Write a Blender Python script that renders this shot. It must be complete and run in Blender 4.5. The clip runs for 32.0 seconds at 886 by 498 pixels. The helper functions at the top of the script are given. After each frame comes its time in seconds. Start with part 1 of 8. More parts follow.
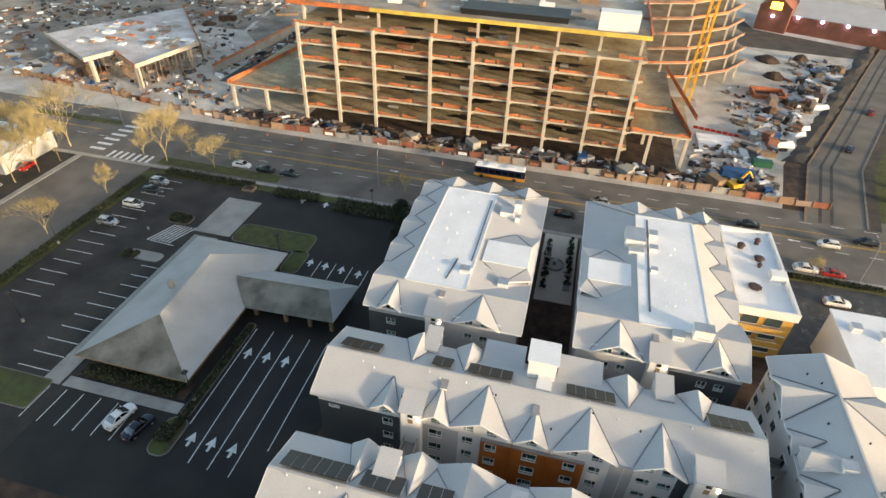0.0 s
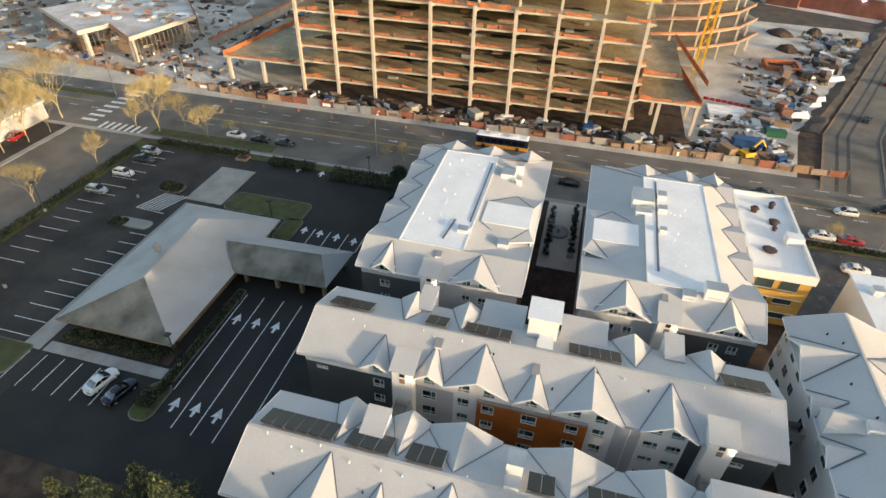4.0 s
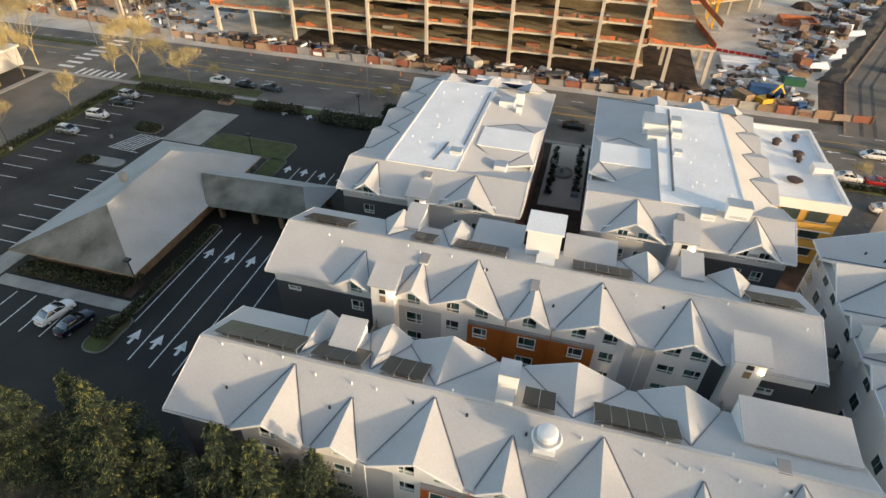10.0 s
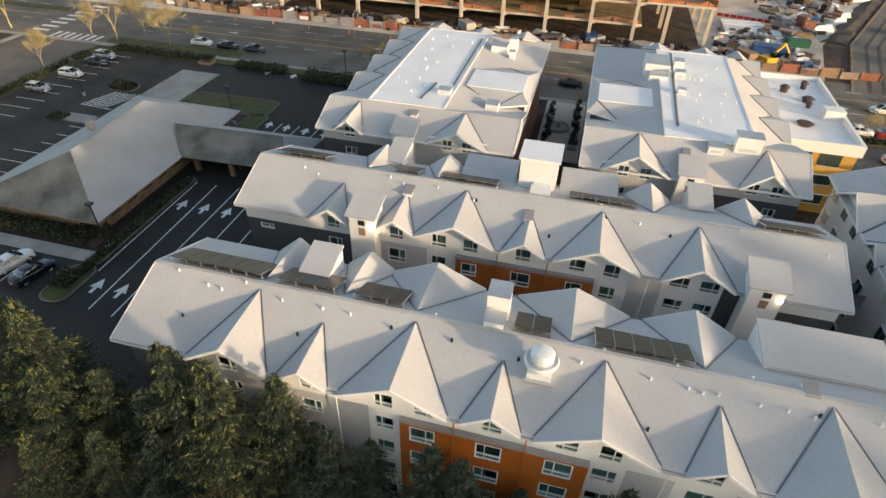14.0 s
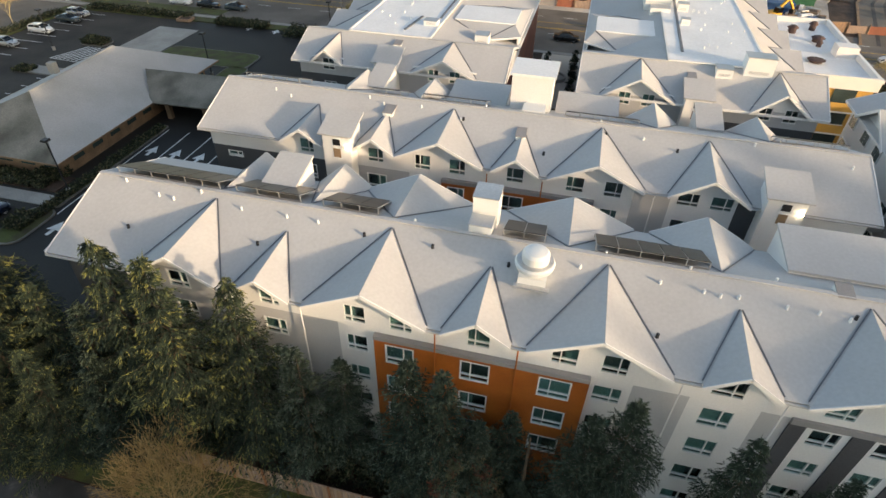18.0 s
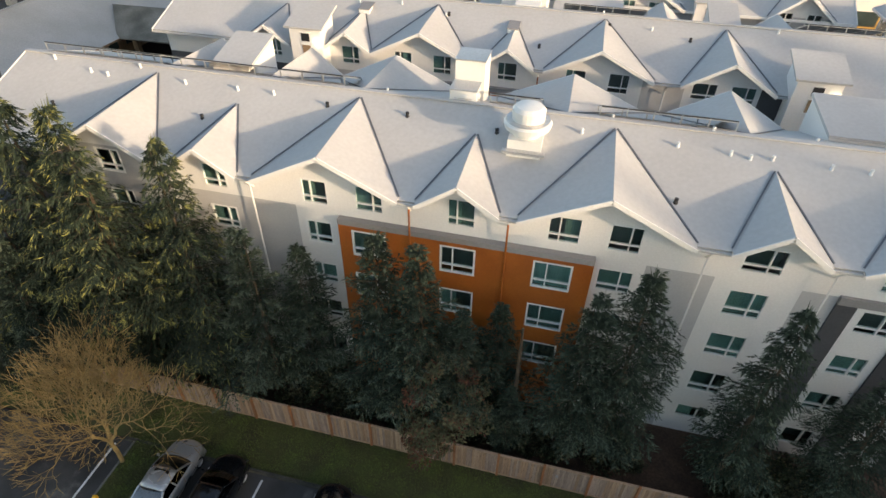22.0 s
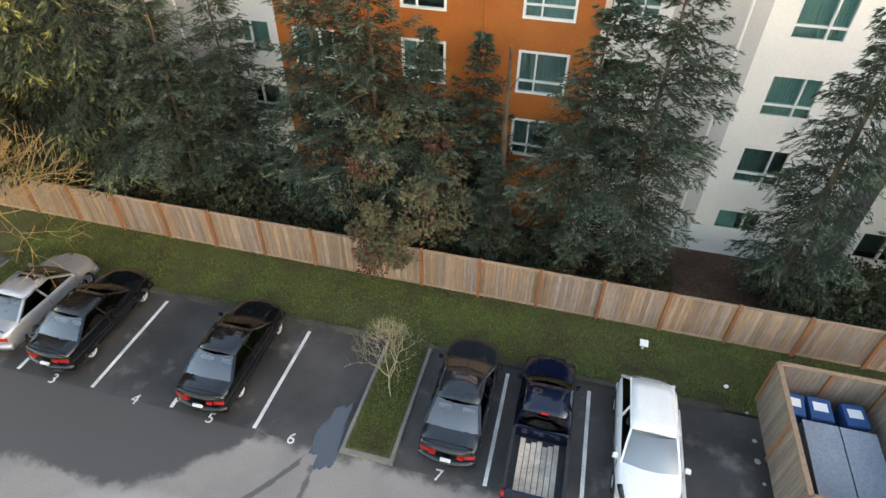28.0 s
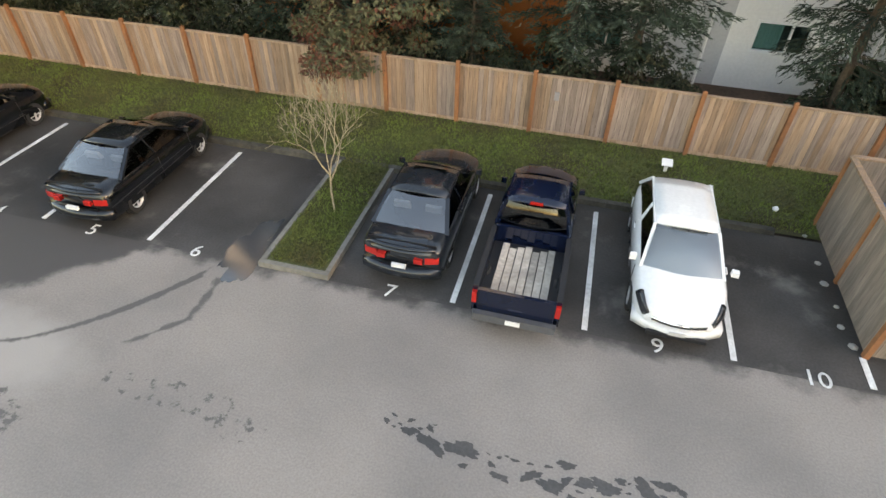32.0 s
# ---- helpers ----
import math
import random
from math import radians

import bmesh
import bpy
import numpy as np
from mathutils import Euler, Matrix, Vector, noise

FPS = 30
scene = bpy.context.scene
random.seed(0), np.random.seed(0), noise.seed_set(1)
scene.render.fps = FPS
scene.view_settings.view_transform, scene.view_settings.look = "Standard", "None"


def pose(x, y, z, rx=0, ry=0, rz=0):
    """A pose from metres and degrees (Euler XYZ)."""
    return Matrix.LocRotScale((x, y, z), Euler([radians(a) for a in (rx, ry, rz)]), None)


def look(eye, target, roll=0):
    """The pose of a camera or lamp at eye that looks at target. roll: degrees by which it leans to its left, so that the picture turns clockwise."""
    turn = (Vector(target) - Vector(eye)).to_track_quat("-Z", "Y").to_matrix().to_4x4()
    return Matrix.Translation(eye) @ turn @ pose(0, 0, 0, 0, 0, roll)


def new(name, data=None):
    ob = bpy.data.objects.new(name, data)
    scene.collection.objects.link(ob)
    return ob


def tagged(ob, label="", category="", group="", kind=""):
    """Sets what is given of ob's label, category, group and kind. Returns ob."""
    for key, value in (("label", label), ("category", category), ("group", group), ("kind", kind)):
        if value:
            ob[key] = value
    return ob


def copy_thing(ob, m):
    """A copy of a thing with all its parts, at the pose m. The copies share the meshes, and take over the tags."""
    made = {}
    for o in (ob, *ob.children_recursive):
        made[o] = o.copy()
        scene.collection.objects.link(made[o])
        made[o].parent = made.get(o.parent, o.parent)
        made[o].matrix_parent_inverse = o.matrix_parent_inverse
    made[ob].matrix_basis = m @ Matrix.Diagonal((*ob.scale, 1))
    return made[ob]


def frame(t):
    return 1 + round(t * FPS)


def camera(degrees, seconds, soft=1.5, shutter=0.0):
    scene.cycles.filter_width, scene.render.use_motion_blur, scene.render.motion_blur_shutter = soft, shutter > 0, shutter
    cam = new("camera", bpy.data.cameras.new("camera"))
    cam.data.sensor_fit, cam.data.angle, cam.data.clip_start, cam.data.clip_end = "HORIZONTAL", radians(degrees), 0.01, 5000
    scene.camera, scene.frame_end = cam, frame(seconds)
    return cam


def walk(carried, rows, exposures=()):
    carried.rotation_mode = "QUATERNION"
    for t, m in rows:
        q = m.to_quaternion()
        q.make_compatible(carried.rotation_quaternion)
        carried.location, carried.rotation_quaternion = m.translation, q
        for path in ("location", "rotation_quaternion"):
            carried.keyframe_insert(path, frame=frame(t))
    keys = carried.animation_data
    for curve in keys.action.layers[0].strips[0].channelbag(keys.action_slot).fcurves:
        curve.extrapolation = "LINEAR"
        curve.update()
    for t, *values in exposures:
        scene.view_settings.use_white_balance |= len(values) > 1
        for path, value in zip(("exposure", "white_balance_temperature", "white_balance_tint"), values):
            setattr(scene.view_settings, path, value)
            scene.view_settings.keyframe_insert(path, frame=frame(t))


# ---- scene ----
cam = camera(76.1, 32.0)
PATH = [
    (0, (0.333, -0.961, 67.839), (-0.058, 0.75, 66.515), 2.3),
    (1, (0.699, -0.74, 66.263), (0.298, 0.964, 64.93), 2.1),
    (2, (0.971, -0.551, 64.606), (0.568, 1.148, 63.269), 2.1),
    (3, (1.344, -0.325, 62.894), (0.935, 1.37, 61.552), 1.9),
    (3.5, (1.566, -0.235, 62.283), (1.155, 1.455, 60.938), 1.7),
    (5.5, (2.28, 0.043, 58.636), (1.865, 1.735, 57.292), 1.9),
    (6, (2.441, 0.189, 57.804), (2.027, 1.878, 56.455), 1.9),
    (7, (2.73, 0.363, 55.337), (2.317, 2.05, 53.987), 2.0),
    (8, (2.947, 0.45, 53.257), (2.53, 2.133, 51.902), 1.8),
    (9, (3.212, 0.521, 51.456), (2.794, 2.201, 50.098), 1.7),
    (10, (3.572, 0.654, 49.818), (3.149, 2.33, 48.456), 1.6),
    (11, (3.906, 0.803, 47.933), (3.485, 2.477, 46.569), 1.6),
    (12, (4.165, 0.855, 45.927), (3.748, 2.528, 44.561), 1.6),
    (13, (4.463, 0.929, 44.031), (4.046, 2.6, 42.661), 1.5),
    (14, (4.733, 0.953, 42.209), (4.323, 2.623, 40.838), 1.5),
    (14.5, (4.86, 1.013, 41.434), (4.455, 2.681, 40.056), 1.5),
    (16.5, (5.391, 1.155, 37.565), (4.993, 2.823, 36.186), 1.4),
    (17, (5.552, 1.168, 36.798), (5.154, 2.831, 35.415), 1.2),
    (18, (5.854, 1.154, 34.924), (5.458, 2.816, 33.539), 1.3),
    (19, (6.16, 1.183, 32.869), (5.766, 2.842, 31.481), 1.3),
    (20, (6.391, 1.296, 30.987), (6.004, 2.954, 29.593), 1.3),
    (21, (6.69, 1.382, 29.142), (6.3, 3.038, 27.749), 1.0),
    (22, (7.011, 1.381, 27.079), (6.62, 3.037, 25.685), 1.0),
    (23, (7.234, 1.362, 25.026), (6.844, 3.017, 23.631), 1.0),
    (24, (7.538, 1.302, 23.122), (7.147, 2.956, 21.724), 1.0),
    (25, (7.939, 1.384, 21.391), (7.539, 3.032, 19.988), 0.7),
    (25.5, (8.030, 1.378, 20.400), (7.640, 3.018, 19.007), 0.65),
    (27.5, (8.533, 1.345, 16.327), (8.13, 2.982, 14.914), 0.9),
    (28, (8.742, 1.43, 15.56), (8.341, 3.056, 14.133), 0.9),
    (29, (9.142, 1.542, 13.668), (8.747, 3.166, 12.235), 0.9),
    (30, (9.395, 1.506, 11.875), (9.0, 3.132, 10.446), 1.0),
    (31, (9.64, 1.416, 10.324), (9.241, 3.043, 8.897), 1.2),
    (32, (9.863, 1.398, 8.465), (9.459, 3.021, 7.035), 1.5),
]
EXPOSURES = [(0, 1.45, 7100, 11), (9, 1.32, 7150, 12), (13, 1.26, 7250, 13), (19, 1.33, 7250, 13.5), (23, 1.62, 7100, 14.5), (25, 2.22, 7200, 16), (28, 2.90, 7800, 16.5), (32, 2.98, 8500, 18)]
walk(cam, [(t, look(eye, target, roll)) for t, eye, target, roll in PATH], EXPOSURES)

# ---- light ----
SUN_ELEV, SUN_AZ = 9.0, 112.0  # degrees up; degrees clockwise from +y
world = bpy.data.worlds.new("world")
scene.world = world
world.use_nodes = True
wn = world.node_tree.nodes
sky = wn.new("ShaderNodeTexSky")
sky.sky_type, sky.sun_disc = "NISHITA", False
sky.sun_elevation, sky.sun_rotation = radians(SUN_ELEV), radians(SUN_AZ)
sky.air_density, sky.dust_density, sky.ozone_density = 1.0, 1.5, 1.0
world.node_tree.links.new(sky.outputs[0], wn["Background"].inputs[0])
wn["Background"].inputs[1].default_value = 0.15
sun = new("sun", bpy.data.lights.new("sun", "SUN"))
sun.data.energy, sun.data.angle, sun.data.color = 2.15, radians(2.0), (1.0, 0.80, 0.56)
_az = radians(SUN_AZ)
_d = Vector((math.sin(_az) * math.cos(radians(SUN_ELEV)), math.cos(_az) * math.cos(radians(SUN_ELEV)), math.sin(radians(SUN_ELEV))))
sun.matrix_world = look(_d * 100, (0, 0, 0))


# ---- materials ----
def mat(name, color, rough=0.7, metal=0.0, var=0.15, scale=1.0, fine=12.0, bump=0.15, spread=0.0, second=None, tone=0.5, spec=0.5, grain=1.0):
    """A surface with stains at one scale and grain at a finer one, in metres; second: a colour that the stains turn to; spread: change from piece to piece."""
    m = bpy.data.materials.new(name)
    m.use_nodes = True
    nt, b = m.node_tree, m.node_tree.nodes["Principled BSDF"]
    link = nt.links.new
    co = nt.nodes.new("ShaderNodeTexCoord")
    n1 = nt.nodes.new("ShaderNodeTexNoise")
    n1.inputs["Scale"].default_value, n1.inputs["Detail"].default_value = 0.35 * scale, 6
    n2 = nt.nodes.new("ShaderNodeTexNoise")
    n2.inputs["Scale"].default_value, n2.inputs["Detail"].default_value = fine, 3
    geo = nt.nodes.new("ShaderNodeNewGeometry")
    place = nt.nodes.new("ShaderNodeVectorMath")
    place.operation = "MULTIPLY"
    place.inputs[1].default_value = (1, 1, grain)
    link(geo.outputs["Position"], place.inputs[0])
    link(place.outputs[0], n1.inputs["Vector"])
    link(place.outputs[0], n2.inputs["Vector"])
    c2 = second or tuple(c * (1 - 2.2 * var) for c in color)
    ramp = nt.nodes.new("ShaderNodeValToRGB")
    ramp.color_ramp.elements[0].position, ramp.color_ramp.elements[1].position = tone - 0.16, tone + 0.16
    ramp.color_ramp.elements[0].color, ramp.color_ramp.elements[1].color = (*c2, 1), (*color, 1)
    link(n1.outputs["Fac"], ramp.inputs["Fac"])
    mul = nt.nodes.new("ShaderNodeMix")
    mul.data_type, mul.blend_type = "RGBA", "MULTIPLY"
    mul.inputs["Factor"].default_value = 1.0
    r2 = nt.nodes.new("ShaderNodeMapRange")
    r2.inputs["From Min"].default_value, r2.inputs["From Max"].default_value = 0.3, 0.7
    r2.inputs["To Min"].default_value, r2.inputs["To Max"].default_value = 1 - var, 1 + var
    link(n2.outputs["Fac"], r2.inputs["Value"])
    link(ramp.outputs["Color"], mul.inputs["A"])
    out = r2.outputs["Result"]
    if spread:
        info = nt.nodes.new("ShaderNodeObjectInfo")
        r3 = nt.nodes.new("ShaderNodeMapRange")
        r3.inputs["To Min"].default_value, r3.inputs["To Max"].default_value = 1 - spread, 1 + spread
        mm = nt.nodes.new("ShaderNodeMath")
        mm.operation = "MULTIPLY"
        link(info.outputs["Random"], r3.inputs["Value"])
        link(r3.outputs["Result"], mm.inputs[0])
        link(out, mm.inputs[1])
        out = mm.outputs[0]
    link(out, mul.inputs["B"])
    link(mul.outputs["Result"], b.inputs["Base Color"])
    rr = nt.nodes.new("ShaderNodeMapRange")
    rr.inputs["To Min"].default_value, rr.inputs["To Max"].default_value = max(0.02, rough - 0.12), min(1, rough + 0.12)
    link(n1.outputs["Fac"], rr.inputs["Value"])
    link(rr.outputs["Result"], b.inputs["Roughness"])
    b.inputs["Metallic"].default_value = metal
    b.inputs["Specular IOR Level"].default_value = spec
    if bump:
        bp = nt.nodes.new("ShaderNodeBump")
        bp.inputs["Strength"].default_value, bp.inputs["Distance"].default_value = bump, 0.02
        link(n2.outputs["Fac"], bp.inputs["Height"])
        link(bp.outputs["Normal"], b.inputs["Normal"])
    return m


def glass(name, tint=(0.75, 0.85, 0.85), rough=0.03, sheen=0.07):
    m = bpy.data.materials.new(name)
    m.use_nodes = True
    nt = m.node_tree
    nt.nodes.remove(nt.nodes["Principled BSDF"])
    tr, gl = nt.nodes.new("ShaderNodeBsdfTransparent"), nt.nodes.new("ShaderNodeBsdfGlossy")
    fr, mx = nt.nodes.new("ShaderNodeLayerWeight"), nt.nodes.new("ShaderNodeMixShader")
    fr.inputs["Blend"].default_value = 0.5
    pw, ma = nt.nodes.new("ShaderNodeMath"), nt.nodes.new("ShaderNodeMath")
    pw.operation, ma.operation = "POWER", "MULTIPLY_ADD"
    pw.inputs[1].default_value = 5.0
    ma.inputs[1].default_value, ma.inputs[2].default_value = 0.9 - sheen, sheen
    nt.links.new(fr.outputs["Facing"], pw.inputs[0])
    nt.links.new(pw.outputs[0], ma.inputs[0])
    tr.inputs[0].default_value = (*tint, 1)
    gl.inputs["Roughness"].default_value = rough
    nt.links.new(ma.outputs[0], mx.inputs[0])
    nt.links.new(tr.outputs[0], mx.inputs[1])
    nt.links.new(gl.outputs[0], mx.inputs[2])
    nt.links.new(mx.outputs[0], nt.nodes["Material Output"].inputs[0])
    return m


def glow(name, color, power):
    m = bpy.data.materials.new(name)
    m.use_nodes = True
    b = m.node_tree.nodes["Principled BSDF"]
    b.inputs["Base Color"].default_value = (*color, 1)
    b.inputs["Emission Color"].default_value = (*color, 1)
    b.inputs["Emission Strength"].default_value = power
    return m


SHINGLE = mat("shingle", (0.505, 0.50, 0.495), 0.85, var=0.045, scale=0.6, fine=5, bump=0.10)
OLD_SHINGLE = mat("frosted_shingle", (0.44, 0.435, 0.42), 0.9, var=0.08, scale=0.5, fine=7, bump=0.2, second=(0.35, 0.345, 0.32), tone=0.42)
PATCHY_SHINGLE = mat("dark_patchy_shingle", (0.25, 0.235, 0.20), 0.9, var=0.15, scale=0.75, fine=7, bump=0.3, second=(0.095, 0.09, 0.07), tone=0.50)
MEMBRANE = mat("membrane", (0.86, 0.86, 0.86), 0.5, var=0.05, scale=0.6, fine=4, bump=0.05)
FLASHING = mat("flashing", (0.17, 0.18, 0.20), 0.5, metal=0.3, var=0.1)
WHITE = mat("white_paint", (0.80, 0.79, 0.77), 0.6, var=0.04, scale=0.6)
MID_GREY = mat("mid_grey", (0.50, 0.50, 0.50), 0.7, var=0.05, scale=0.6)
DARK_SIDING = mat("dark_siding", (0.075, 0.078, 0.085), 0.75, var=0.1)
ORANGE = mat("orange_panel", (0.46, 0.135, 0.022), 0.5, var=0.07, scale=1.2, second=(0.36, 0.095, 0.016))
GREY_BAND = mat("grey_band", (0.30, 0.29, 0.29), 0.7, var=0.08)
BRICK_RED = mat("brick_red", (0.30, 0.11, 0.07), 0.8, var=0.15)
YELLOW = mat("ochre_panel", (0.62, 0.36, 0.08), 0.6, var=0.08)
PANEL = mat("solar_panel", (0.022, 0.020, 0.020), 0.35, var=0.15, fine=5, bump=0.02)
STEEL = mat("galvanised", (0.62, 0.62, 0.62), 0.42, metal=0.75, var=0.1)
CHROME = mat("chrome", (0.8, 0.8, 0.8), 0.15, metal=1.0, var=0.02, bump=0)
BLACK = mat("black_plastic", (0.018, 0.018, 0.02), 0.5, var=0.15)
ASPHALT = mat("asphalt", (0.074, 0.069, 0.064), 0.55, var=0.18, scale=1.3, fine=20, bump=0.35, second=(0.028, 0.026, 0.024), tone=0.52)
LANE = mat("lane_asphalt", (0.262, 0.233, 0.209), 0.6, var=0.12, scale=0.9, fine=26, bump=0.25, second=(0.175, 0.160, 0.146), tone=0.45)


def stain(m, color, shape, soft, ragged, size):
    """Turns a material to another colour inside a patch of the ground; shape(x, y, math) gives a socket, above 0 inside it; ragged: how far its edge wanders."""
    nt = m.node_tree
    b = nt.nodes["Principled BSDF"]
    old = b.inputs["Base Color"].links[0].from_socket
    geo, sep, nz, mix = (nt.nodes.new("ShaderNode" + n) for n in ("NewGeometry", "SeparateXYZ", "TexNoise", "Mix"))
    nt.links.new(geo.outputs["Position"], sep.inputs[0])
    nt.links.new(geo.outputs["Position"], nz.inputs["Vector"])
    nz.inputs["Scale"].default_value, nz.inputs["Detail"].default_value, nz.inputs["Roughness"].default_value = size, 8, .62

    def op(kind, a, c):
        n = nt.nodes.new("ShaderNodeMath")
        n.operation = kind
        for i, v in enumerate((a, c)):
            if isinstance(v, (int, float)):
                n.inputs[i].default_value = v
            else:
                nt.links.new(v, n.inputs[i])
        return n.outputs[0]

    inside = op("ADD", shape(sep.outputs[0], sep.outputs[1], op), op("MULTIPLY", op("SUBTRACT", nz.outputs["Fac"], .5), ragged))
    edge = nt.nodes.new("ShaderNodeMapRange")
    edge.interpolation_type = "SMOOTHSTEP"
    edge.inputs["From Min"].default_value, edge.inputs["From Max"].default_value = -soft, soft
    nt.links.new(inside, edge.inputs["Value"])
    mix.data_type = "RGBA"
    mix.inputs["B"].default_value = (*color, 1)
    nt.links.new(edge.outputs["Result"], mix.inputs["Factor"])
    nt.links.new(old, mix.inputs["A"])
    nt.links.new(mix.outputs["Result"], b.inputs["Base Color"])


def step_up(x, lo, hi, op):
    return op("MINIMUM", op("MAXIMUM", op("DIVIDE", op("SUBTRACT", x, lo), hi - lo), 0), 1)


# the lane: a pale patch, and damp that spreads out of the stalls, farthest to the west
stain(LANE, (0.315, 0.29, 0.265), lambda x, y, op: op("SUBTRACT", 1, op("ADD", op("POWER", op("ABSOLUTE", op("DIVIDE", op("ADD", x, .5), 2.3), 0), 2), op("POWER", op("ABSOLUTE", op("DIVIDE", op("SUBTRACT", y, 5.85), .95), 0), 2))), .8, 1.6, .9)
stain(LANE, (0.064, 0.059, 0.055), lambda x, y, op: op("SUBTRACT", op("SUBTRACT", y, 6.75), op("MULTIPLY", step_up(x, -1.6, 1.0, op), 2.42)), .22, 1.7, .9)
# wet wheel tracks that curve out of the puddle, and damp smudges beside them
stain(LANE, (0.088, 0.082, 0.077), lambda x, y, op: op("MINIMUM", op("SUBTRACT", op("ADD", op("MULTIPLY", x, .055), .015), op("ABSOLUTE", op("SUBTRACT", y, op("ADD", op("MULTIPLY", op("ADD", op("MULTIPLY", x, .235), .38), x), 6.02)), 0)), op("SUBTRACT", 2.75, x)), .045, .30, 3.5)
stain(LANE, (0.095, 0.088, 0.082), lambda x, y, op: op("MINIMUM", op("SUBTRACT", .07, op("ABSOLUTE", op("ADD", op("SUBTRACT", x, 3.14), op("MULTIPLY", op("MAXIMUM", op("SUBTRACT", 7.5, y), 0), .9)), 0)), op("MINIMUM", op("SUBTRACT", y, 6.7), op("SUBTRACT", 8.7, y))), .05, .36, 3.5)


def smudge(cx, cy, rx, ry, lack):
    stain(LANE, (0.10, 0.093, 0.086), lambda x, y, op: op("SUBTRACT", op("MINIMUM", op("MULTIPLY", op("SUBTRACT", 1, op("ADD", op("POWER", op("ABSOLUTE", op("DIVIDE", op("SUBTRACT", x, cx), rx), 0), 2), op("POWER", op("ABSOLUTE", op("DIVIDE", op("SUBTRACT", y, cy), ry), 0), 2))), .5), .1), lack), .07, 1.6, 4.5)


smudge(.8, 4.65, 1.0, .6, .16)
smudge(3.9, 5.9, 1.5, .28, .22)
smudge(5.3, 5.65, .6, .3, .22)
# paler streaks scattered over the stalls
stain(ASPHALT, (0.155, 0.143, 0.128), lambda x, y, op: op("ADD", op("MULTIPLY", x, 0), -.20), .13, 1.5, .62)
WORN = mat("worn_asphalt", (0.062, 0.056, 0.049), 0.85, var=0.2, scale=0.45, fine=6, bump=0.3, second=(0.026, 0.024, 0.022), tone=0.46, spec=.3)
FRESH = mat("sealed_asphalt", (0.032, 0.030, 0.027), 0.7, var=0.2, scale=0.5, fine=8, bump=0.3, second=(0.016, 0.015, 0.014), spec=.3)
ROAD = mat("road_asphalt", (0.185, 0.168, 0.148), 0.9, var=0.14, scale=0.5, fine=10, bump=0.3, second=(0.125, 0.114, 0.10), spec=.25)
CONCRETE = mat("concrete", (0.36, 0.35, 0.32), 0.85, var=0.12, scale=1.0, fine=8, second=(0.26, 0.25, 0.23))
DARK_KERB = mat("dark_kerb", (0.075, 0.07, 0.055), 0.9, var=0.25, scale=3, fine=9)
KERB = mat("kerb_concrete", (0.20, 0.19, 0.165), 0.85, var=0.15, scale=2, fine=9)
GRASS_SOIL = mat("lawn_soil", (0.075, 0.092, 0.024), 0.95, var=0.25, scale=2.0, fine=14, bump=0.6, second=(0.052, 0.040, 0.020), tone=0.45)
GRASS = mat("grass_blade", (0.135, 0.175, 0.032), 0.8, var=0.3, scale=2.5, fine=20, second=(0.088, 0.068, 0.028), tone=.42, bump=0)
SOIL = mat("soil", (0.088, 0.054, 0.036), 0.95, var=0.3, scale=1.5, fine=9, bump=0.6)
LINE = mat("road_paint", (0.78, 0.78, 0.76), 0.7, var=0.15, scale=4, fine=16)
YLINE = mat("yellow_paint", (0.70, 0.42, 0.05), 0.7, var=0.15, scale=4)
CEDAR = mat("cedar_board", (0.33, 0.205, 0.125), 0.8, var=0.26, scale=26, fine=38, spread=0.17, second=(0.23, 0.16, 0.115), grain=.06)
CEDAR_GREY = mat("weathered_board", (0.33, 0.25, 0.20), 0.85, var=0.26, scale=26, fine=38, spread=0.17, second=(0.23, 0.17, 0.14), grain=.06)
CEDAR_PALE = mat("pale_board", (0.41, 0.285, 0.20), 0.8, var=0.2, scale=26, fine=38, spread=0.17, second=(0.31, 0.20, 0.125), grain=.06)
CEDAR_RED = mat("cedar_post", (0.33, 0.135, 0.055), 0.75, var=0.12, scale=4, spread=0.12)
BARK = mat("bark", (0.11, 0.078, 0.05), 0.95, var=0.3, scale=6, fine=20, bump=0.6)
TWIG = mat("bare_twig", (0.42, 0.285, 0.115), 0.9, var=0.2, scale=4, bump=0)
TWIG_FAR = mat("golden_twig", (0.50, 0.41, 0.21), 0.9, var=0.2, scale=2, bump=0)
TWIG_PALE = mat("pale_twig", (0.36, 0.30, 0.20), 0.9, var=0.2, scale=4, bump=0)
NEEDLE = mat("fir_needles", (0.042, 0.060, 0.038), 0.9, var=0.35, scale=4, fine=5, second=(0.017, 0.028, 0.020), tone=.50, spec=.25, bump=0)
NEEDLE_TIP = mat("pale_fir_needles", (0.120, 0.152, 0.108), 0.85, var=0.3, scale=3, fine=6, second=(0.056, 0.082, 0.062), tone=.48, spec=.3, bump=0)
# tips of the tall firs: low sunlight is put into the needle colour
NEEDLE_SUN = mat("sunlit_fir_needles", (0.225, 0.215, 0.055), 0.85, var=0.3, scale=3, fine=9, second=(0.085, 0.11, 0.045), bump=0)
LEAF_BROWN = mat("brown_leaves", (0.13, 0.108, 0.054), 0.8, var=0.3, scale=6, fine=7, second=(0.085, 0.105, 0.052), bump=0)
LEAF_RED = mat("russet_leaves", (0.20, 0.072, 0.038), 0.8, var=0.35, scale=6, fine=9, bump=0)
HEDGE = mat("hedge_leaves", (0.036, 0.050, 0.019), 0.8, var=0.35, scale=4, fine=9, bump=0)
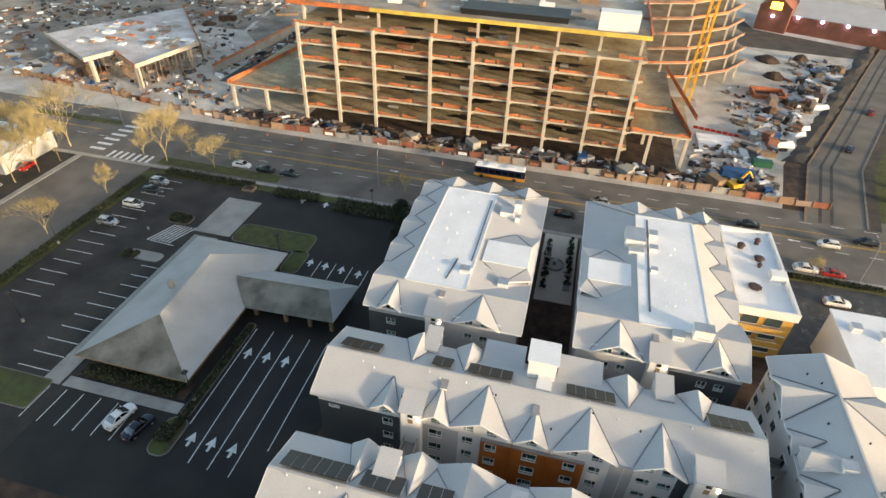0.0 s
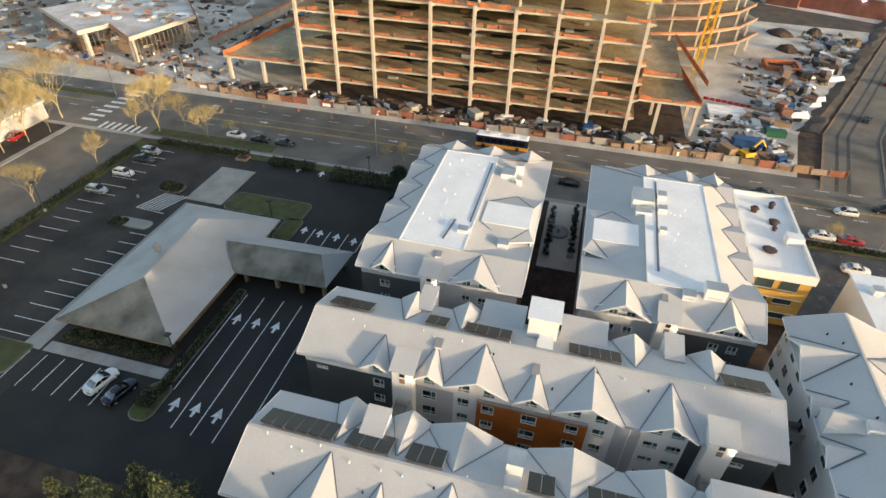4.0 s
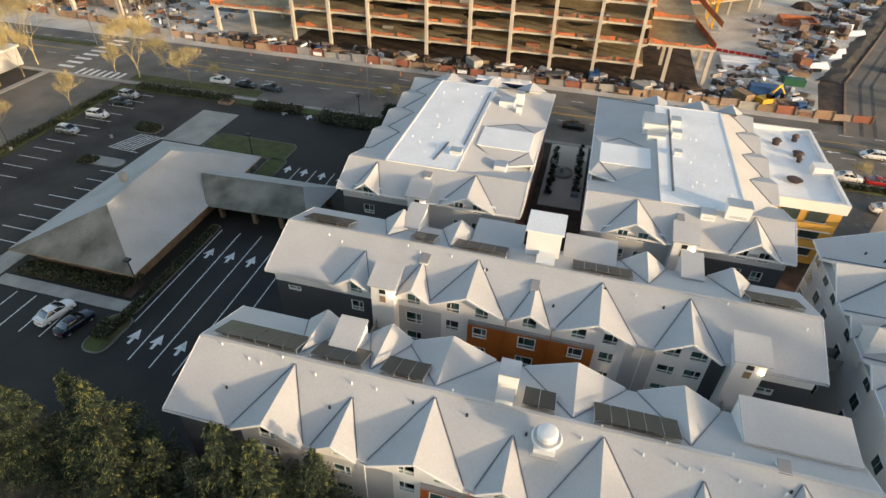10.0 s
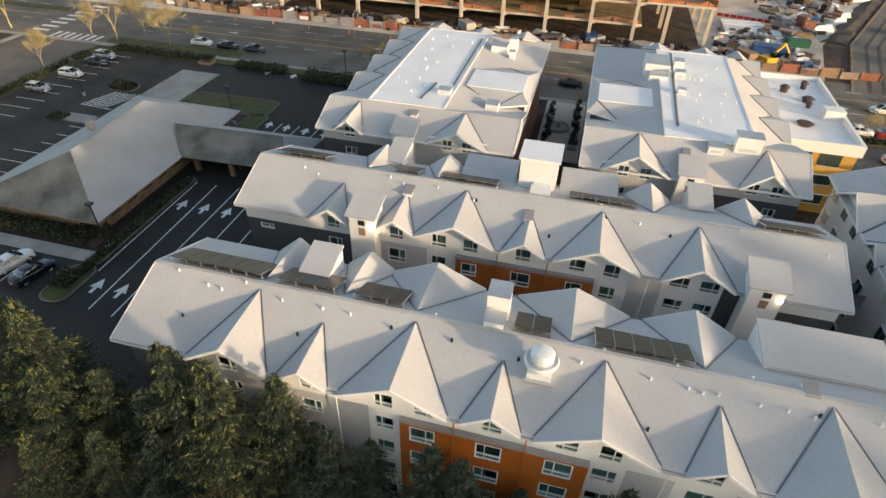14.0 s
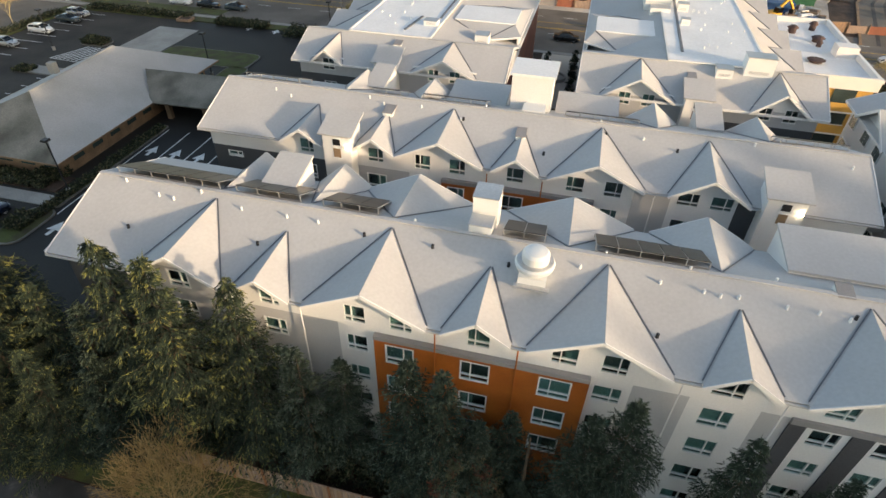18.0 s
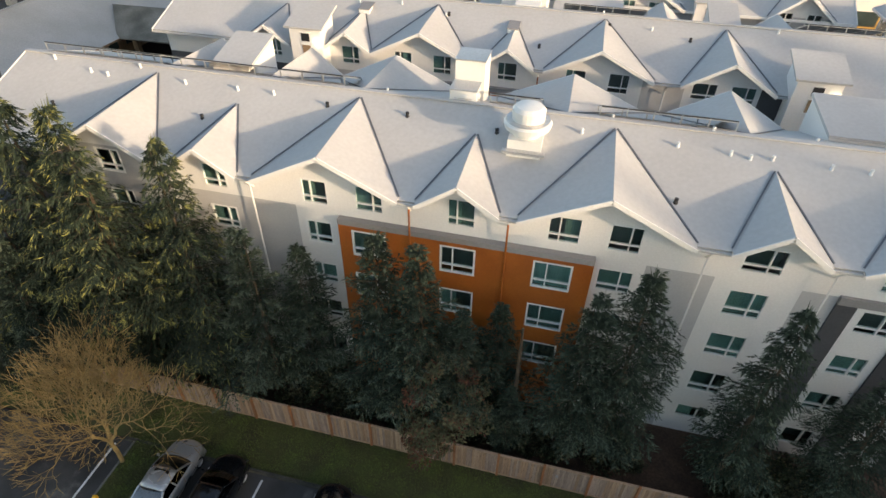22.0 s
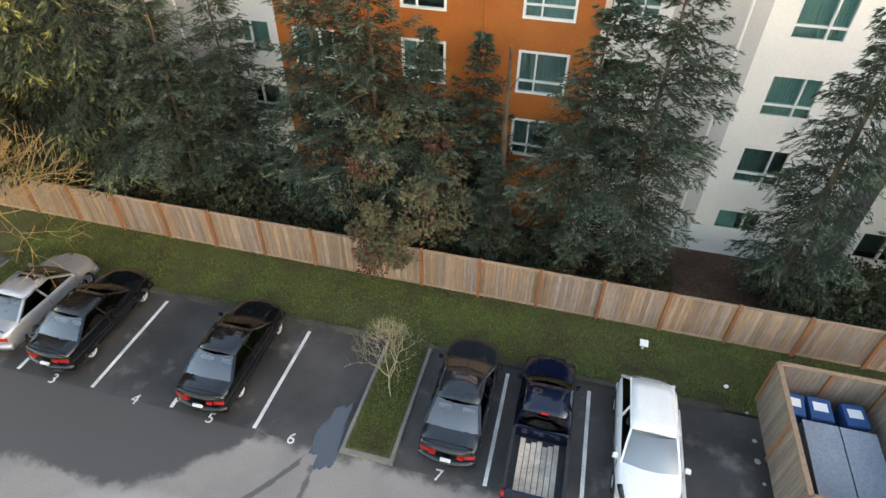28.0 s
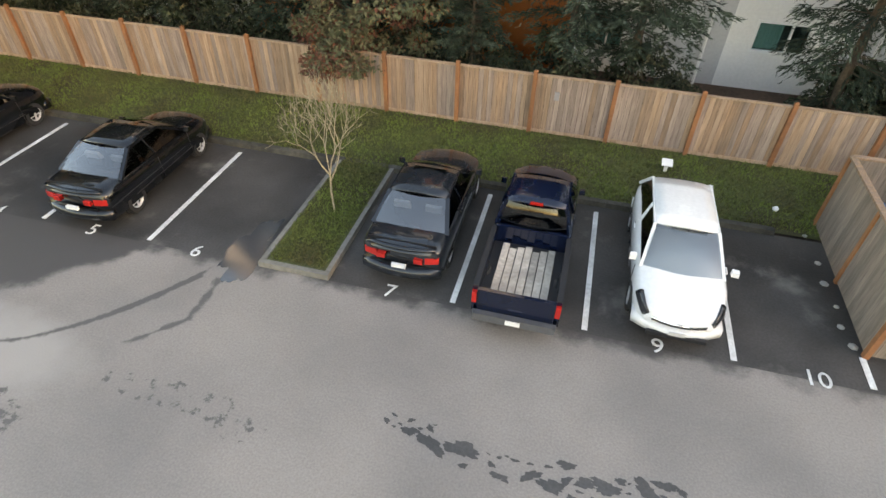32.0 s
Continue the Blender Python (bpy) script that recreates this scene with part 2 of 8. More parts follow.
CONC_FLOOR = mat("slab_concrete", (0.42, 0.38, 0.32), 0.85, var=0.18, scale=0.5, fine=3, second=(0.26, 0.20, 0.15))
CONC_COL = mat("column_concrete", (0.52, 0.47, 0.40), 0.8, var=0.08, scale=0.6)
RAIL_ORANGE = mat("orange_netting", (0.64, 0.18, 0.06), 0.7, var=0.3, scale=0.9, fine=3, second=(0.30, 0.13, 0.07))
RUST_NET = mat("rust_netting", (0.30, 0.12, 0.07), 0.8, var=0.3, scale=0.9, fine=3, second=(0.20, 0.12, 0.08))
YELLOW_EDGE = mat("yellow_forms", (0.75, 0.55, 0.12), 0.6, var=0.15)
CRANE_Y = mat("crane_yellow", (0.75, 0.42, 0.03), 0.5, var=0.1)
DIRT = mat("pale_dirt", (0.58, 0.55, 0.50), 0.95, var=0.15, scale=0.35, fine=2, bump=0.4, second=(0.38, 0.34, 0.29))
BRICK_TAN = mat("tan_brick", (0.30, 0.20, 0.12), 0.85, var=0.15, scale=2, fine=8)
ROOM = mat("dim_room", (0.13, 0.155, 0.15), 0.9, var=0.1)
BLIND = mat("window_blind", (0.21, 0.33, 0.30), 0.7, var=0.08, spread=0.5)
VINYL = mat("white_vinyl", (0.80, 0.80, 0.78), 0.4, var=0.02, bump=0)
GLASS = glass("window_glass")
CAR_GLASS = glass("car_glass", (0.10, 0.115, 0.12), 0.02)
PALE_GLASS = glass("pale_car_glass", (0.52, 0.57, 0.58), 0.05, 0.25)


def paint(name, color, rough=0.18, metal=0.0):
    m = mat(name, color, rough + 0.08, metal, var=0.04, scale=2, bump=0)
    b = m.node_tree.nodes["Principled BSDF"]
    b.inputs["Coat Weight"].default_value, b.inputs["Coat Roughness"].default_value = 1.0, 0.03
    b.inputs["Specular IOR Level"].default_value = 0.15
    return m


P_BLACK, P_DARK, P_SILVER = paint("black_car_paint", (0.004, 0.005, 0.007)), paint("charcoal_car_paint", (0.012, 0.016, 0.022)), paint("silver_car_paint", (0.45, 0.46, 0.47), 0.2, 0.6)
P_BLUE, P_WHITE, P_RED = paint("blue_car_paint", (0.0013, 0.0055, 0.022)), paint("white_car_paint", (0.76, 0.76, 0.75)), paint("red_car_paint", (0.30, 0.02, 0.015))
P_SLATE = paint("slate_car_paint", (0.022, 0.034, 0.042))
ALLOY = mat("bright_alloy", (0.72, 0.72, 0.73), 0.35, metal=0.5, var=0.04, bump=0)
TYRE = mat("tyre", (0.02, 0.02, 0.02), 0.85, var=0.1)
LAMP_RED = mat("red_lens", (0.45, 0.02, 0.015), 0.2, var=0.05, bump=0)
LAMP_CLEAR = mat("clear_lens", (0.22, 0.22, 0.23), 0.12, var=0.05, bump=0)
LAMP_DARK = mat("smoked_lens", (0.03, 0.032, 0.036), 0.12, var=0.05, bump=0)
WOOD_GREY = mat("grey_plank", (0.50, 0.44, 0.37), 0.85, var=0.18, scale=5, fine=12, spread=0.2)
BIN_BLUE = mat("bin_blue", (0.012, 0.075, 0.22), 0.5, var=0.1)
LAMP_ON = glow("lit_lamp", (1.0, 0.86, 0.6), 12)

# ---- mesh helpers ----
class Mesh:
    """Collects faces; ob() links them as one mesh object."""

    def __init__(self):
        self.v, self.f, self.k, self.mats, self.smooth = [], [], [], [], False

    def _m(self, m):
        if m is None:
            return 0
        if m not in self.mats:
            self.mats.append(m)
        return self.mats.index(m)

    def poly(self, pts, m=None):
        i = len(self.v)
        self.v += [tuple(p) for p in pts]
        self.f.append(tuple(range(i, i + len(pts))))
        self.k.append(self._m(m))
        return self

    def hexa(self, a, b, m=None):
        """Solid between two rings of the same number of points (a below, b above)."""
        i, n = len(self.v), len(a)
        self.v += [tuple(p) for p in a] + [tuple(p) for p in b]
        k = self._m(m)
        self.f.append(tuple(range(i + n - 1, i - 1, -1)))
        self.f.append(tuple(range(i + n, i + 2 * n)))
        for j in range(n):
            q = (j + 1) % n
            self.f.append((i + j, i + q, i + n + q, i + n + j))
        self.k += [k] * (n + 2)
        return self

    def box(self, x0, y0, z0, x1, y1, z1, m=None):
        return self.hexa([(x0, y0, z0), (x1, y0, z0), (x1, y1, z0), (x0, y1, z0)], [(x0, y0, z1), (x1, y0, z1), (x1, y1, z1), (x0, y1, z1)], m)

    def slab(self, pts, t, m=None):
        """A sheet of thickness t below its upper face pts."""
        n = (Vector(pts[1]) - Vector(pts[0])).cross(Vector(pts[2]) - Vector(pts[0])).normalized()
        if n.z < 0:
            pts, n = list(reversed(pts)), -n
        return self.hexa([Vector(p) - n * t for p in pts], pts, m)

    def bar(self, p, q, w, h=None, m=None):
        """A square bar from p to q."""
        p, q = Vector(p), Vector(q)
        d = (q - p).normalized()
        side = d.cross(Vector((0, 0, 1))) if abs(d.z) < 0.99 else Vector((1, 0, 0))
        side.normalize()
        up = side.cross(d)
        a, b = side * w / 2, up * (h or w) / 2
        return self.hexa([p - a - b, p + a - b, p + a + b, p - a + b], [q - a - b, q + a - b, q + a + b, q - a + b], m)

    def tube(self, p, q, r0, r1=None, n=8, m=None):
        p, q = Vector(p), Vector(q)
        r1 = r0 if r1 is None else r1
        d = (q - p).normalized()
        s = d.orthogonal().normalized()
        u = d.cross(s)
        ring = [(math.cos(2 * math.pi * j / n), math.sin(2 * math.pi * j / n)) for j in range(n)]
        return self.hexa([p + (s * c + u * e) * r0 for c, e in ring], [q + (s * c + u * e) * r1 for c, e in ring], m)

    def lathe(self, cx, cy, prof, n=16, m=None):
        """A turned solid: prof is a list of (radius, z), from below."""
        for (r0, z0), (r1, z1) in zip(prof, prof[1:]):
            for j in range(n):
                a, b = 2 * math.pi * j / n, 2 * math.pi * (j + 1) / n
                pts = [(cx + r0 * math.cos(a), cy + r0 * math.sin(a), z0), (cx + r0 * math.cos(b), cy + r0 * math.sin(b), z0),
                       (cx + r1 * math.cos(b), cy + r1 * math.sin(b), z1), (cx + r1 * math.cos(a), cy + r1 * math.sin(a), z1)]
                if r0 < 1e-6:
                    pts = pts[1:]
                elif r1 < 1e-6:
                    pts = pts[:3]
                self.poly(pts, m)
        return self

    def data(self, name, m=None):
        me = bpy.data.meshes.new(name)
        me.from_pydata(self.v, [], self.f)
        for x in self.mats or [m]:
            if x:
                me.materials.append(x)
        if len(self.mats) > 1:
            me.polygons.foreach_set("material_index", self.k)
        if self.smooth:
            me.polygons.foreach_set("use_smooth", [True] * len(me.polygons))
        me.update()
        return me

    def ob(self, name, m=None, parent=None, label=""):
        return attach(new(name, self.data(name, m)), parent, label)


def attach(o, parent=None, label=""):
    if parent is not None:
        o.parent = parent
    return tagged(o, label)


def thing(name, label, category, group="", kind="", at=(0, 0, 0), turn=0):
    """An Empty that carries the parts of one thing."""
    o = new(name)
    o.matrix_basis = pose(*at, 0, 0, turn)
    o.empty_display_size = 0.2
    return tagged(o, label, category, group, kind)


def share(name, me, parent, m):
    """An object of its own on a mesh that others use too."""
    o = new(name, me)
    o.matrix_basis = m
    if parent is not None:
        o.parent = parent
    return o


def gz(x, y):
    """Height of the ground: the near car park lies lowest."""
    def ramp(a, b, u):
        u = min(1, max(0, (u - a) / (b - a)))
        return u * u * (3 - 2 * u)
    return 0.3 * ramp(13.9, 16.3, y) + 0.6 * ramp(17, 30, y)


rnd = random.Random(7)

# ---- apartment buildings ----
WIN_CACHE = {}


def window(parent, x, y, z, w, h, face=-1, cross=True, blind=0.70, gable=0.0, mull=.52):
    """A vinyl window in a wall that faces -y (face -1) or +y: frame with its bars, panes, blind and the dim room behind. z: sill; mull: where the mullion stands across it; gable: cut of the upper corners."""
    key = (round(w, 2), round(h, 2), cross, gable, mull)
    f = 0.09
    if key not in WIN_CACHE:
        low = h * 0.30
        mx = w * (mull - .5)
        if cross:
            panes = [(-w / 2 + f, f, mx - 0.03, low - 0.03), (mx + 0.03, f, w / 2 - f, low - 0.03), (-w / 2 + f, low + 0.03, mx - 0.03, h - f), (mx + 0.03, low + 0.03, w / 2 - f, h - f)]
        else:
            panes = [(-w / 2 + f, f, mx - .03, h - f), (mx + .03, f, w / 2 - f, h - f)]
        fr = Mesh()
        wall(fr, -w / 2, w / 2, 0, h, -0.04, 0.10, [(p[0], p[2], p[1], p[3]) for p in panes])
        pm = [Mesh().box(a, 0.03, b, c, 0.045, d).data("pane", GLASS) for a, b, c, d in panes]
        room = Mesh().box(-w / 2 + 0.02, 0.55, 0.02, w / 2 - 0.02, 0.6, h - 0.02).data("room_back", ROOM)
        bl = Mesh()
        n = 7
        a0, a1 = -w / 2 + f, 0.0
        zig = [(a0 + (a1 - a0) * i / (2 * n), 0.11 + 0.02 * (i % 2)) for i in range(2 * n + 1)]
        bl.hexa([(x, y, f + 0.02) for x, y in zig] + [(x, y + 0.01, f + 0.02) for x, y in reversed(zig)], [(x, y, h - 0.1) for x, y in zig] + [(x, y + 0.01, h - 0.1) for x, y in reversed(zig)])
        WIN_CACHE[key] = (fr.data("frame", VINYL), pm, room, bl.data("blind", BLIND))
    fm, pm, room, bl = WIN_CACHE[key]
    o = share("window", fm, parent, pose(x, y, z, 0, 0, 0 if face < 0 else 180))
    for p in pm:
        q = share("pane", p, o, Matrix.Identity(4))
        q.visible_shadow = False
    share("room_back", room, o, Matrix.Identity(4))
    if rnd.random() < blind:
        side = rnd.choice((-1, 1))
        b = share("blind", bl, o, Matrix.Identity(4) if side < 0 else Matrix.Translation((w / 2 - f, 0, 0)))
        if rnd.random() < 0.5:
            share("blind", bl, o, Matrix.Translation((w / 2 - f, 0, 0)) if side < 0 else Matrix.Identity(4))
    return o


def wall(M, x0, x1, z0, z1, y0, y1, holes=(), m=None, top=None):
    """A wall along x, from y0 to y1 thick, with openings (x0, x1, z0, z1) that go through it; one welded solid. top: height of the upper edge at x."""
    holes = [(max(x0, a), min(x1, b), max(z0, c), min(z1, d)) for a, b, c, d in holes if b > x0 and a < x1 and d > z0 and c < z1]
    xs = sorted({round(v, 4) for v in (x0, x1, *[v for h in holes for v in h[:2]], *([(x0 + x1) / 2] if top else []))})
    zs = sorted({round(v, 4) for v in (z0, z1, *[v for h in holes for v in h[2:]])})
    nx, nz = len(xs) - 1, len(zs) - 1

    def solid(i, j):
        if not (0 <= i < nx and 0 <= j < nz):
            return False
        cx, cz = (xs[i] + xs[i + 1]) / 2, (zs[j] + zs[j + 1]) / 2
        return not any(h[0] < cx < h[1] and h[2] < cz < h[3] for h in holes)

    ids = {}

    def vert(i, y, j):
        key = (i, y, j)
        if key not in ids:
            ids[key] = len(M.v)
            z = zs[j] if not (top and j == nz) else top(xs[i])
            M.v.append((xs[i], y, z))
        return ids[key]

    k = M._m(m)
    for i in range(nx):
        for j in range(nz):
            if not solid(i, j):
                continue
            q = [(i, j), (i + 1, j), (i + 1, j + 1), (i, j + 1)]
            F = [[vert(u, y0, w) for u, w in q], [vert(u, y1, w) for u, w in reversed(q)]]
            for (di, dj), (p, r) in zip(((0, -1), (1, 0), (0, 1), (-1, 0)), zip(q, q[1:] + q[:1])):
                if not solid(i + di, j + dj):
                    F.append([vert(p[0], y0, p[1]), vert(p[0], y1, p[1]), vert(r[0], y1, r[1]), vert(r[0], y0, r[1])])
            M.f += [tuple(f) for f in F]
            M.k += [k] * len(F)


def notched(M, e0, e1, r1, r0, cuts, t=0.2):
    """A roof plane from the eave e0-e1 to the ridge r0-r1, cut out along the valleys of its dormers: cuts are (point on the eave, apex, point on the eave)."""
    pts = [Vector(e0)]
    for c in cuts:
        pts += [Vector(p) for p in c]
    pts += [Vector(e1), Vector(r1), Vector(r0)]
    n = (Vector(e1) - Vector(e0)).cross(Vector(r0) - Vector(e0)).normalized()
    if n.z < 0:
        n = -n
        pts.reverse()
    M.hexa([p - n * t for p in pts], pts)


def dormer(parent, xc, half, yf, ze, zg, yr, zr, s, sgn, win=(), roof=None, ylen=0.65):
    """A gabled dormer on a roof whose eave lies at (yf, ze) and that rises by s towards the ridge: roof planes, gable wall, rake boards, valley flashing.
    zg: height of its gable's peak; sgn: 1 if it faces -y, -1 if it faces +y."""
    g = lambda y: yf + sgn * y
    run = min((zg + 0.25 - ze) / s, abs(yr - yf) - 0.12)
    top = (xc, g(run), ze + s * run + 0.03)
    ridge = (xc, g(-0.22), zg)
    for side in (-1, 1):
        eave = (xc + side * half, g(-0.22), ze - 0.02)
        foot = (xc + side * (half + 0.02), g(0.15), ze + 0.05)
        Mesh().slab([eave, ridge, top, foot], 0.16).ob("dormer_roof", roof or SHINGLE, parent)
        rk = Mesh()
        a, b = Vector(eave), Vector(ridge)
        rk.bar(a + Vector((0, -0.025 * sgn, -0.10)), b + Vector((0, -0.025 * sgn, -0.10)), 0.05, 0.20)
        rk.ob("rake_board", WHITE, parent)
        a, b = Vector((xc + side * (half + 0.03), g(0.1), ze + 0.09)), Vector(top) + Vector((side * 0.06, 0, 0.025))
        Mesh().bar(a, b, 0.075, 0.025).ob("valley_flashing", FLASHING, parent, "dark metal valley flashing")
    # gable wall, cut round its windows
    yw0, yw1 = sorted((g(ylen), g(ylen + 0.2)))
    W = Mesh()
    slope = (zg - ze) / half
    hw = half - 0.1
    hs = [(h[0], h[1], h[2], min(h[3], zg - 0.35 - slope * max(abs(h[0] - xc), abs(h[1] - xc)) + 0.12)) for h in win]
    zt = max([h[3] for h in hs] + [ze]) + 0.01
    wall(W, xc - hw, xc + hw, ze - 0.1, max(zt, ze + 0.02), yw0 + 0.001, yw1, hs, top=lambda x: max(zt, zg - 0.2 - slope * abs(x - xc)))
    W.ob("gable_wall", WHITE, parent)


def panel_rack(parent, x0, x1, y, z, deep=2.3, lift=.5, name="solar_rack"):
    """Solar panels on a rack over the north slope, raised at the ridge side; each panel is a piece."""
    n = max(1, round((x1 - x0) / 1.25))
    w = (x1 - x0) / n
    z1 = z - .369 * deep
    rack = Mesh()
    for i in range(n + 1):
        x = x0 + i * w
        rack.bar((x, y, z - .1), (x, y, z + lift), 0.05)
        rack.bar((x, y, z + lift), (x, y + deep, z1 + lift * .7), 0.05)
        rack.bar((x, y + deep, z1 - .1), (x, y + deep, z1 + lift * .7), 0.05)
    rack.bar((x0, y, z + lift), (x1, y, z + lift), .06).bar((x0, y + deep, z1 + lift * .7), (x1, y + deep, z1 + lift * .7), .06)
    rack.bar((x0, y, z + .12), (x1, y, z + .12), .07)
    r = rack.ob(name, STEEL, parent, "metal rack of dark solar panels")
    for i in range(n):
        a, b = x0 + i * w + .025, x0 + (i + 1) * w - .025
        Mesh().slab([(a, y - .05, z + lift + .07), (b, y - .05, z + lift + .07), (b, y + deep, z1 + lift * .7 + .07), (a, y + deep, z1 + lift * .7 + .07)], .05).ob("panel", PANEL, r)
    return r


def vent_pipe(parent, x, y, z, r=0.055, h=0.13, m=None):
    p = Mesh()
    p.lathe(x, y, [(r * 1.8, z - 0.15), (r * 1.5, z + 0.04), (r, z + 0.08), (r, z + h), (r * 1.35, z + h), (r * 1.35, z + h + 0.1), (0, z + h + 0.12)], 8)
    p.ob("vent_pipe", m or VINYL, parent)


def roof_hatch(parent, x, y, z, w=0.75, d=0.95, h=0.2):
    Mesh().box(x - w / 2, y - d / 2, z - 0.4, x + w / 2, y + d / 2, z + h - 0.08).ob("skylight_curb", VINYL, parent)
    Mesh().slab([(x - w / 2 - .05, y - d / 2 - .05, z + h - .05), (x + w / 2 + .05, y - d / 2 - .05, z + h - .05), (x + w / 2 + .05, y + d / 2 + .05, z + h + .12), (x - w / 2 - .05, y + d / 2 + .05, z + h + .12)], 0.06).ob("skylight", GREY_BAND, parent, "grey skylight")


def hvac(parent, x, y, z, w=1.1, d=1.1, h=0.9, name="rooftop_unit"):
    u = Mesh().box(x - w / 2, y - d / 2, z - 0.3, x + w / 2, y + d / 2, z + h).ob(name, VINYL, parent, "pale metal rooftop air unit")
    Mesh().box(x - w / 2 - .04, y - d / 2 - .04, z + h, x + w / 2 + .04, y + d / 2 + .04, z + h + .06).ob("lid", STEEL, u)
    g = Mesh()
    for i in range(4):
        zz = z + .12 + .075 * i
        g.box(x - w * .34, y - d / 2 - .012, zz, x + w * .34, y - d / 2, zz + .03)
    g.ob("grille", STEEL, u)
    return u


def stair_tower(parent, x, yfront, z0, ztop, w=2.3, d=2.2):
    """A stair head that stands out of the roof, with a door, a window and a lit lamp."""
    t = Mesh().box(x - w / 2, yfront, z0, x + w / 2, yfront + d, ztop).ob("stair_tower", WHITE, parent, "white stair tower with a small door")
    Mesh().slab([(x - w / 2 - .25, yfront - .3, ztop + .05), (x + w / 2 + .25, yfront - .3, ztop + .05), (x + w / 2 + .25, yfront + d + .4, ztop + .85), (x - w / 2 - .25, yfront + d + .4, ztop + .85)], 0.14).ob("tower_roof", SHINGLE, t)
    Mesh().hexa([(x - w / 2, yfront, ztop), (x + w / 2, yfront, ztop), (x + w / 2, yfront + d, ztop), (x - w / 2, yfront + d, ztop)],
                [(x - w / 2, yfront, ztop + .03), (x + w / 2, yfront, ztop + .03), (x + w / 2, yfront + d, ztop + .62), (x - w / 2, yfront + d, ztop + .62)]).ob("tower_top", WHITE, t)
    for zz, hh, mm in ((ztop - 0.95, 0.55, BLACK), (ztop - 2.0, 0.8, BRICK_TAN)):
        Mesh().box(x - .3, yfront - .03, zz, x + .3, yfront + .02, zz + hh, mm).ob("opening", None, t)
        for zc in (zz - .08, zz + hh):
            Mesh().box(x - .38, yfront - .05, zc, x + .38, yfront, zc + .08).ob("casing", VINYL, t)
    Mesh().lathe(x + w / 2 - .25, yfront - .12, [(0, ztop - 1.15), (.14, ztop - 1.05), (.14, ztop - .9), (0, ztop - .85)], 10).ob("lamp", LAMP_ON, t, "lit round wall lamp")
    return t


def apartment(label, x0, x1, yf, yb, ze, s, front, back, windows, base_z, bands=(), end_walls=(DARK_SIDING, DARK_SIDING), wall_mats=(), group="apartment rows"):
    """A long block with a gabled roof along x. front, back: dormers (x, half width, rise of the gable); windows: (x0, x1, z0, z1) in the front wall;
    wall_mats: stretches (x0, x1, z0, z1, material, proud) of the front wall."""
    b = thing("apartment_building", label, "apartment building", group)
    yr = (yf + yb) / 2
    zr = ze + s * (yr - yf)
    F, B = Mesh(), Mesh()
    run = lambda rise: min((rise + 0.25) / s, yr - yf - 0.12)
    cut = lambda ds, y, sg: [((xc - hf, y, ze), (xc, y + sg * run(rs), ze + s * run(rs)), (xc + hf, y, ze)) for xc, hf, rs in sorted(ds) if x0 < xc - hf and xc + hf < x1]
    notched(F, (x0, yf, ze), (x1, yf, ze), (x1, yr, zr), (x0, yr, zr), cut(front, yf, 1))
    notched(B, (x0, yb, ze), (x1, yb, ze), (x1, yr, zr), (x0, yr, zr), cut(back, yb, -1))
    F.ob("roof_front", SHINGLE, b, "light grey shingle roof")
    B.ob("roof_back", SHINGLE, b)
    for ds, ya in ((front, yf - .12), (back, yb)):
        edge = [x0] + [v for xc, hf, rs in sorted(ds) for v in (xc - hf, xc + hf)] + [x1]
        for xa, xb in zip(edge[::2], edge[1::2]):
            if xb - xa > .05:
                Mesh().box(xa, ya, ze - .2, xb, ya + .12, ze - .09).ob("gutter", MID_GREY, b)
                if ya < yr and xb - xa < 3:
                    Mesh().tube(((xa + xb) / 2, ya + .06, ze - .2), ((xa + xb) / 2, yf + .58, ze - .9), .045).ob("downspout", WHITE, b)
                    Mesh().tube(((xa + xb) / 2, yf + .30, base_z), ((xa + xb) / 2, yf + .30, ze - .6), .045).ob("downspout", WHITE if not -3 < (xa + xb) / 2 < 9 else ORANGE, b)
    Mesh().bar((x0, yr, zr + .02), (x1, yr, zr + .02), .3, .06).ob("ridge_cap", SHINGLE, b)
    yw = yf + 0.65
    holes = list(windows)
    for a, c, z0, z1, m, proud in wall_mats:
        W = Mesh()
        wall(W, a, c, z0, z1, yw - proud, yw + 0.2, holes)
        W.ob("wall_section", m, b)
    for xa, m in ((x0 + .5, end_walls[0]), (x1 - .7, end_walls[1])):
        W = Mesh()
        W.hexa([(xa, yw + .2, base_z), (xa + .2, yw + .2, base_z), (xa + .2, yb - .65, base_z), (xa, yb - .65, base_z)], [(xa, yw + .2, ze), (xa + .2, yw + .2, ze), (xa + .2, yb - .65, ze), (xa, yb - .65, ze)])
        W.hexa([(xa, yw, ze), (xa + .2, yw, ze), (xa + .2, yr, zr - .3), (xa, yr, zr - .3)], [(xa, yb - .65, ze), (xa + .2, yb - .65, ze), (xa + .2, yr, zr - .28), (xa, yr, zr - .28)])
        W.ob("end_wall", m, b)
    Mesh().box(x0 + .5, yb - .85, base_z, x1 - .5, yb - .65, ze + .1).ob("back_wall", MID_GREY, b)
    for xs in (x0, x1):
        for ya, za, yb2, zb in ((yf, ze, yr, zr), (yr, zr, yb, ze)):
            Mesh().bar((xs, ya, za - .1), (xs, yb2, zb - .1), .06, .26).ob("rake_board", WHITE, b)
    for xc, half, rise in front:
        dormer(b, xc, half, yf, ze, ze + rise, yr, zr, s, 1, [h for h in windows if h[3] > ze - .6 and abs((h[0] + h[1]) / 2 - xc) < half])
    for xc, half, rise in back:
        dormer(b, xc, half, yb, ze, ze + rise, yr, zr, s, -1)
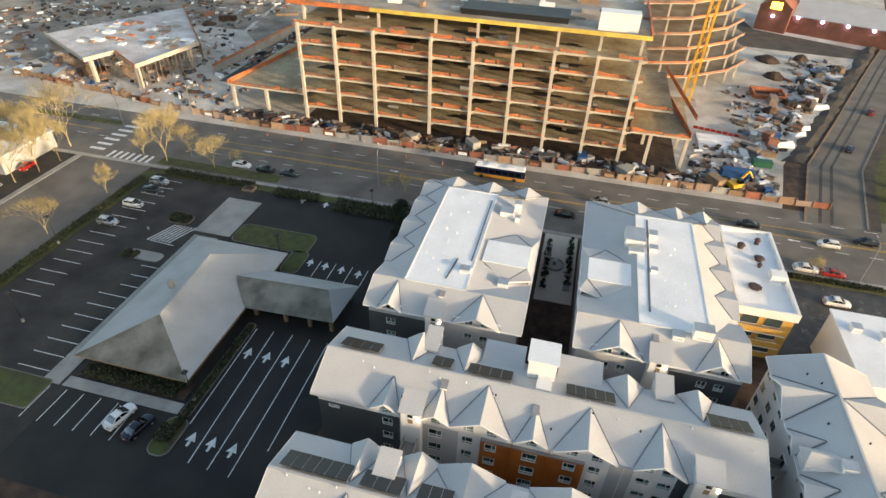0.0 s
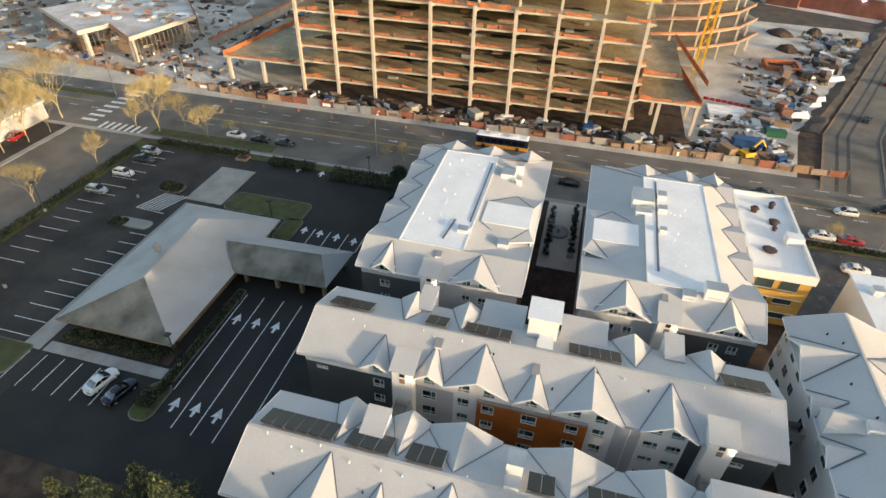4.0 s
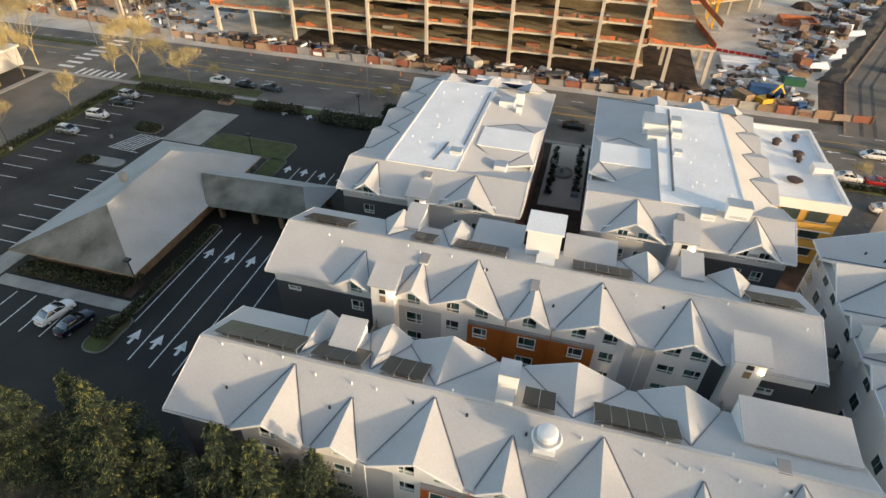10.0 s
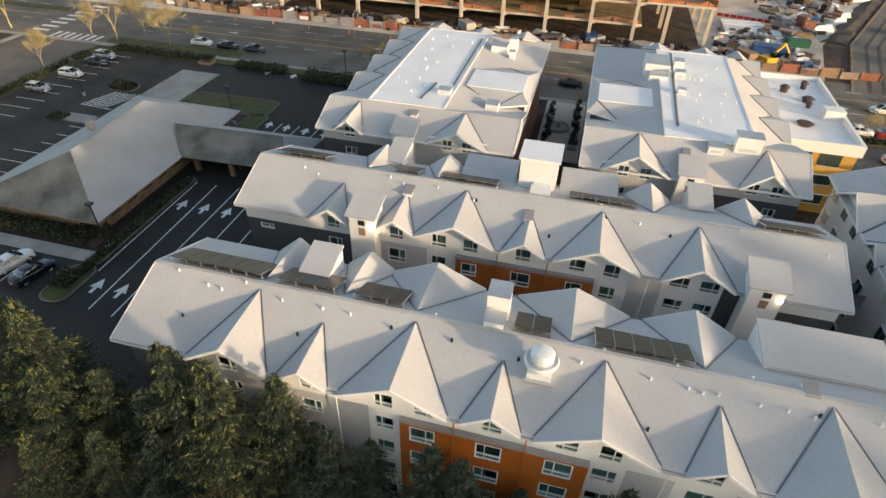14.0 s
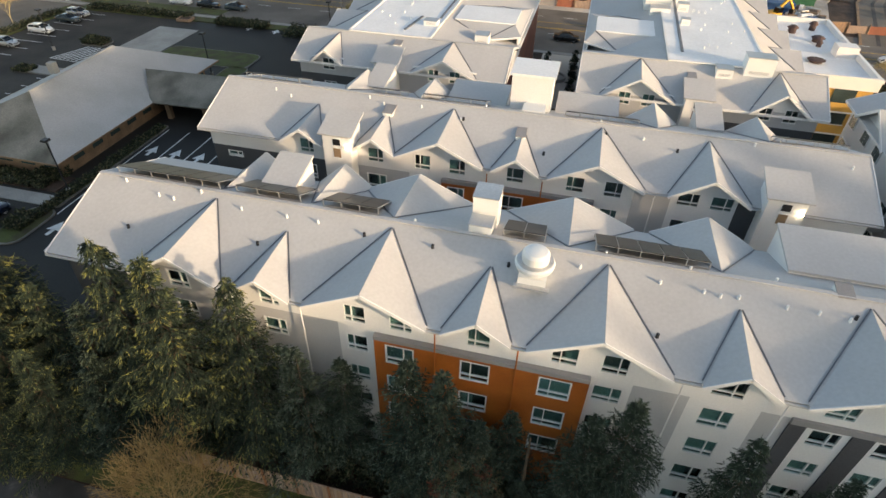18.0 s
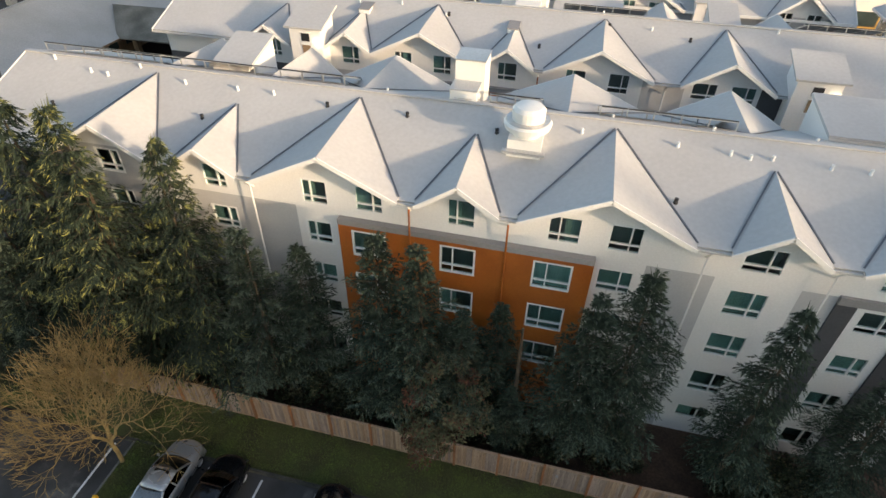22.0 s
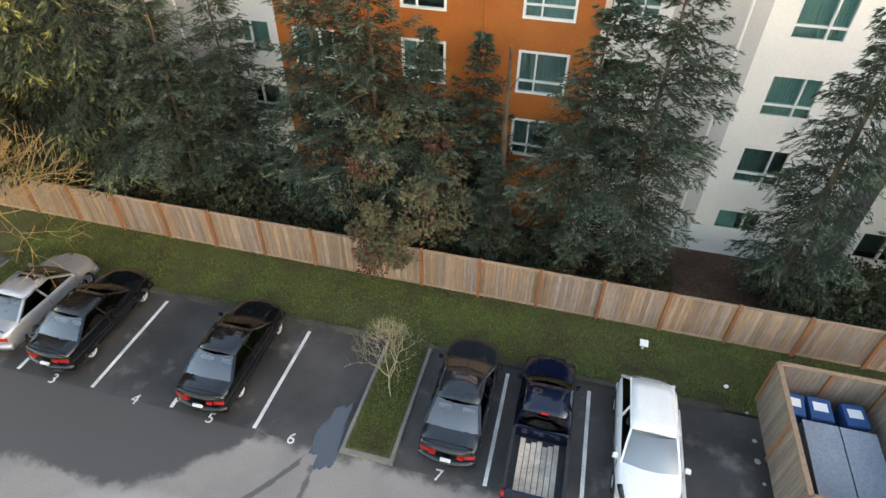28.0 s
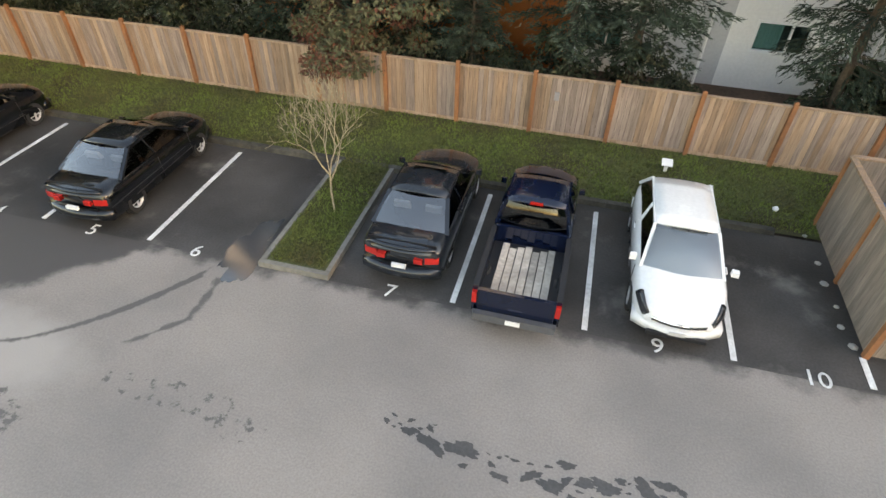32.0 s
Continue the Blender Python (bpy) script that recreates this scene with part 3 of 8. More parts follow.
    for a, c, z0, z1 in windows:
        pr = max([w[5] for w in wall_mats if w[0] <= (a + c) / 2 <= w[1] and w[2] <= (z0 + z1) / 2 <= w[3]] or [0])
        # the wide light stands towards the middle of each flat
        mid = (a + c) / 2
        window(b, mid, yw - pr + 0.03, z0, c - a, z1 - z0, cross=z0 > 2, mull=.36 if any(abs(mid - v) < .75 for v in (-3.9, 3.0, 7.5, -5.4, 6.9)) else .64)
    return b, yr, zr


# front block, beside the near car park
TOPS = (13.05, 10.70, 8.05, 5.45, 2.55)
win_a = [(-9.75, -8.45, 11.75, 13.1)] + [(-9.75, -8.3, t - 1.35, t) for t in TOPS[1:]]
win_a += [(-4.6, -3.25, t - 1.38, t) for t in TOPS] + [(-1.95, -0.55, 11.67, 13.1)] + [(-2.15, -0.45, t - 1.55, t) for t in TOPS[1:4]]
win_a += [(2.42, 3.76, 11.67, 13.18)] + [(2.19, 3.88, t - 1.6, t) for t in TOPS[1:4]]
win_a += [(6.9, 8.36, 11.68, 13.12), (9.47, 10.9, 11.68, 13.12)] + [(6.52, 8.3, t - 1.58, t) for t in TOPS[1:4]] + [(9.35, 10.95, t - 1.35, t) for t in TOPS[1:]]
win_a += [(14.83, 16.5, z0, z1) for z0, z1 in ((11.7, 13.05), (9.15, 10.7), (6.53, 8.06), (3.82, 5.38), (1.62, 2.64))] + [(20.0, 21.5, t - 1.35, t) for t in TOPS] + [(23.0, 24.5, t - 1.35, t) for t in TOPS]
win_a += [(-15.6, -14.2, t - 1.35, t) for t in TOPS]
GZ = 0.35
# front wall stretches; several bays turn from grey to white near 11.4 m
sec_a = [(-22.7, -17.2, GZ, 13.2, DARK_SIDING, 0), (-17.2, -11.6, GZ, 13.2, MID_GREY, 0), (-11.6, -7.0, GZ, 11.45, MID_GREY, 0), (-11.6, -7.0, 11.45, 13.2, WHITE, 0),
         (-7.0, -5.0, GZ, 11.45, MID_GREY, 0), (-7.0, -2.8, 11.45, 13.2, WHITE, 0), (-5.0, -2.8, GZ, 11.45, WHITE, 0),
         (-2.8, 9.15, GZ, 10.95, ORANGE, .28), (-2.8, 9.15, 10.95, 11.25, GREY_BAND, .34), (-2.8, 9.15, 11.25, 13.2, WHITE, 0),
         (9.15, 11.3, GZ, 13.2, WHITE, 0), (11.3, 14.1, GZ, 11.2, MID_GREY, 0), (11.3, 14.1, 11.2, 13.2, WHITE, 0), (14.1, 17.5, GZ, 13.2, WHITE, 0),
         (17.5, 18.9, GZ, 11.2, MID_GREY, 0), (17.5, 18.9, 11.2, 13.2, WHITE, 0), (18.9, 19.7, GZ, 10.9, DARK_SIDING, .1), (18.9, 26.4, 10.9, 11.3, GREY_BAND, .16), (18.9, 26.4, 11.3, 13.2, WHITE, 0),
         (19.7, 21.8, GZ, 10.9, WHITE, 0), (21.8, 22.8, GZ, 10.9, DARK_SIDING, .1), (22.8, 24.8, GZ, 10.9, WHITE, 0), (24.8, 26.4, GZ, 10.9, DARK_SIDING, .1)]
front_a = [(-14.5, 2.9, 1.70), (-9.2, 1.80, 1.20), (-3.13, 3.5, 1.70), (3.0, 1.84, 1.22), (9.2, 3.57, 1.70), (15.9, 1.80, 1.24), (22.1, 3.3, 1.70)]
back_a = [(-14.7, 1.9, 1.64), (-8.7, 1.95, 1.64), (-3.35, 3.75, 1.72), (6.95, 4.05, 1.72), (15.1, 3.1, 1.72)]
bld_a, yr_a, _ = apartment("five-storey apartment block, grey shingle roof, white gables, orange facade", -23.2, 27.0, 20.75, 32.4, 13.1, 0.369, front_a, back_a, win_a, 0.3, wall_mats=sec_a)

# middle block
TB = (12.8, 10.4, 7.75, 5.1)
win_b = []
for xc in (-8.8, 2.45):
    win_b += [(xc - .7, xc + .7, TB[0] - 1.35, TB[0])] + [(xc - .85, xc + .85, t - 1.55, t) for t in TB[1:]]
win_b += [(-15.4, -14.1, t - 1.35, t) for t in TB]
for xc in (-3.5, 8.4):
    win_b += [(xc - 2.1, xc - .7, t - 1.4, t) for t in TB] + [(xc + .7, xc + 2.1, t - 1.4, t) for t in TB]
win_b += [(14.3, 15.9, t - 1.2, t) for t in TB] + [(16.6, 18.2, t - 1.2, t) for t in TB] + [(22.5, 24.2, 9.3, 10.1), (-22.3, -20.9, 10.0, 10.6)]
sec_b = [(-23.6, -16.9, .9, 11.0, DARK_SIDING, 0), (-23.6, -16.9, 11.0, 12.85, WHITE, 0), (-16.9, -13.2, .9, 11.0, DARK_SIDING, 0), (-16.9, -13.2, 11.0, 12.85, WHITE, 0), (-13.2, -10.6, .9, 12.85, MID_GREY, 0), (-10.6, -6.0, .9, 11.0, MID_GREY, 0), (-10.6, -6.0, 11.0, 12.85, WHITE, 0),
         (-6.0, -3.3, .9, 12.85, WHITE, 0), (-3.3, 8.6, .9, 10.7, ORANGE, .28), (-3.3, 8.6, 10.7, 11.0, GREY_BAND, .34), (-3.3, 8.6, 11.0, 12.85, WHITE, 0), (8.6, 11.3, .9, 12.85, WHITE, 0),
         (11.3, 13.9, .9, 12.85, MID_GREY, 0), (13.9, 18.4, .9, 12.85, WHITE, 0), (18.4, 20.0, .9, 12.85, DARK_SIDING, 0), (20.0, 26.9, .9, 11.0, DARK_SIDING, 0), (20.0, 26.9, 11.0, 12.85, WHITE, 0)]
front_b = [(-14.85, 1.8, 1.2), (-8.8, 1.8, 1.24), (-3.5, 3.5, 1.68), (2.45, 1.8, 1.2), (8.4, 3.5, 1.68), (16.3, 2.8, 1.68)]
back_b = [(-13.4, 2.1, 1.68), (-6.8, 2.0, 1.6), (12.6, 2.2, 1.68), (20.9, 2.0, 1.5)]
bld_b, yr_b, _ = apartment("four-storey apartment block with grey shingle roof and orange and white walls", -24.2, 27.4, 38.0, 49.6, 12.75, 0.369, front_b, back_b, win_b, 0.9, wall_mats=sec_b)


def court_block(label, x0, x1, y0, y1, ze, rx0, rx1, ry0, ry1, zr, outer, peaks, south, north, bay):
    """A block round a flat white roof: shingle slopes on four sides with gables, and a membrane roof in the middle.
    outer: the side (-1 west, 1 east) that carries the row of low gables with the given peaks; bay: (y0, y1, z) of the raised flat bay on the courtyard side."""
    b = thing("apartment_building", label, "apartment building", "apartment rows")
    W = Mesh()
    holes = []
    for xc, half in south:
        holes += [(xc - 1.7, xc - .5, t - 1.3, t) for t in (ze + .35, ze - 2.2, ze - 4.8)] + [(xc + .5, xc + 1.7, t - 1.3, t) for t in (ze + .35, ze - 2.2, ze - 4.8)] if half > 2.4 else [(xc - .7, xc + .7, t - 1.3, t) for t in (ze + .3, ze - 2.2, ze - 4.8)]
    xd0, xd1 = (x0 + .6, (rx0 + rx1) / 2) if outer < 0 else ((rx0 + rx1) / 2, x1 - .6)
    D = Mesh()
    wall(D, xd0, xd1, .9, ze - 1.5, y0 + .60, y0 + .85, holes)
    D.ob("dark_wall", DARK_SIDING, b, "dark grey siding under a pale band")
    wall(W, xd0, xd1, ze - 1.5, ze, y0 + .65, y0 + .85, holes)
    xd0, xd1 = (xd1, x1 - .6) if outer < 0 else (x0 + .6, xd0)
    wall(W, xd0, xd1, .9, ze, y0 + .65, y0 + .85, holes)
    W.ob("south_wall", MID_GREY, b)
    Mesh().box(x0 + .6, y1 - .8, .8, x1 - .6, y1 - .6, ze).ob("north_wall", MID_GREY, b)
    Mesh().box(x0 + .6, y0 + .85, .9, x0 + .8, y1 - .8, ze).ob("west_wall", DARK_SIDING if outer < 0 else MID_GREY, b)
    Mesh().box(x1 - .8, y0 + .85, .9, x1 - .6, y1 - .8, ze).ob("east_wall", BRICK_RED if outer < 0 else MID_GREY, b)
    sS, sN = (zr - ze) / (ry0 - y0), (zr - ze) / (y1 - ry1)
    rise = lambda hf: min(2.0 if hf > 2.4 else 1.45, zr - ze - .25)
    rS = lambda hf: min((rise(hf) + .25) / sS, ry0 - y0 - .12)
    rN = min((1.3 + .25) / sN, y1 - ry1 - .12)
    # south wing: a gable along x whose ridge meets the white roof
    M = Mesh()
    notched(M, (x0, y0, ze), (x1, y0, ze), (x1, ry0, zr), (x0, ry0, zr), [((xc - hf, y0, ze), (xc, y0 + rS(hf), ze + sS * rS(hf)), (xc + hf, y0, ze)) for xc, hf in sorted(south)])
    M.ob("roof_slope", SHINGLE, b, "light grey shingle slope")
    zv = zr - .30 * 5.2
    for xa, xb in ((x0, rx0), (rx1, x1)):
        Mesh().slab([(xa, ry0, zr), (xb, ry0, zr), (xb, ry0 + 5.2, zv), (xa, ry0 + 5.2, zv)], .2).ob("roof_slope", SHINGLE, b)
        Mesh().bar((xa, ry0, zr + .02), (xb, ry0, zr + .02), .26, .05).ob("ridge_cap", SHINGLE, b)
    for xe in (x0, x1):
        Mesh().bar((xe, y0, ze - .1), (xe, ry0, zr - .1), .06, .26).ob("rake_board", WHITE, b)
        Mesh().bar((xe, ry0, zr - .1), (xe, ry0 + 5.2, zv - .1), .06, .26).ob("rake_board", WHITE, b)
        Mesh().hexa([(xe - .1, y0 + .7, ze - .3), (xe + .1, y0 + .7, ze - .3), (xe + .1, ry0 + 5, ze - .3), (xe - .1, ry0 + 5, ze - .3)], [(xe - .1, ry0 - .05, zr - .25), (xe + .1, ry0 - .05, zr - .25), (xe + .1, ry0 + .05, zr - .25), (xe - .1, ry0 + .05, zr - .25)]).ob("gable_wall", MID_GREY, b)
    # long slopes west and east of the white roof, hipped at the north end
    for xe, xr in ((x0, rx0), (x1, rx1)):
        Mesh().slab([(xr, ry0, zr), (xr, ry1, zr), (xe, y1, ze), (xe, ry0, ze)], .2).ob("roof_slope", SHINGLE, b)
        Mesh().bar((xe, ry0, ze - .1), (xe, y1, ze - .1), .12, .22).ob("gutter", WHITE, b)
        Mesh().bar((xr, ry1, zr + .04), (xe, y1, ze + .04), .14, .05).ob("hip_flashing", FLASHING, b)
    M = Mesh()
    notched(M, (x1, y1, ze), (x0, y1, ze), (rx0, ry1, zr), (rx1, ry1, zr), [((xc + hf, y1, ze), (xc, y1 - rN, ze + sN * rN), (xc - hf, y1, ze)) for xc, hf in sorted(north, reverse=True)])
    M.ob("roof_slope", SHINGLE, b)
    for ya in (y0, y1):
        Mesh().bar((x0, ya, ze - .1), (x1, ya, ze - .1), .12, .22).ob("gutter", WHITE, b)
    m = Mesh().box(rx0, ry0, zr - .25, rx1, ry1, zr + .10).ob("flat_roof", MEMBRANE, b, "bright white membrane roof")
    for (xa, ya), (xb, yb2) in (((rx0, ry0), (rx1, ry0)), ((rx1, ry0), (rx1, ry1)), ((rx1, ry1), (rx0, ry1)), ((rx0, ry1), (rx0, ry0))):
        Mesh().bar((xa, ya, zr + .12), (xb, yb2, zr + .12), .2, .10).ob("parapet", WHITE, m)
    for xc, half in south:
        dormer(b, xc, half, y0, ze, ze + rise(half), ry0, zr, sS, 1, [h for h in holes if h[3] > ze - .6 and abs((h[0] + h[1]) / 2 - xc) < half])
    for a, d, z0, z1 in holes:
        window(b, (a + d) / 2, y0 + .68, z0, d - a, z1 - z0)
    for xc, half in north:
        dormer(b, xc, half, y1, ze, ze + 1.35, ry1, zr, sN, -1)
    # row of low gables on the outer side: their ridges run back into the long slope
    xe, xr = (x0, rx0) if outer < 0 else (x1, rx1)
    sl, zf, zp = (zr - ze) / abs(xr - xe), ze + .30, 14.05
    for yc, half in peaks:
        rid, top = (xe + outer * .2, yc, zp), (xe - outer * (zp - ze + .06) / sl, yc, zp + .06)
        for side in (-1, 1):
            eave, foot = (xe + outer * .2, yc + side * half, zf), (xe - outer * (zf - ze + .03) / sl, yc + side * half, zf + .03)
            Mesh().slab([eave, rid, top, foot], .16).ob("gable_roof", SHINGLE, b)
            Mesh().bar((eave[0], eave[1], zf - .1), (rid[0], yc, zp - .1), .05, .22).ob("rake_board", WHITE, b)
            Mesh().bar((foot[0], foot[1], zf + .08), (top[0], yc, zp + .09), .15, .05).ob("valley_flashing", FLASHING, b)
        xw = xe - outer * .45
        Mesh().hexa([(xw - .1, yc - half + .1, ze - .5), (xw + .1, yc - half + .1, ze - .5), (xw + .1, yc + half - .1, ze - .5), (xw - .1, yc + half - .1, ze - .5)], [(xw - .1, yc - .05, zp - .22), (xw + .1, yc - .05, zp - .22), (xw + .1, yc + .05, zp - .22), (xw - .1, yc + .05, zp - .22)]).ob("gable_wall", WHITE, b)
    # raised bay on the courtyard side: a flat white top with shingle slopes folded down from it
    xc_, xr = (x1, rx1) if outer < 0 else (x0, rx0)
    yb0, yb1, zb_ = bay
    xi, xo = xr - outer * .9, xc_ + outer * 1.0
    mid = xi + (xo - xi) * .58
    low0, low1 = (mid, yb0 - 2.7, zb_ - 1.15), (mid, yb1 + 4.0, zb_ - .85)
    o0, o1 = (xc_, yb0 - 2.0, zb_ - .62), (xc_, yb1 + 3.4, zb_ - .62)
    A_, B_, C_, D_ = (xi, yb0, zb_), (xo, yb0, zb_), (xo, yb1, zb_), (xi, yb1, zb_)
    for pts in ([A_, B_, low0], [B_, o0, low0], [B_, C_, o1, o0], [C_, D_, low1], [C_, low1, o1]):
        Mesh().slab(pts, .16).ob("bay_slope", SHINGLE, b)
    for p, q in ((A_, low0), (B_, low0), (D_, low1), (C_, low1)):
        Mesh().bar((p[0], p[1], p[2] + .03), (q[0], q[1], q[2] + .03), .13, .05).ob("valley_flashing", FLASHING, b)
    Mesh().bar((o0[0], o0[1], o0[2] - .05), (o1[0], o1[1], o1[2] - .05), .08, .26).ob("rake_board", WHITE, b)
    Mesh().bar((o0[0], o0[1], o0[2] - .08), (low0[0], low0[1] - .05, low0[2] + .02), .08, .22).ob("rake_board", WHITE, b)
    xa, xb = sorted((xc_ + outer * .25, xc_ + outer * .45))
    Mesh().box(xa, o0[1] + .3, ze - .6, xb, o1[1] - .3, zb_ - .75).ob("bay_wall", WHITE, b)
    Mesh().box(min(xi, xo), yb0 - .05, zb_ - .03, max(xi, xo), yb1 + .05, zb_ + .10).ob("bay_roof", MEMBRANE, b, "small white flat roof")
    return b


def side_dormer(b, xe, xr, yc, half, ze, zr, sgn):
    top = (xr - sgn * .1, yc, zr + .04)
    rid = (xe - sgn * .22, yc, zr - .15)
    for side in (-1, 1):
        eave = (xe - sgn * .22, yc + side * half, ze - .02)
        foot = (xe + sgn * .15, yc + side * (half + .02), ze + .05)
        Mesh().slab([eave, rid, top, foot], .16).ob("dormer_roof", SHINGLE, b)
        Mesh().bar(Vector(eave) - Vector((0, 0, .12)), Vector(rid) - Vector((0, 0, .12)), .05, .26).ob("rake_board", WHITE, b)
        Mesh().bar((xe + sgn * .1, yc + side * (half + .03), ze + .09), Vector(top) + Vector((0, side * .06, .02)), .16, .05).ob("valley_flashing", FLASHING, b)
    xa, xb = sorted((xe + sgn * .6, xe + sgn * .8))
    hw, sl = half - .1, (zr - .15 - ze) / half
    Mesh().hexa([(xa, yc - hw, ze - .1), (xb, yc - hw, ze - .1), (xb, yc + hw, ze - .1), (xa, yc + hw, ze - .1)], [(xa, yc - .02, zr - .35), (xb, yc - .02, zr - .35), (xb, yc + .02, zr - .35), (xa, yc + .02, zr - .35)]).ob("gable_wall", WHITE, b)


bld_c = court_block("apartment block with a long white flat roof between grey shingle slopes", -23.7, -1.0, 54.4, 91.3, 12.7, -18.9, -9.9, 59.2, 86.3, 14.55,
                    -1, [(67.9, 3.3), (74.55, 3.3), (81.2, 3.3), (87.6, 2.9)], [(-19.8, 1.8), (-7.3, 3.4)], [(-18.5, 3), (-11.6, 3), (-4.9, 2.6)], (66.9, 72.4, 14.45))
bld_d = court_block("apartment block with a wide white flat roof between grey shingle slopes", 5.9, 28.2, 54.4, 92.3, 12.7, 14.1, 23.2, 58.9, 86.0, 15.0,
                    1, [(68.8, 3.3), (75.4, 3.3), (82.0, 3.3), (88.5, 3.0)], [(11.55, 3.45), (24.1, 2.6)], [(14.8, 3), (21.4, 3), (26.0, 2)], (66.9, 72.1, 14.65))

# ochre block with a flat roof
o = thing("apartment_building", "low flat-roofed block with ochre panels and balconies beside the street", "apartment building", "apartment rows")
Mesh().box(30.3, 72.3, .8, 38.6, 94.3, 9.9).ob("wall", YELLOW, o)
Mesh().box(30.3, 72.3, 9.9, 38.6, 94.3, 10.1).ob("flat_roof", MEMBRANE, o, "pale flat roof")
for a in ((30.0, 72.0, 38.9, 72.4), (30.0, 94.2, 38.9, 94.6), (30.0, 72.4, 30.4, 94.2), (38.5, 72.4, 38.9, 94.2)):
    Mesh().box(a[0], a[1], 9.3, a[2], a[3], 10.75).ob("parapet", WHITE, o)

# east wing
e = thing("apartment_building", "grey-roofed apartment wing with cream walls and dormers", "apartment building", "apartment rows")
Mesh().box(31.5, 30, .8, 42.4, 58.9, 12.75).ob("wall", WHITE, e)
for xa in (30.9, 43.0):
    Mesh().slab([(xa, 29.3, 12.8), (xa, 59.6, 12.8), (36.95, 59.6, 15.2), (36.95, 29.3, 15.2)], .2).ob("roof_slope", SHINGLE, e, "light grey shingle slope")
    Mesh().bar((xa, 29.3, 12.7), (xa, 59.6, 12.7), .12, .2).ob("gutter", WHITE, e)
    Mesh().bar((xa, 59.62, 12.7), (36.95, 59.62, 15.1), .06, .26).ob("rake_board", WHITE, e)
Mesh().hexa([(31.5, 58.7, 12.7), (42.4, 58.7, 12.7), (42.4, 58.9, 12.7), (31.5, 58.9, 12.7)], [(36.9, 58.7, 14.95), (37.0, 58.7, 14.95), (37.0, 58.9, 14.95), (36.9, 58.9, 14.95)]).ob("gable_wall", WHITE, e)
Mesh().bar((36.95, 29.3, 15.22), (36.95, 59.6, 15.22), .28, .05).ob("ridge_cap", SHINGLE, e)

# ---- office with a hipped roof ----
of = thing("office_building", "single-storey brick office with a weathered hipped shingle roof", "office building")
Mesh().box(-62.6, 43.1, .8, -47.3, 71, 3.6).ob("wall", BRICK_TAN, of)
X0, X1, Y0, Y1, E0 = -64.3, -45.7, 41.5, 72.6, 3.6
P, Q = (-54.2, 49.0, 7.6), (-55.2, 64.0, 7.6)
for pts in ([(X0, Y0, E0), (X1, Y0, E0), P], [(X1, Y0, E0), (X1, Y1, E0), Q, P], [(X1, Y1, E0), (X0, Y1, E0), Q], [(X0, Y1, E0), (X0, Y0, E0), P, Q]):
    # the south slope takes a darker, patchier shingle than the others
    Mesh().slab(pts, .2).ob("roof_slope", PATCHY_SHINGLE if len(pts) == 3 and pts[0][1] < 50 else OLD_SHINGLE, of)
ca = thing("drive_canopy", "shingled drive-through canopy on brick piers", "canopy")
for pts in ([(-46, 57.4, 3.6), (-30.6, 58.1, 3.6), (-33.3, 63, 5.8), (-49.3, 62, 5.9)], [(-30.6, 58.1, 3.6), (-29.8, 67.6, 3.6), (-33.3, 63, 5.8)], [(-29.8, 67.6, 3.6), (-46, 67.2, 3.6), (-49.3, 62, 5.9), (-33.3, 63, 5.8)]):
    Mesh().slab(pts, .2).ob("roof_slope", PATCHY_SHINGLE if pts[0][1] < 58 else OLD_SHINGLE, ca)
for x in (-44.9, -39.5, -35.2, -31.4):
    for y in (59, 66.6):
        Mesh().box(x - .3, y - .3, .85, x + .3, y + .3, 3.5).ob("pier", BRICK_TAN, ca)

# ---- things on the roofs ----
def za(y):
    return 13.1 + .369 * (min(y, 2 * yr_a - y) - 20.75)


def zb(y):
    return 12.75 + .369 * (min(y, 2 * yr_b - y) - 38.0)


for x0, x1 in ((-22.1, -14.8), (-13.6, -9.3), (-7.8, -4.3), (3.2, 5.6), (8.4, 14.4)):
    panel_rack(bld_a, x0, x1, 26.95, za(26.95), 2.3, .55)
for x0, x1 in ((-22.7, -17.6), (-10.9, -8.4), (-6.4, -1.0), (5.4, 11.1), (21.4, 26.0)):
    panel_rack(bld_b, x0, x1, 44.3, zb(44.3), 2.2, .5)
for x, y in ((-18.3, 25.6), (-17.2, 25.5), (-12.6, 25.6), (-9.6, 25.6), (-7.6, 25.6), (7.7, 25.6), (11.9, 25.5), (14.1, 25.4), (14.9, 25.3), (15.8, 25.4), (18.1, 25.3), (19.6, 25.3), (-21, 26.2), (-15.7, 26.3), (-2, 26.9), (9, 26.8), (13.4, 26.6), (17.8, 27), (24.5, 25.6), (21, 25.2)):
    vent_pipe(bld_a, x, y, za(y))
for x, y in ((-4.6, 25.3), (-.5, 25.3), (3.9, 25.0), (-19.0, 23.2), (-13.6, 22.9), (-10.6, 23.6), (11.9, 22.6), (21.3, 25.4)):
    vent_pipe(bld_a, x, y, za(y), .065, .12, BLACK)
for x, y in ((-19.2, 42.9), (-17.6, 42.4), (-9.4, 42.8), (-6.2, 43.0), (-2.7, 42.2), (11.5, 42.6), (19.5, 43.4), (-10.8, 43.3), (26, 42.4), (-1, 44), (8.2, 43.9)):
    vent_pipe(bld_b, x, y, zb(y))
for x, y in ((-2.5, 42.3), (4.3, 40.0), (14, 41.9), (8.7, 42.6), (-13.2, 39.8)):
    vent_pipe(bld_b, x, y, zb(y), .075, .13, BLACK)
roof_hatch(bld_a, 21.0, 26.9, za(26.9))
roof_hatch(bld_b, -8.7, 42.2, zb(42.2), .8, 1.2)
roof_hatch(bld_b, 2.3, 41.6, zb(41.6), .7, 1.2)
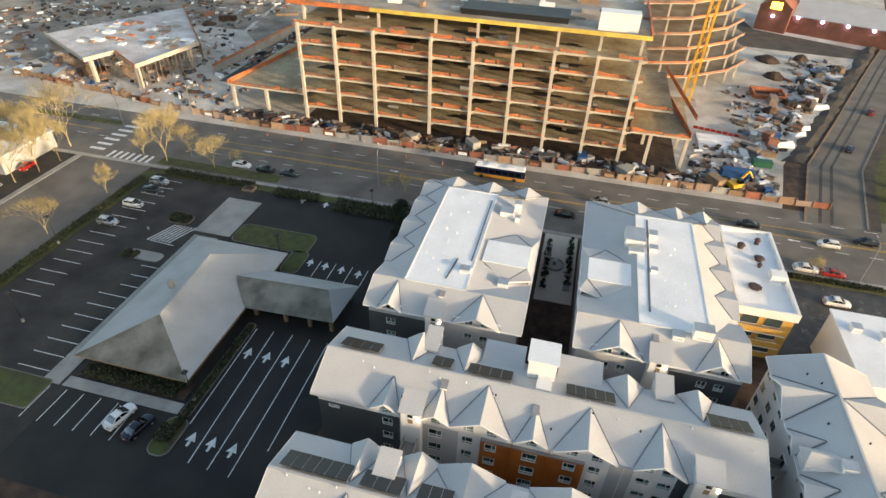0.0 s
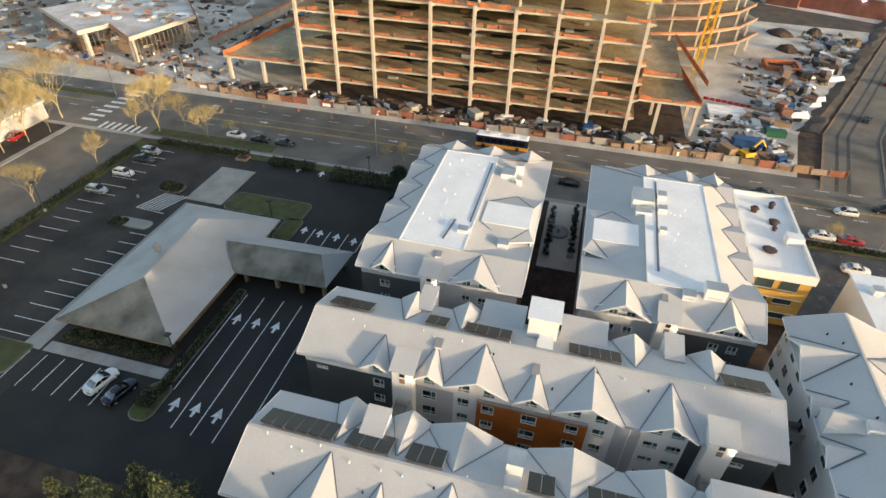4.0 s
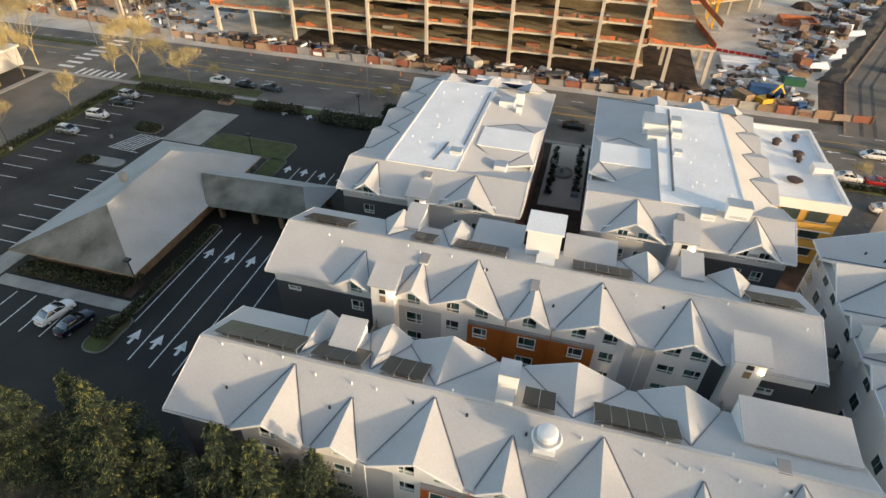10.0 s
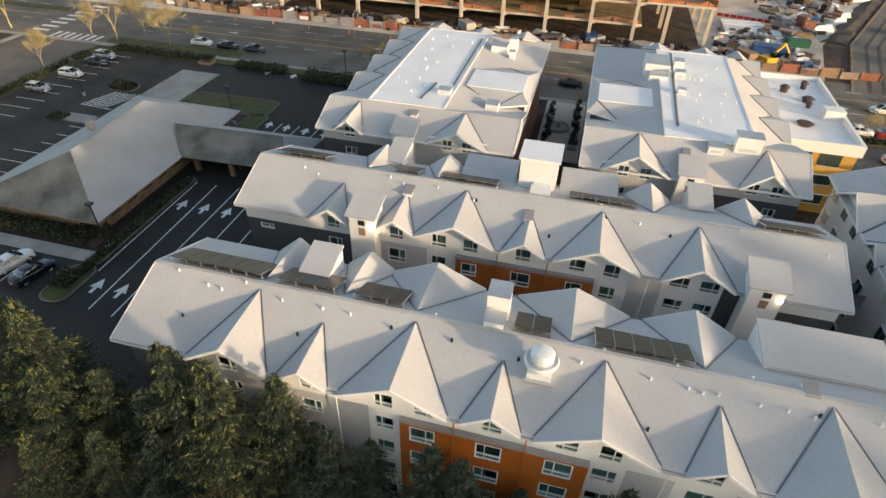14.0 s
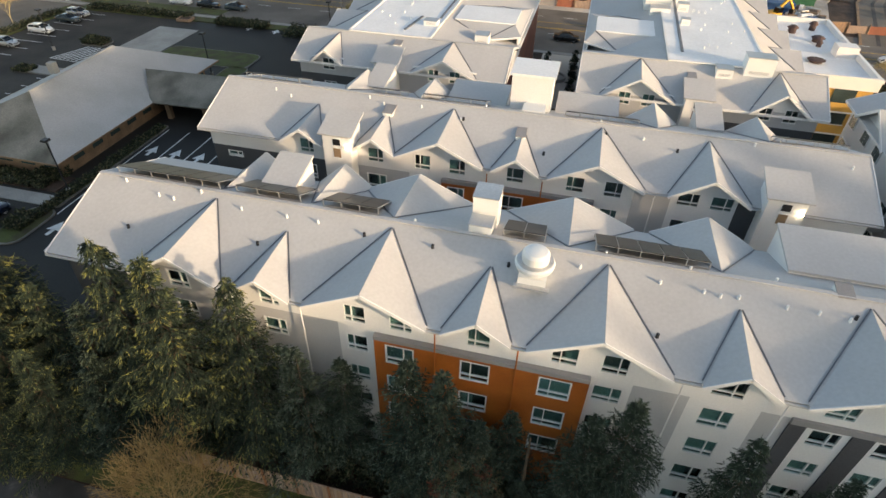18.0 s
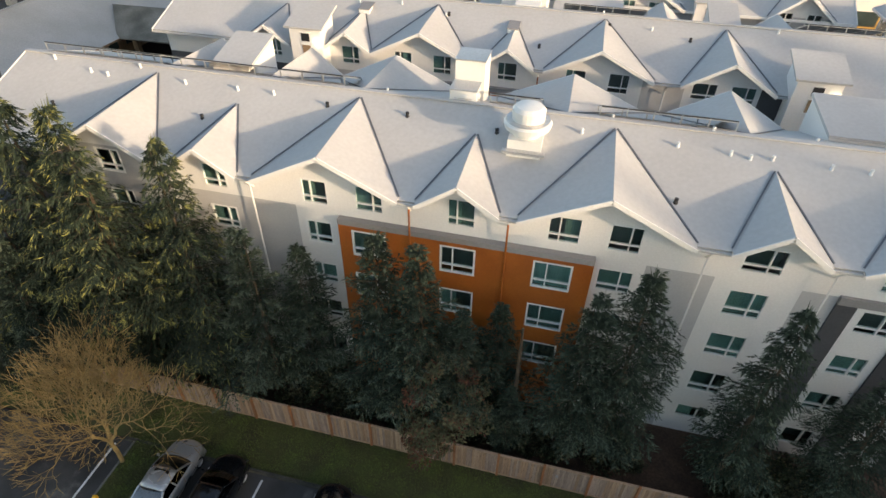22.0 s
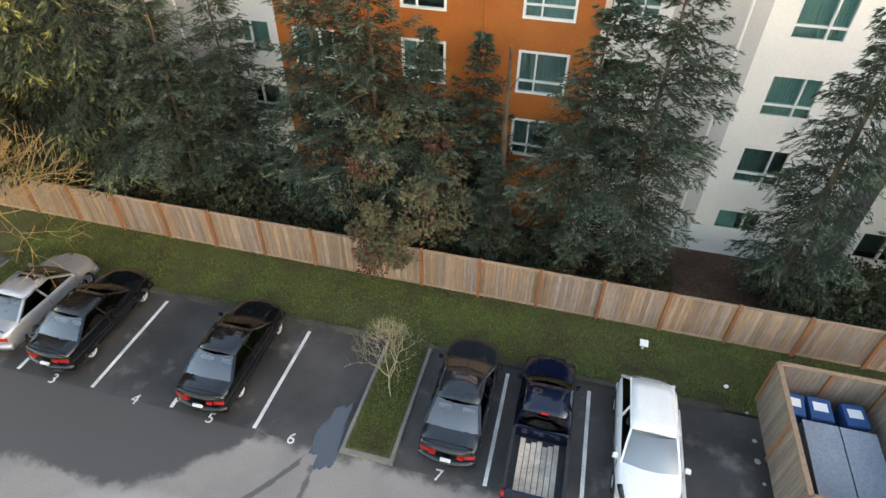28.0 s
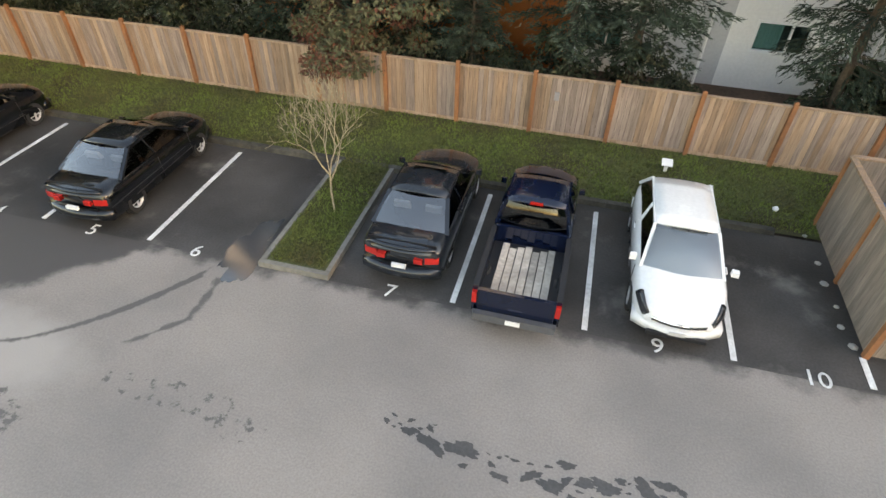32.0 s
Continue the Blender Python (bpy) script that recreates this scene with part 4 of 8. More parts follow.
# large mushroom fan
fan = thing("exhaust_fan", "large shiny white mushroom exhaust fan on the roof", "roof fan", at=(5.3, 24.55, za(24.55)))
Mesh().box(-.75, -.75, -.4, .75, .75, .55).ob("curb", VINYL, fan)
Mesh().box(-.95, -1.05, .0, .95, -.75, .12).ob("skirt", STEEL, fan)
f = Mesh().lathe(0, 0, [(.62, .55), (.62, .75), (1.02, .9), (1.08, 1.15), (.95, 1.25)], 24)
f.smooth = True
f.ob("bowl", VINYL, fan)
f = Mesh().lathe(0, 0, [(.72, 1.2), (.74, 1.75), (.6, 1.9), (.25, 1.96), (0, 1.97)], 24)
f.smooth = True
f.ob("hood", VINYL, fan)
Mesh().lathe(0, 0, [(.97, 1.24), (1.0, 1.27), (.97, 1.3), (.72, 1.3)], 24).ob("rim", STEEL, fan)
hvac(bld_a, 1.9, 29.0, za(29), 1.5, 1.6, 2.3)
hvac(bld_a, 1.9, 27.2, za(27.2), 1.3, 1.1, .75)
# shed roof over the east end, stair heads on the north side
def shed(parent, x0, x1, y0, y1, z0, z1, base):
    Mesh().hexa([(x0 + .1, y0 + .1, base), (x1 - .1, y0 + .1, base), (x1 - .1, y1 - .1, base), (x0 + .1, y1 - .1, base)], [(x0 + .1, y0 + .1, z0 - .1), (x1 - .1, y0 + .1, z0 - .1), (x1 - .1, y1 - .1, z1 - .1), (x0 + .1, y1 - .1, z1 - .1)]).ob("shed_wall", WHITE, parent)
    Mesh().slab([(x0, y0, z0), (x1, y0, z0), (x1, y1, z1), (x0, y1, z1)], .16).ob("shed_roof", SHINGLE, parent)


shed(bld_a, 18.9, 26.6, 28.7, 32.6, 14.75, 15.2, 13)
shed(bld_a, -12.9, -10.5, 28.3, 31.6, 14.9, 15.7, 12.5)
shed(bld_b, -5.2, .1, 47.3, 51.6, 13.35, 13.8, 11)
shed(bld_b, 4.4, 9.8, 48.0, 51.6, 13.35, 13.8, 11)
shed(bld_b, -13, -11, 47.4, 51.3, 13.9, 14.6, 11)
shed(bld_b, 16, 18.2, 47.6, 51.2, 13.7, 14.4, 11)
stair_tower(bld_b, -11.5, 37.4, .9, 14.2)
stair_tower(bld_b, 21.0, 37.4, .9, 14.1, 2.5)
lift = Mesh().box(.6, 46.6, 12, 4.0, 49.9, 16.8).ob("lift_tower", WHITE, bld_b, "cream lift tower above the roof")
Mesh().box(.4, 46.4, 16.8, 4.2, 50.1, 17.0).ob("cap", MEMBRANE, lift)
Mesh().box(2.0, 45.6, 12, 3.6, 46.6, 14.6).ob("duct_box", VINYL, lift)
Mesh().box(1.9, 44.3, 13.6, 3.7, 45.6, 14.9).ob("air_unit", VINYL, lift)
# court blocks
for b, sx in ((bld_c, -13.2), (bld_d, 16.9)):
    stair_tower(b, sx, 53.9, .9, 13.6)
roof_hatch(bld_c, -13.0, 58.0, 14.1)
roof_hatch(bld_d, 16.3, 57.2, 14.2, .7, 1.3)
hvac(bld_c, -7.4, 81.4, 13.8, 2.2, 2.0, 1.2)
hvac(bld_c, -5.8, 83.6, 13.5, 1.2, 1.2, 1.9)
hvac(bld_c, -5.4, 80.2, 13.5, .8, .8, 1.2)
hvac(bld_c, -5.0, 63.2, 13.4, 1.5, 1.5, .95)
hvac(bld_c, -10.9, 63.6, 14.65, 1.5, 1.2, .5)
hvac(bld_d, 13.7, 78.6, 14.9, 3.0, 3.8, 1.3)
hvac(bld_d, 13.9, 75.4, 14.7, 2.2, 1.5, .8)
hvac(bld_d, 16.6, 80.2, 15.1, 1.2, 1.5, .8)
hvac(bld_d, 16.5, 76.2, 15.1, 1.2, 1.1, .8)
hvac(bld_d, 16.4, 70.8, 15.1, .9, .9, .6)
hvac(bld_d, 22.1, 58.9, 14.7, 2.5, 1.6, 1.6)
hvac(bld_d, 19.1, 58.2, 14.4, 1.5, 1.3, .75)
Mesh().bar((15.9, 85.0, 15.13), (15.5, 61.5, 15.13), .28, .07).ob("roof_duct", FLASHING, bld_d, "dark cable tray across the roof")
Mesh().bar((-10.5, 84, 14.70), (-10.45, 66, 14.70), .22, .10).ob("roof_duct", FLASHING, bld_c)
Mesh().bar((-12.6, 66, 14.70), (-13.2, 61, 14.70), .25, .12).ob("roof_duct", FLASHING, bld_c)
for i in range(16):
    vent_pipe(bld_c, -18 + 7 * rnd.random(), 62 + 22 * rnd.random(), 14.65)
    vent_pipe(bld_d, 17.5 + 5 * rnd.random(), 61 + 22 * rnd.random(), 15.1)
# seams of the white roofs
for b, x0, x1, y0, y1, z in ((bld_c, -18.7, -10.1, 59.4, 86.1, 14.652), (bld_d, 14.3, 23.0, 59.1, 85.8, 15.102)):
    for i in range(1, 8):
        x = x0 + (x1 - x0) * i / 8
        Mesh().box(x - .025, y0, z, x + .025, y1, z + .004).ob("roof_seam", MEMBRANE, b)

# ochre block: windows, balconies, roof units
for z in (2.2, 5.0, 7.6):
    for x in (31.2, 34.6):
        Mesh().box(x, 72.22, z, x + 2.4, 72.3, z + 1.7).ob("window", mat("dark_pane", (.06, .09, .09), .1, bump=0) if z < 2.5 and x < 32 else bpy.data.materials["dark_pane"], o)
        Mesh().box(x - .1, 72.16, z - .12, x + 2.5, 72.28, z).ob("sill", VINYL, o)
    for y in (75, 80, 85, 90):
        Mesh().box(38.6, y, z, 38.68, y + 2.2, z + 1.6).ob("window", bpy.data.materials["dark_pane"], o)
for z in (4.4, 7.1):
    Mesh().box(30.3, 70.9, z - .2, 37.6, 72.3, z).ob("balcony", WHITE, o)
    Mesh().box(30.3, 70.9, z, 37.6, 70.95, z + 1.0).ob("balcony_rail", YELLOW, o)
BRICK_DARK = mat("dark_rust", (0.10, 0.06, 0.055), .8, var=.25)
for x, y, w, h in ((33, 89, 1.5, 1.2), (35.5, 86, 1.8, .9), (36, 91, 1.2, 1.4), (33.5, 78, 2.2, .5), (35.2, 84, .9, .9)):
    Mesh().lathe(x, y, [(w * .35, 10.1), (w * .35, 10.1 + h * .5), (w * .5, 10.1 + h * .55), (w * .3, 10.1 + h * .8), (0, 10.1 + h * .85)], 9).ob("roof_vent", BRICK_DARK, o, "dark weathered roof ventilator")
Mesh().box(36.2, 80.3, 10.1, 38.6, 82.2, 11.4).ob("stair_head", WHITE, o)

# east wing: dormers towards the lane, windows, stair bays
for yc, hf, xr in ((52.75, 3.5, 36.7), (46.2, 1.8, 34.3), (40.2, 1.8, 34.1), (33.9, 1.8, 34.1)):
    side_dormer(e, 30.9, xr, yc, hf, 12.8, 12.8 + .393 * (xr - 30.9), 1)
for yc in (52.3, 40.1):
    side_dormer(e, 43.0, 37.2, yc, 3.6, 12.8, 15.05, -1)
for z in (11.0, 8.4, 5.8, 3.2):
    for y in (33.9, 40.2, 46.2, 51.3, 54.2, 57.6):
        f = Mesh().box(31.4, y - .7, z, 31.5, y + .7, z + 1.35).ob("window", VINYL, e)
        for a, c in ((y - .62, y - .03), (y + .03, y + .62)):
            Mesh().box(31.38, a, z + .08, 31.4, c, z + 1.27).ob("pane", bpy.data.materials["dark_pane"], f)
for x, y in ((34.5, 56.2), (35.6, 54.6), (34.9, 48.6), (35.9, 44.2), (38.6, 46.8)):
    vent_pipe(e, x, y, 15.2 - .393 * abs(x - 36.95), .075, .13, BLACK)
Mesh().box(31.2, 42.4, 11, 34.6, 44.4, 14.3).ob("stair_tower", WHITE, e)
Mesh().hexa([(30.9, 42.1, 14.3), (34.8, 42.1, 14.3), (34.8, 44.7, 14.3), (30.9, 44.7, 14.3)], [(31.5, 43.3, 15.3), (34.8, 43.3, 15.0), (34.8, 43.5, 15.0), (31.5, 43.5, 15.3)]).ob("tower_roof", SHINGLE, e)
hvac(e, 35.3, 42.8, 14.4, 1.5, 1.2, .8)
# access bridges between the wings
for x0, x1, y0, y1, z, lab in ((27.0, 32.2, 44.6, 46.2, 8.4, "bridge"), (20.2, 22, 32, 38, 7.6, "bridge"), (-12.3, -10.6, 32, 38, 8.5, "bridge")):
    br = thing("access_bridge", "covered concrete access bridge between the wings", "bridge", "access bridges")
    Mesh().box(x0, y0, z - .3, x1, y1, z).ob("bridge_floor", CONCRETE, br)
    if x1 - x0 > y1 - y0:
        for yy in (y0, y1 - .08):
            Mesh().box(x0, yy, z, x1, yy + .08, z + 1.1).ob("railing", GREY_BAND, br)
    else:
        for xx in (x0, x1 - .08):
            Mesh().box(xx, y0, z, xx + .08, y1, z + 1.1).ob("railing", GREY_BAND, br)
# courtyard between the court blocks
yard = tagged(Mesh().box(-.5, 76, .86, 6.1, 96.9, .98).ob("pavement", CONC_COL), "paved courtyard between the blocks", "pavement", "", "structure")
ft = thing("fountain", "round stone courtyard fountain", "fountain", at=(2.2, 86.6, .98))
Mesh().lathe(0, 0, [(1.9, 0), (1.9, .45), (1.6, .45), (1.6, .2), (0, .2)], 20).ob("basin", CONCRETE, ft)
Mesh().lathe(0, 0, [(.3, .2), (.2, 1.0), (.6, 1.2), (0, 1.25)], 12).ob("column", CONCRETE, ft)
for y in (80, 84, 88.5, 92):
    for x in (.7, 4.9):
        Mesh().box(x - .6, y - .5, .98, x + .6, y + .5, 1.5).ob("planter_wall", GREY_BAND, yard)
# flat white roof further east
fe = thing("flat_building", "low building with a white flat roof and roof units", "building", at=(45, 62, .9))
Mesh().box(0, 0, 0, 22, 15, 8).ob("wall", WHITE, fe)
Mesh().box(-.3, -.3, 8, 22.3, 15.3, 8.3).ob("roof", MEMBRANE, fe)
for i in range(5):
    hvac(fe, 2 + 3.6 * i, 11 - i, 8.3, 1.3, 1.3, .9)
# office walls: windows and gutter
for i in range(9):
    y = 45 + 3 * i
    Mesh().box(-47.32, y, 1.9, -47.26, y + 1.6, 3.2).ob("window", bpy.data.materials["dark_pane"], of)
for i in range(5):
    x = -61.5 + 3 * i
    Mesh().box(x, 43.04, 1.9, x + 1.8, 43.1, 3.2).ob("window", bpy.data.materials["dark_pane"], of)
for a, c in (((X0, Y0), (X1, Y0)), ((X1, Y0), (X1, Y1)), ((X0, Y0), (X0, Y1))):
    Mesh().bar((*a, E0 - .1), (*c, E0 - .1), .14, .2).ob("gutter", BRICK_TAN, of)
Mesh().bar((*P[:2], P[2] + .02), (*Q[:2], Q[2] + .02), .3, .08).ob("ridge_cap", OLD_SHINGLE, of)
Mesh().box(-57.2, 55, 7.0, -56.4, 55.8, 8.3).ob("chimney", CONCRETE, of)

# ---- ground ----
def sheet(name, x0, x1, y0, y1, m, dz=0.0, label="", step=3.0, kind="structure", parent=None):
    """A piece of ground that follows gz()."""
    nx, ny = max(1, round((x1 - x0) / 40)), max(1, math.ceil((y1 - y0) / step))
    if y0 > 31 or y1 < 13.9:
        ny = 1
    M = Mesh()
    for i in range(nx + 1):
        for j in range(ny + 1):
            x, y = x0 + (x1 - x0) * i / nx, y0 + (y1 - y0) * j / ny
            M.v.append((x, y, gz(x, y) + dz))
    for i in range(nx):
        for j in range(ny):
            a = i * (ny + 1) + j
            M.f.append((a, a + ny + 1, a + ny + 2, a + 1))
            M.k.append(0)
    o = M.ob(name, m, parent, label)
    return tagged(o, "", "", "", kind)


def strip(parent, pts, w, m=LINE, name="painted_line", h=0.010, dz=0.004, base=None):
    M = Mesh()
    for (xa, ya), (xb, yb) in zip(pts, pts[1:]):
        d = Vector((xb - xa, yb - ya, 0)).normalized()
        n = Vector((-d.y, d.x, 0)) * w / 2
        p, q = Vector((xa, ya, (gz(xa, ya) if base is None else base) + dz)), Vector((xb, yb, (gz(xb, yb) if base is None else base) + dz))
        up = Vector((0, 0, h))
        M.hexa([p - n, q - n, q + n, p + n], [p - n + up, q - n + up, q + n + up, p + n + up])
    return M.ob(name, m, parent)


def flat(pts, z, m, name="arrow", parent=None, h=.012):
    return Mesh().hexa([(x, y, z) for x, y in pts], [(x, y, z + h) for x, y in pts]).ob(name, m, parent)


ground = Mesh()
ys = [-3000, -200, 13.9] + [13.9 + .4 * i for i in range(1, 8)] + [18 + 1.5 * i for i in range(10)] + [60, 200, 3000]
xs = [-3000, -300, 300, 3000]
for x in xs:
    for y in ys:
        ground.v.append((x, y, gz(x, y) - .06))
for i in range(len(xs) - 1):
    for j in range(len(ys) - 1):
        a = i * len(ys) + j
        ground.f.append((a, a + len(ys), a + len(ys) + 1, a + 1))
        ground.k.append(0)
tagged(ground.ob("ground", SOIL), "dark earth ground under trees and buildings", "ground", "", "structure")
lot = tagged(sheet("pavement", -60, 70, 9.32, 13.75, ASPHALT, -.004), "dark damp asphalt of the parking stalls", "pavement")
tagged(sheet("pavement", -60, 70, -60, 9.32, LANE, -.004), "grey worn asphalt lane with wet patches", "pavement")
tagged(sheet("lawn", -31, 40, 13.85, 16.9, GRASS_SOIL, .0, step=.4), "damp grass bank below the cedar fence", "lawn")
for x in (-13.4, -10.2, -7.85, -4.95, -2.02, .88, 8.1, 10.8, 13.6, 16.0):
    strip(lot, [(x, 9.4), (x, 13.45 if x < 15 else 10.15)], .115)

# ---- office car park ----
tagged(sheet("pavement", -90, -63.5, 24, 94.5, WORN, -.02, step=1.0), "worn patchy asphalt car park west of the office", "pavement")
wlot = tagged(sheet("pavement", -63.5, -25.5, 24, 94.5, FRESH, -.02, step=1.0), "dark asphalt car park round the office", "pavement")
GW = .9
for i in range(14):
    y = 52.75 + 3.07 * i
    strip(wlot, [(-88, y), (-82.2, y)], .14)
for i in range(7):
    y = 39.6 + 2.8 * i
    strip(wlot, [(-73.6, y), (-68.1, y)], .14)
for i in range(8):
    y = 59.2 + 2.8 * i
    if y < 66:
        strip(wlot, [(-71.5, y), (-68.1, y)], .14)
for i in range(6):
    x = -65.9 + 2.85 * i
    strip(wlot, [(x, 31.9), (x, 37.4)], .14)
for (xa, ya), (xb, yb) in (((-43.2, 56), (-42.9, 37)), ((-40.3, 56), (-39.7, 31.8)), ((-37.05, 56.2), (-36.8, 31.5)), ((-33.95, 56), (-33.7, 31.3)), ((-30.9, 56), (-30.7, 36))):
    strip(wlot, [(xa, ya), (xb, yb)], .14)
for x in (-40.5, -37.5, -34.2, -31.1):
    strip(wlot, [(x, 75.2), (x, 70.6)], .14)


def arrow(x, y, turn=0.0, s=1.0, z=GW):
    c, q = math.cos(radians(turn)), math.sin(radians(turn))
    pts = [(-.75, -.35), (-.22, -.25), (-.18, -1.15), (.18, -1.15), (.22, -.25), (.75, -.35), (0, 1.15)]
    flat([(x + s * (c * a - q * b), y + s * (q * a + c * b)) for a, b in pts], z - .012, LINE, "painted_arrow", wlot)


for x, y in ((-41.9, 50.8), (-38.75, 50.8), (-35.6, 50.8), (-41.35, 35), (-38.35, 35), (-35.2, 34.9)):
    arrow(x, y, 0)
for x, y in ((-42.3, 74.3), (-39.2, 74.1), (-35.9, 73.9), (-32.5, 73.6), (-53.05, 94), (-47.7, 93.7)):
    arrow(x, y, 5)
for i in range(7):
    x = -74.6 + i * .75
    strip(wlot, [(x - 1.0, 72.1), (x + 1.2, 77.9)], .26)
strip(wlot, [(-75.8, 72), (-69.5, 71.6)], .14)


def bed(x0, x1, y0, y1, m, name="lawn", label="grass verge with a kerb", r=.8, z=GW):
    n = 5
    pts = []
    for cx, cy, a0 in ((x1 - r, y0 + r, -90), (x1 - r, y1 - r, 0), (x0 + r, y1 - r, 90), (x0 + r, y0 + r, 180)):
        pts += [(cx + r * math.cos(radians(a0 + 90 * i / n)), cy + r * math.sin(radians(a0 + 90 * i / n))) for i in range(n + 1)]
    cx, cy = (x0 + x1) / 2, (y0 + y1) / 2
    inn = [(cx + (x - cx) * (1 - .32 / (x1 - x0)), cy + (y - cy) * (1 - .32 / (y1 - y0))) for x, y in pts]
    Mesh().hexa([(x, y, z - .05) for x, y in pts], [(x, y, z + .13) for x, y in pts]).ob("kerb_ring", KERB, wlot)
    tagged(Mesh().hexa([(x, y, z) for x, y in inn], [(x, y, z + .155) for x, y in inn]).ob(name, m), label, name, "", "structure")


bed(-60.5, -44.1, 76.2, 82.4, GRASS_SOIL, r=1.5)
bed(-47, -43.4, 70.2, 77, GRASS_SOIL, r=1.2)
bed(-46.2, -42.9, 31.5, 37.6, GRASS_SOIL, r=1.3)
bed(-45.2, -43.6, 37.8, 56.8, GRASS_SOIL, r=.5)
bed(-76, -71, 78.3, 81.6, SOIL, r=1.2, label="planted island with shrubs")
bed(-76.5, -69, 66, 68.8, CONCRETE, "pavement", "pale concrete island", r=1.2)
bed(-90, -66, 33, 38.4, GRASS_SOIL, r=.6)
for a in ((-68.8, -61, 77.2, 90.2), (-64.4, -45.5, 37.9, 39.7), (-67.9, -64.9, 37.9, 76), (-64.9, -62.8, 72.8, 76)):
    tagged(Mesh().box(a[0], a[2], GW - .1, a[1], a[3], GW + .05).ob("pavement", CONCRETE), "pale concrete walk beside the office", "pavement", "", "structure")
tagged(Mesh().box(-63.6, 40.2, GW - .1, -46, 43.1, GW + .12).ob("lawn", SOIL), "planting bed with brown shrubs", "planting bed", "", "structure")
# grass verges along the streets
for a, m in (((-93, -90, 46, 95), GRASS_SOIL), ((-90, -29, 94.6, 97), GRASS_SOIL), ((-93, -62, 98.8, 101.9), GRASS_SOIL), ((40, 70, 95, 97.2), GRASS_SOIL), ((38.9, 200, 62, 95), ASPHALT)):
    tagged(Mesh().box(a[0], a[2], GW - .1, a[1], a[3], GW + (.11 if m is not ASPHALT else .02)).ob("lawn" if m is not ASPHALT else "pavement", m), "winter grass verge beside the street" if m is not ASPHALT else "asphalt parking area beside the apartments", "lawn" if m is not ASPHALT else "pavement", "", "structure")

# ---- streets ----
road = tagged(Mesh().box(-400, 98.0, GW - .2, 400, 122, GW + .05).ob("road", ROAD), "wide grey asphalt street with lane markings", "road", "", "structure")
side = tagged(Mesh().box(-112, -60, GW - .2, -93.2, 98, GW + .045).ob("road", ROAD), "side street beside the office car park", "road", "", "structure")
tagged(Mesh().box(-400, 96.9, GW - .2, 400, 98.0, GW + .14).ob("pavement", CONCRETE), "concrete pavement along the street", "pavement", "", "structure")
RZ = GW + .05
tagged(Mesh().box(-175, 20, GW - .2, -113.5, 96.8, GW + .03).ob("pavement", WORN), "dark worn car park beyond the side street", "pavement", "", "structure")
tagged(Mesh().box(-113.5, 20, GW - .2, -112.01, 96.8, GW + .14).ob("pavement", CONCRETE), "concrete pavement along the side street", "pavement", "", "structure")
for i in range(46):
    x = -180 + 6.4 * i
    if not -116 < x < -92:
        strip(road, [(x, 107.2), (x + 2.6, 107.2)], .14, base=RZ)
        strip(road, [(x + 2, 117.2), (x + 4.6, 117.2)], .14, base=RZ)
for xa, xb in ((-92, 150), (-250, -118)):
    strip(road, [(xa, 110.1), (xb, 110.1)], .13, YLINE, base=RZ)
    strip(road, [(xa, 110.5), (xb, 110.5)], .13, YLINE, base=RZ)
    strip(road, [(xa, 113.6), (xb, 113.6)], .13, YLINE, base=RZ)
for i in range(8):
    y = 100.6 + i * 2.55
    flat([(-113.4, y), (-109.2, y), (-109.2, y + 1.0), (-113.4, y + 1.0)], RZ, LINE, "crossing_bar", road)
for i in range(7):
    x = -106.6 + i * 1.75
    flat([(x, 97.6), (x + .8, 97.6), (x + .8, 101.4), (x, 101.4)], RZ, LINE, "crossing_bar", road)
for x, y, a in ((-71, 112, 90), (49.5, 109.2, -90), (-38, 112, 90), (20, 112, 90)):
    c = [(x + .9 * q * (1 if a > 0 else -1) - 0, y + p) for p, q in ((-.5, .2), (-.15, .2), (-.15, -1.4), (.15, -1.4), (.15, .2), (.5, .2), (0, 1.3))]
    flat(c, RZ, LINE, "painted_arrow", road)
tagged(Mesh().box(-200, 113.6, GW, -115, 115.6, GW + .25).ob("lawn", GRASS_SOIL), "planted median strip", "lawn", "", "structure")

# ---- building site across the street ----
YARD_RIM = [(-400, 122.01), (50, 122.01), (55, 145), (72, 181), (88, 215), (101, 242), (130, 300), (160, 400), (-400, 400)]
site = tagged(Mesh().hexa([(x, y, .2) for x, y in YARD_RIM], [(x, y, .9) for x, y in YARD_RIM]).ob("ground", DIRT), "pale trampled dirt of a building site", "ground", "", "structure")
con = thing("concrete_frame", "unfinished concrete frame building with orange edge netting", "building frame")
COLX = [-70.0, -60.2, -50.0, -35.3, -24.8, -15.2, -5.6, 4.2, 13.4]
LV = [4.9, 9.3, 13.3, 17.6, 21.9, 26.4]
FLOOR_OLIVE = mat("dusty_floor", (0.42, 0.35, 0.22), 0.9, var=0.2, scale=0.45, fine=1.2, second=(0.24, 0.17, 0.10), tone=.45)
NEAR_BLACK = mat("near_black", (0.02, 0.018, 0.016), 0.9, var=0.2, scale=0.8)
SLAB_EDGE = mat("slab_edge", (0.56, 0.50, 0.40), 0.8, var=0.1, scale=0.8)


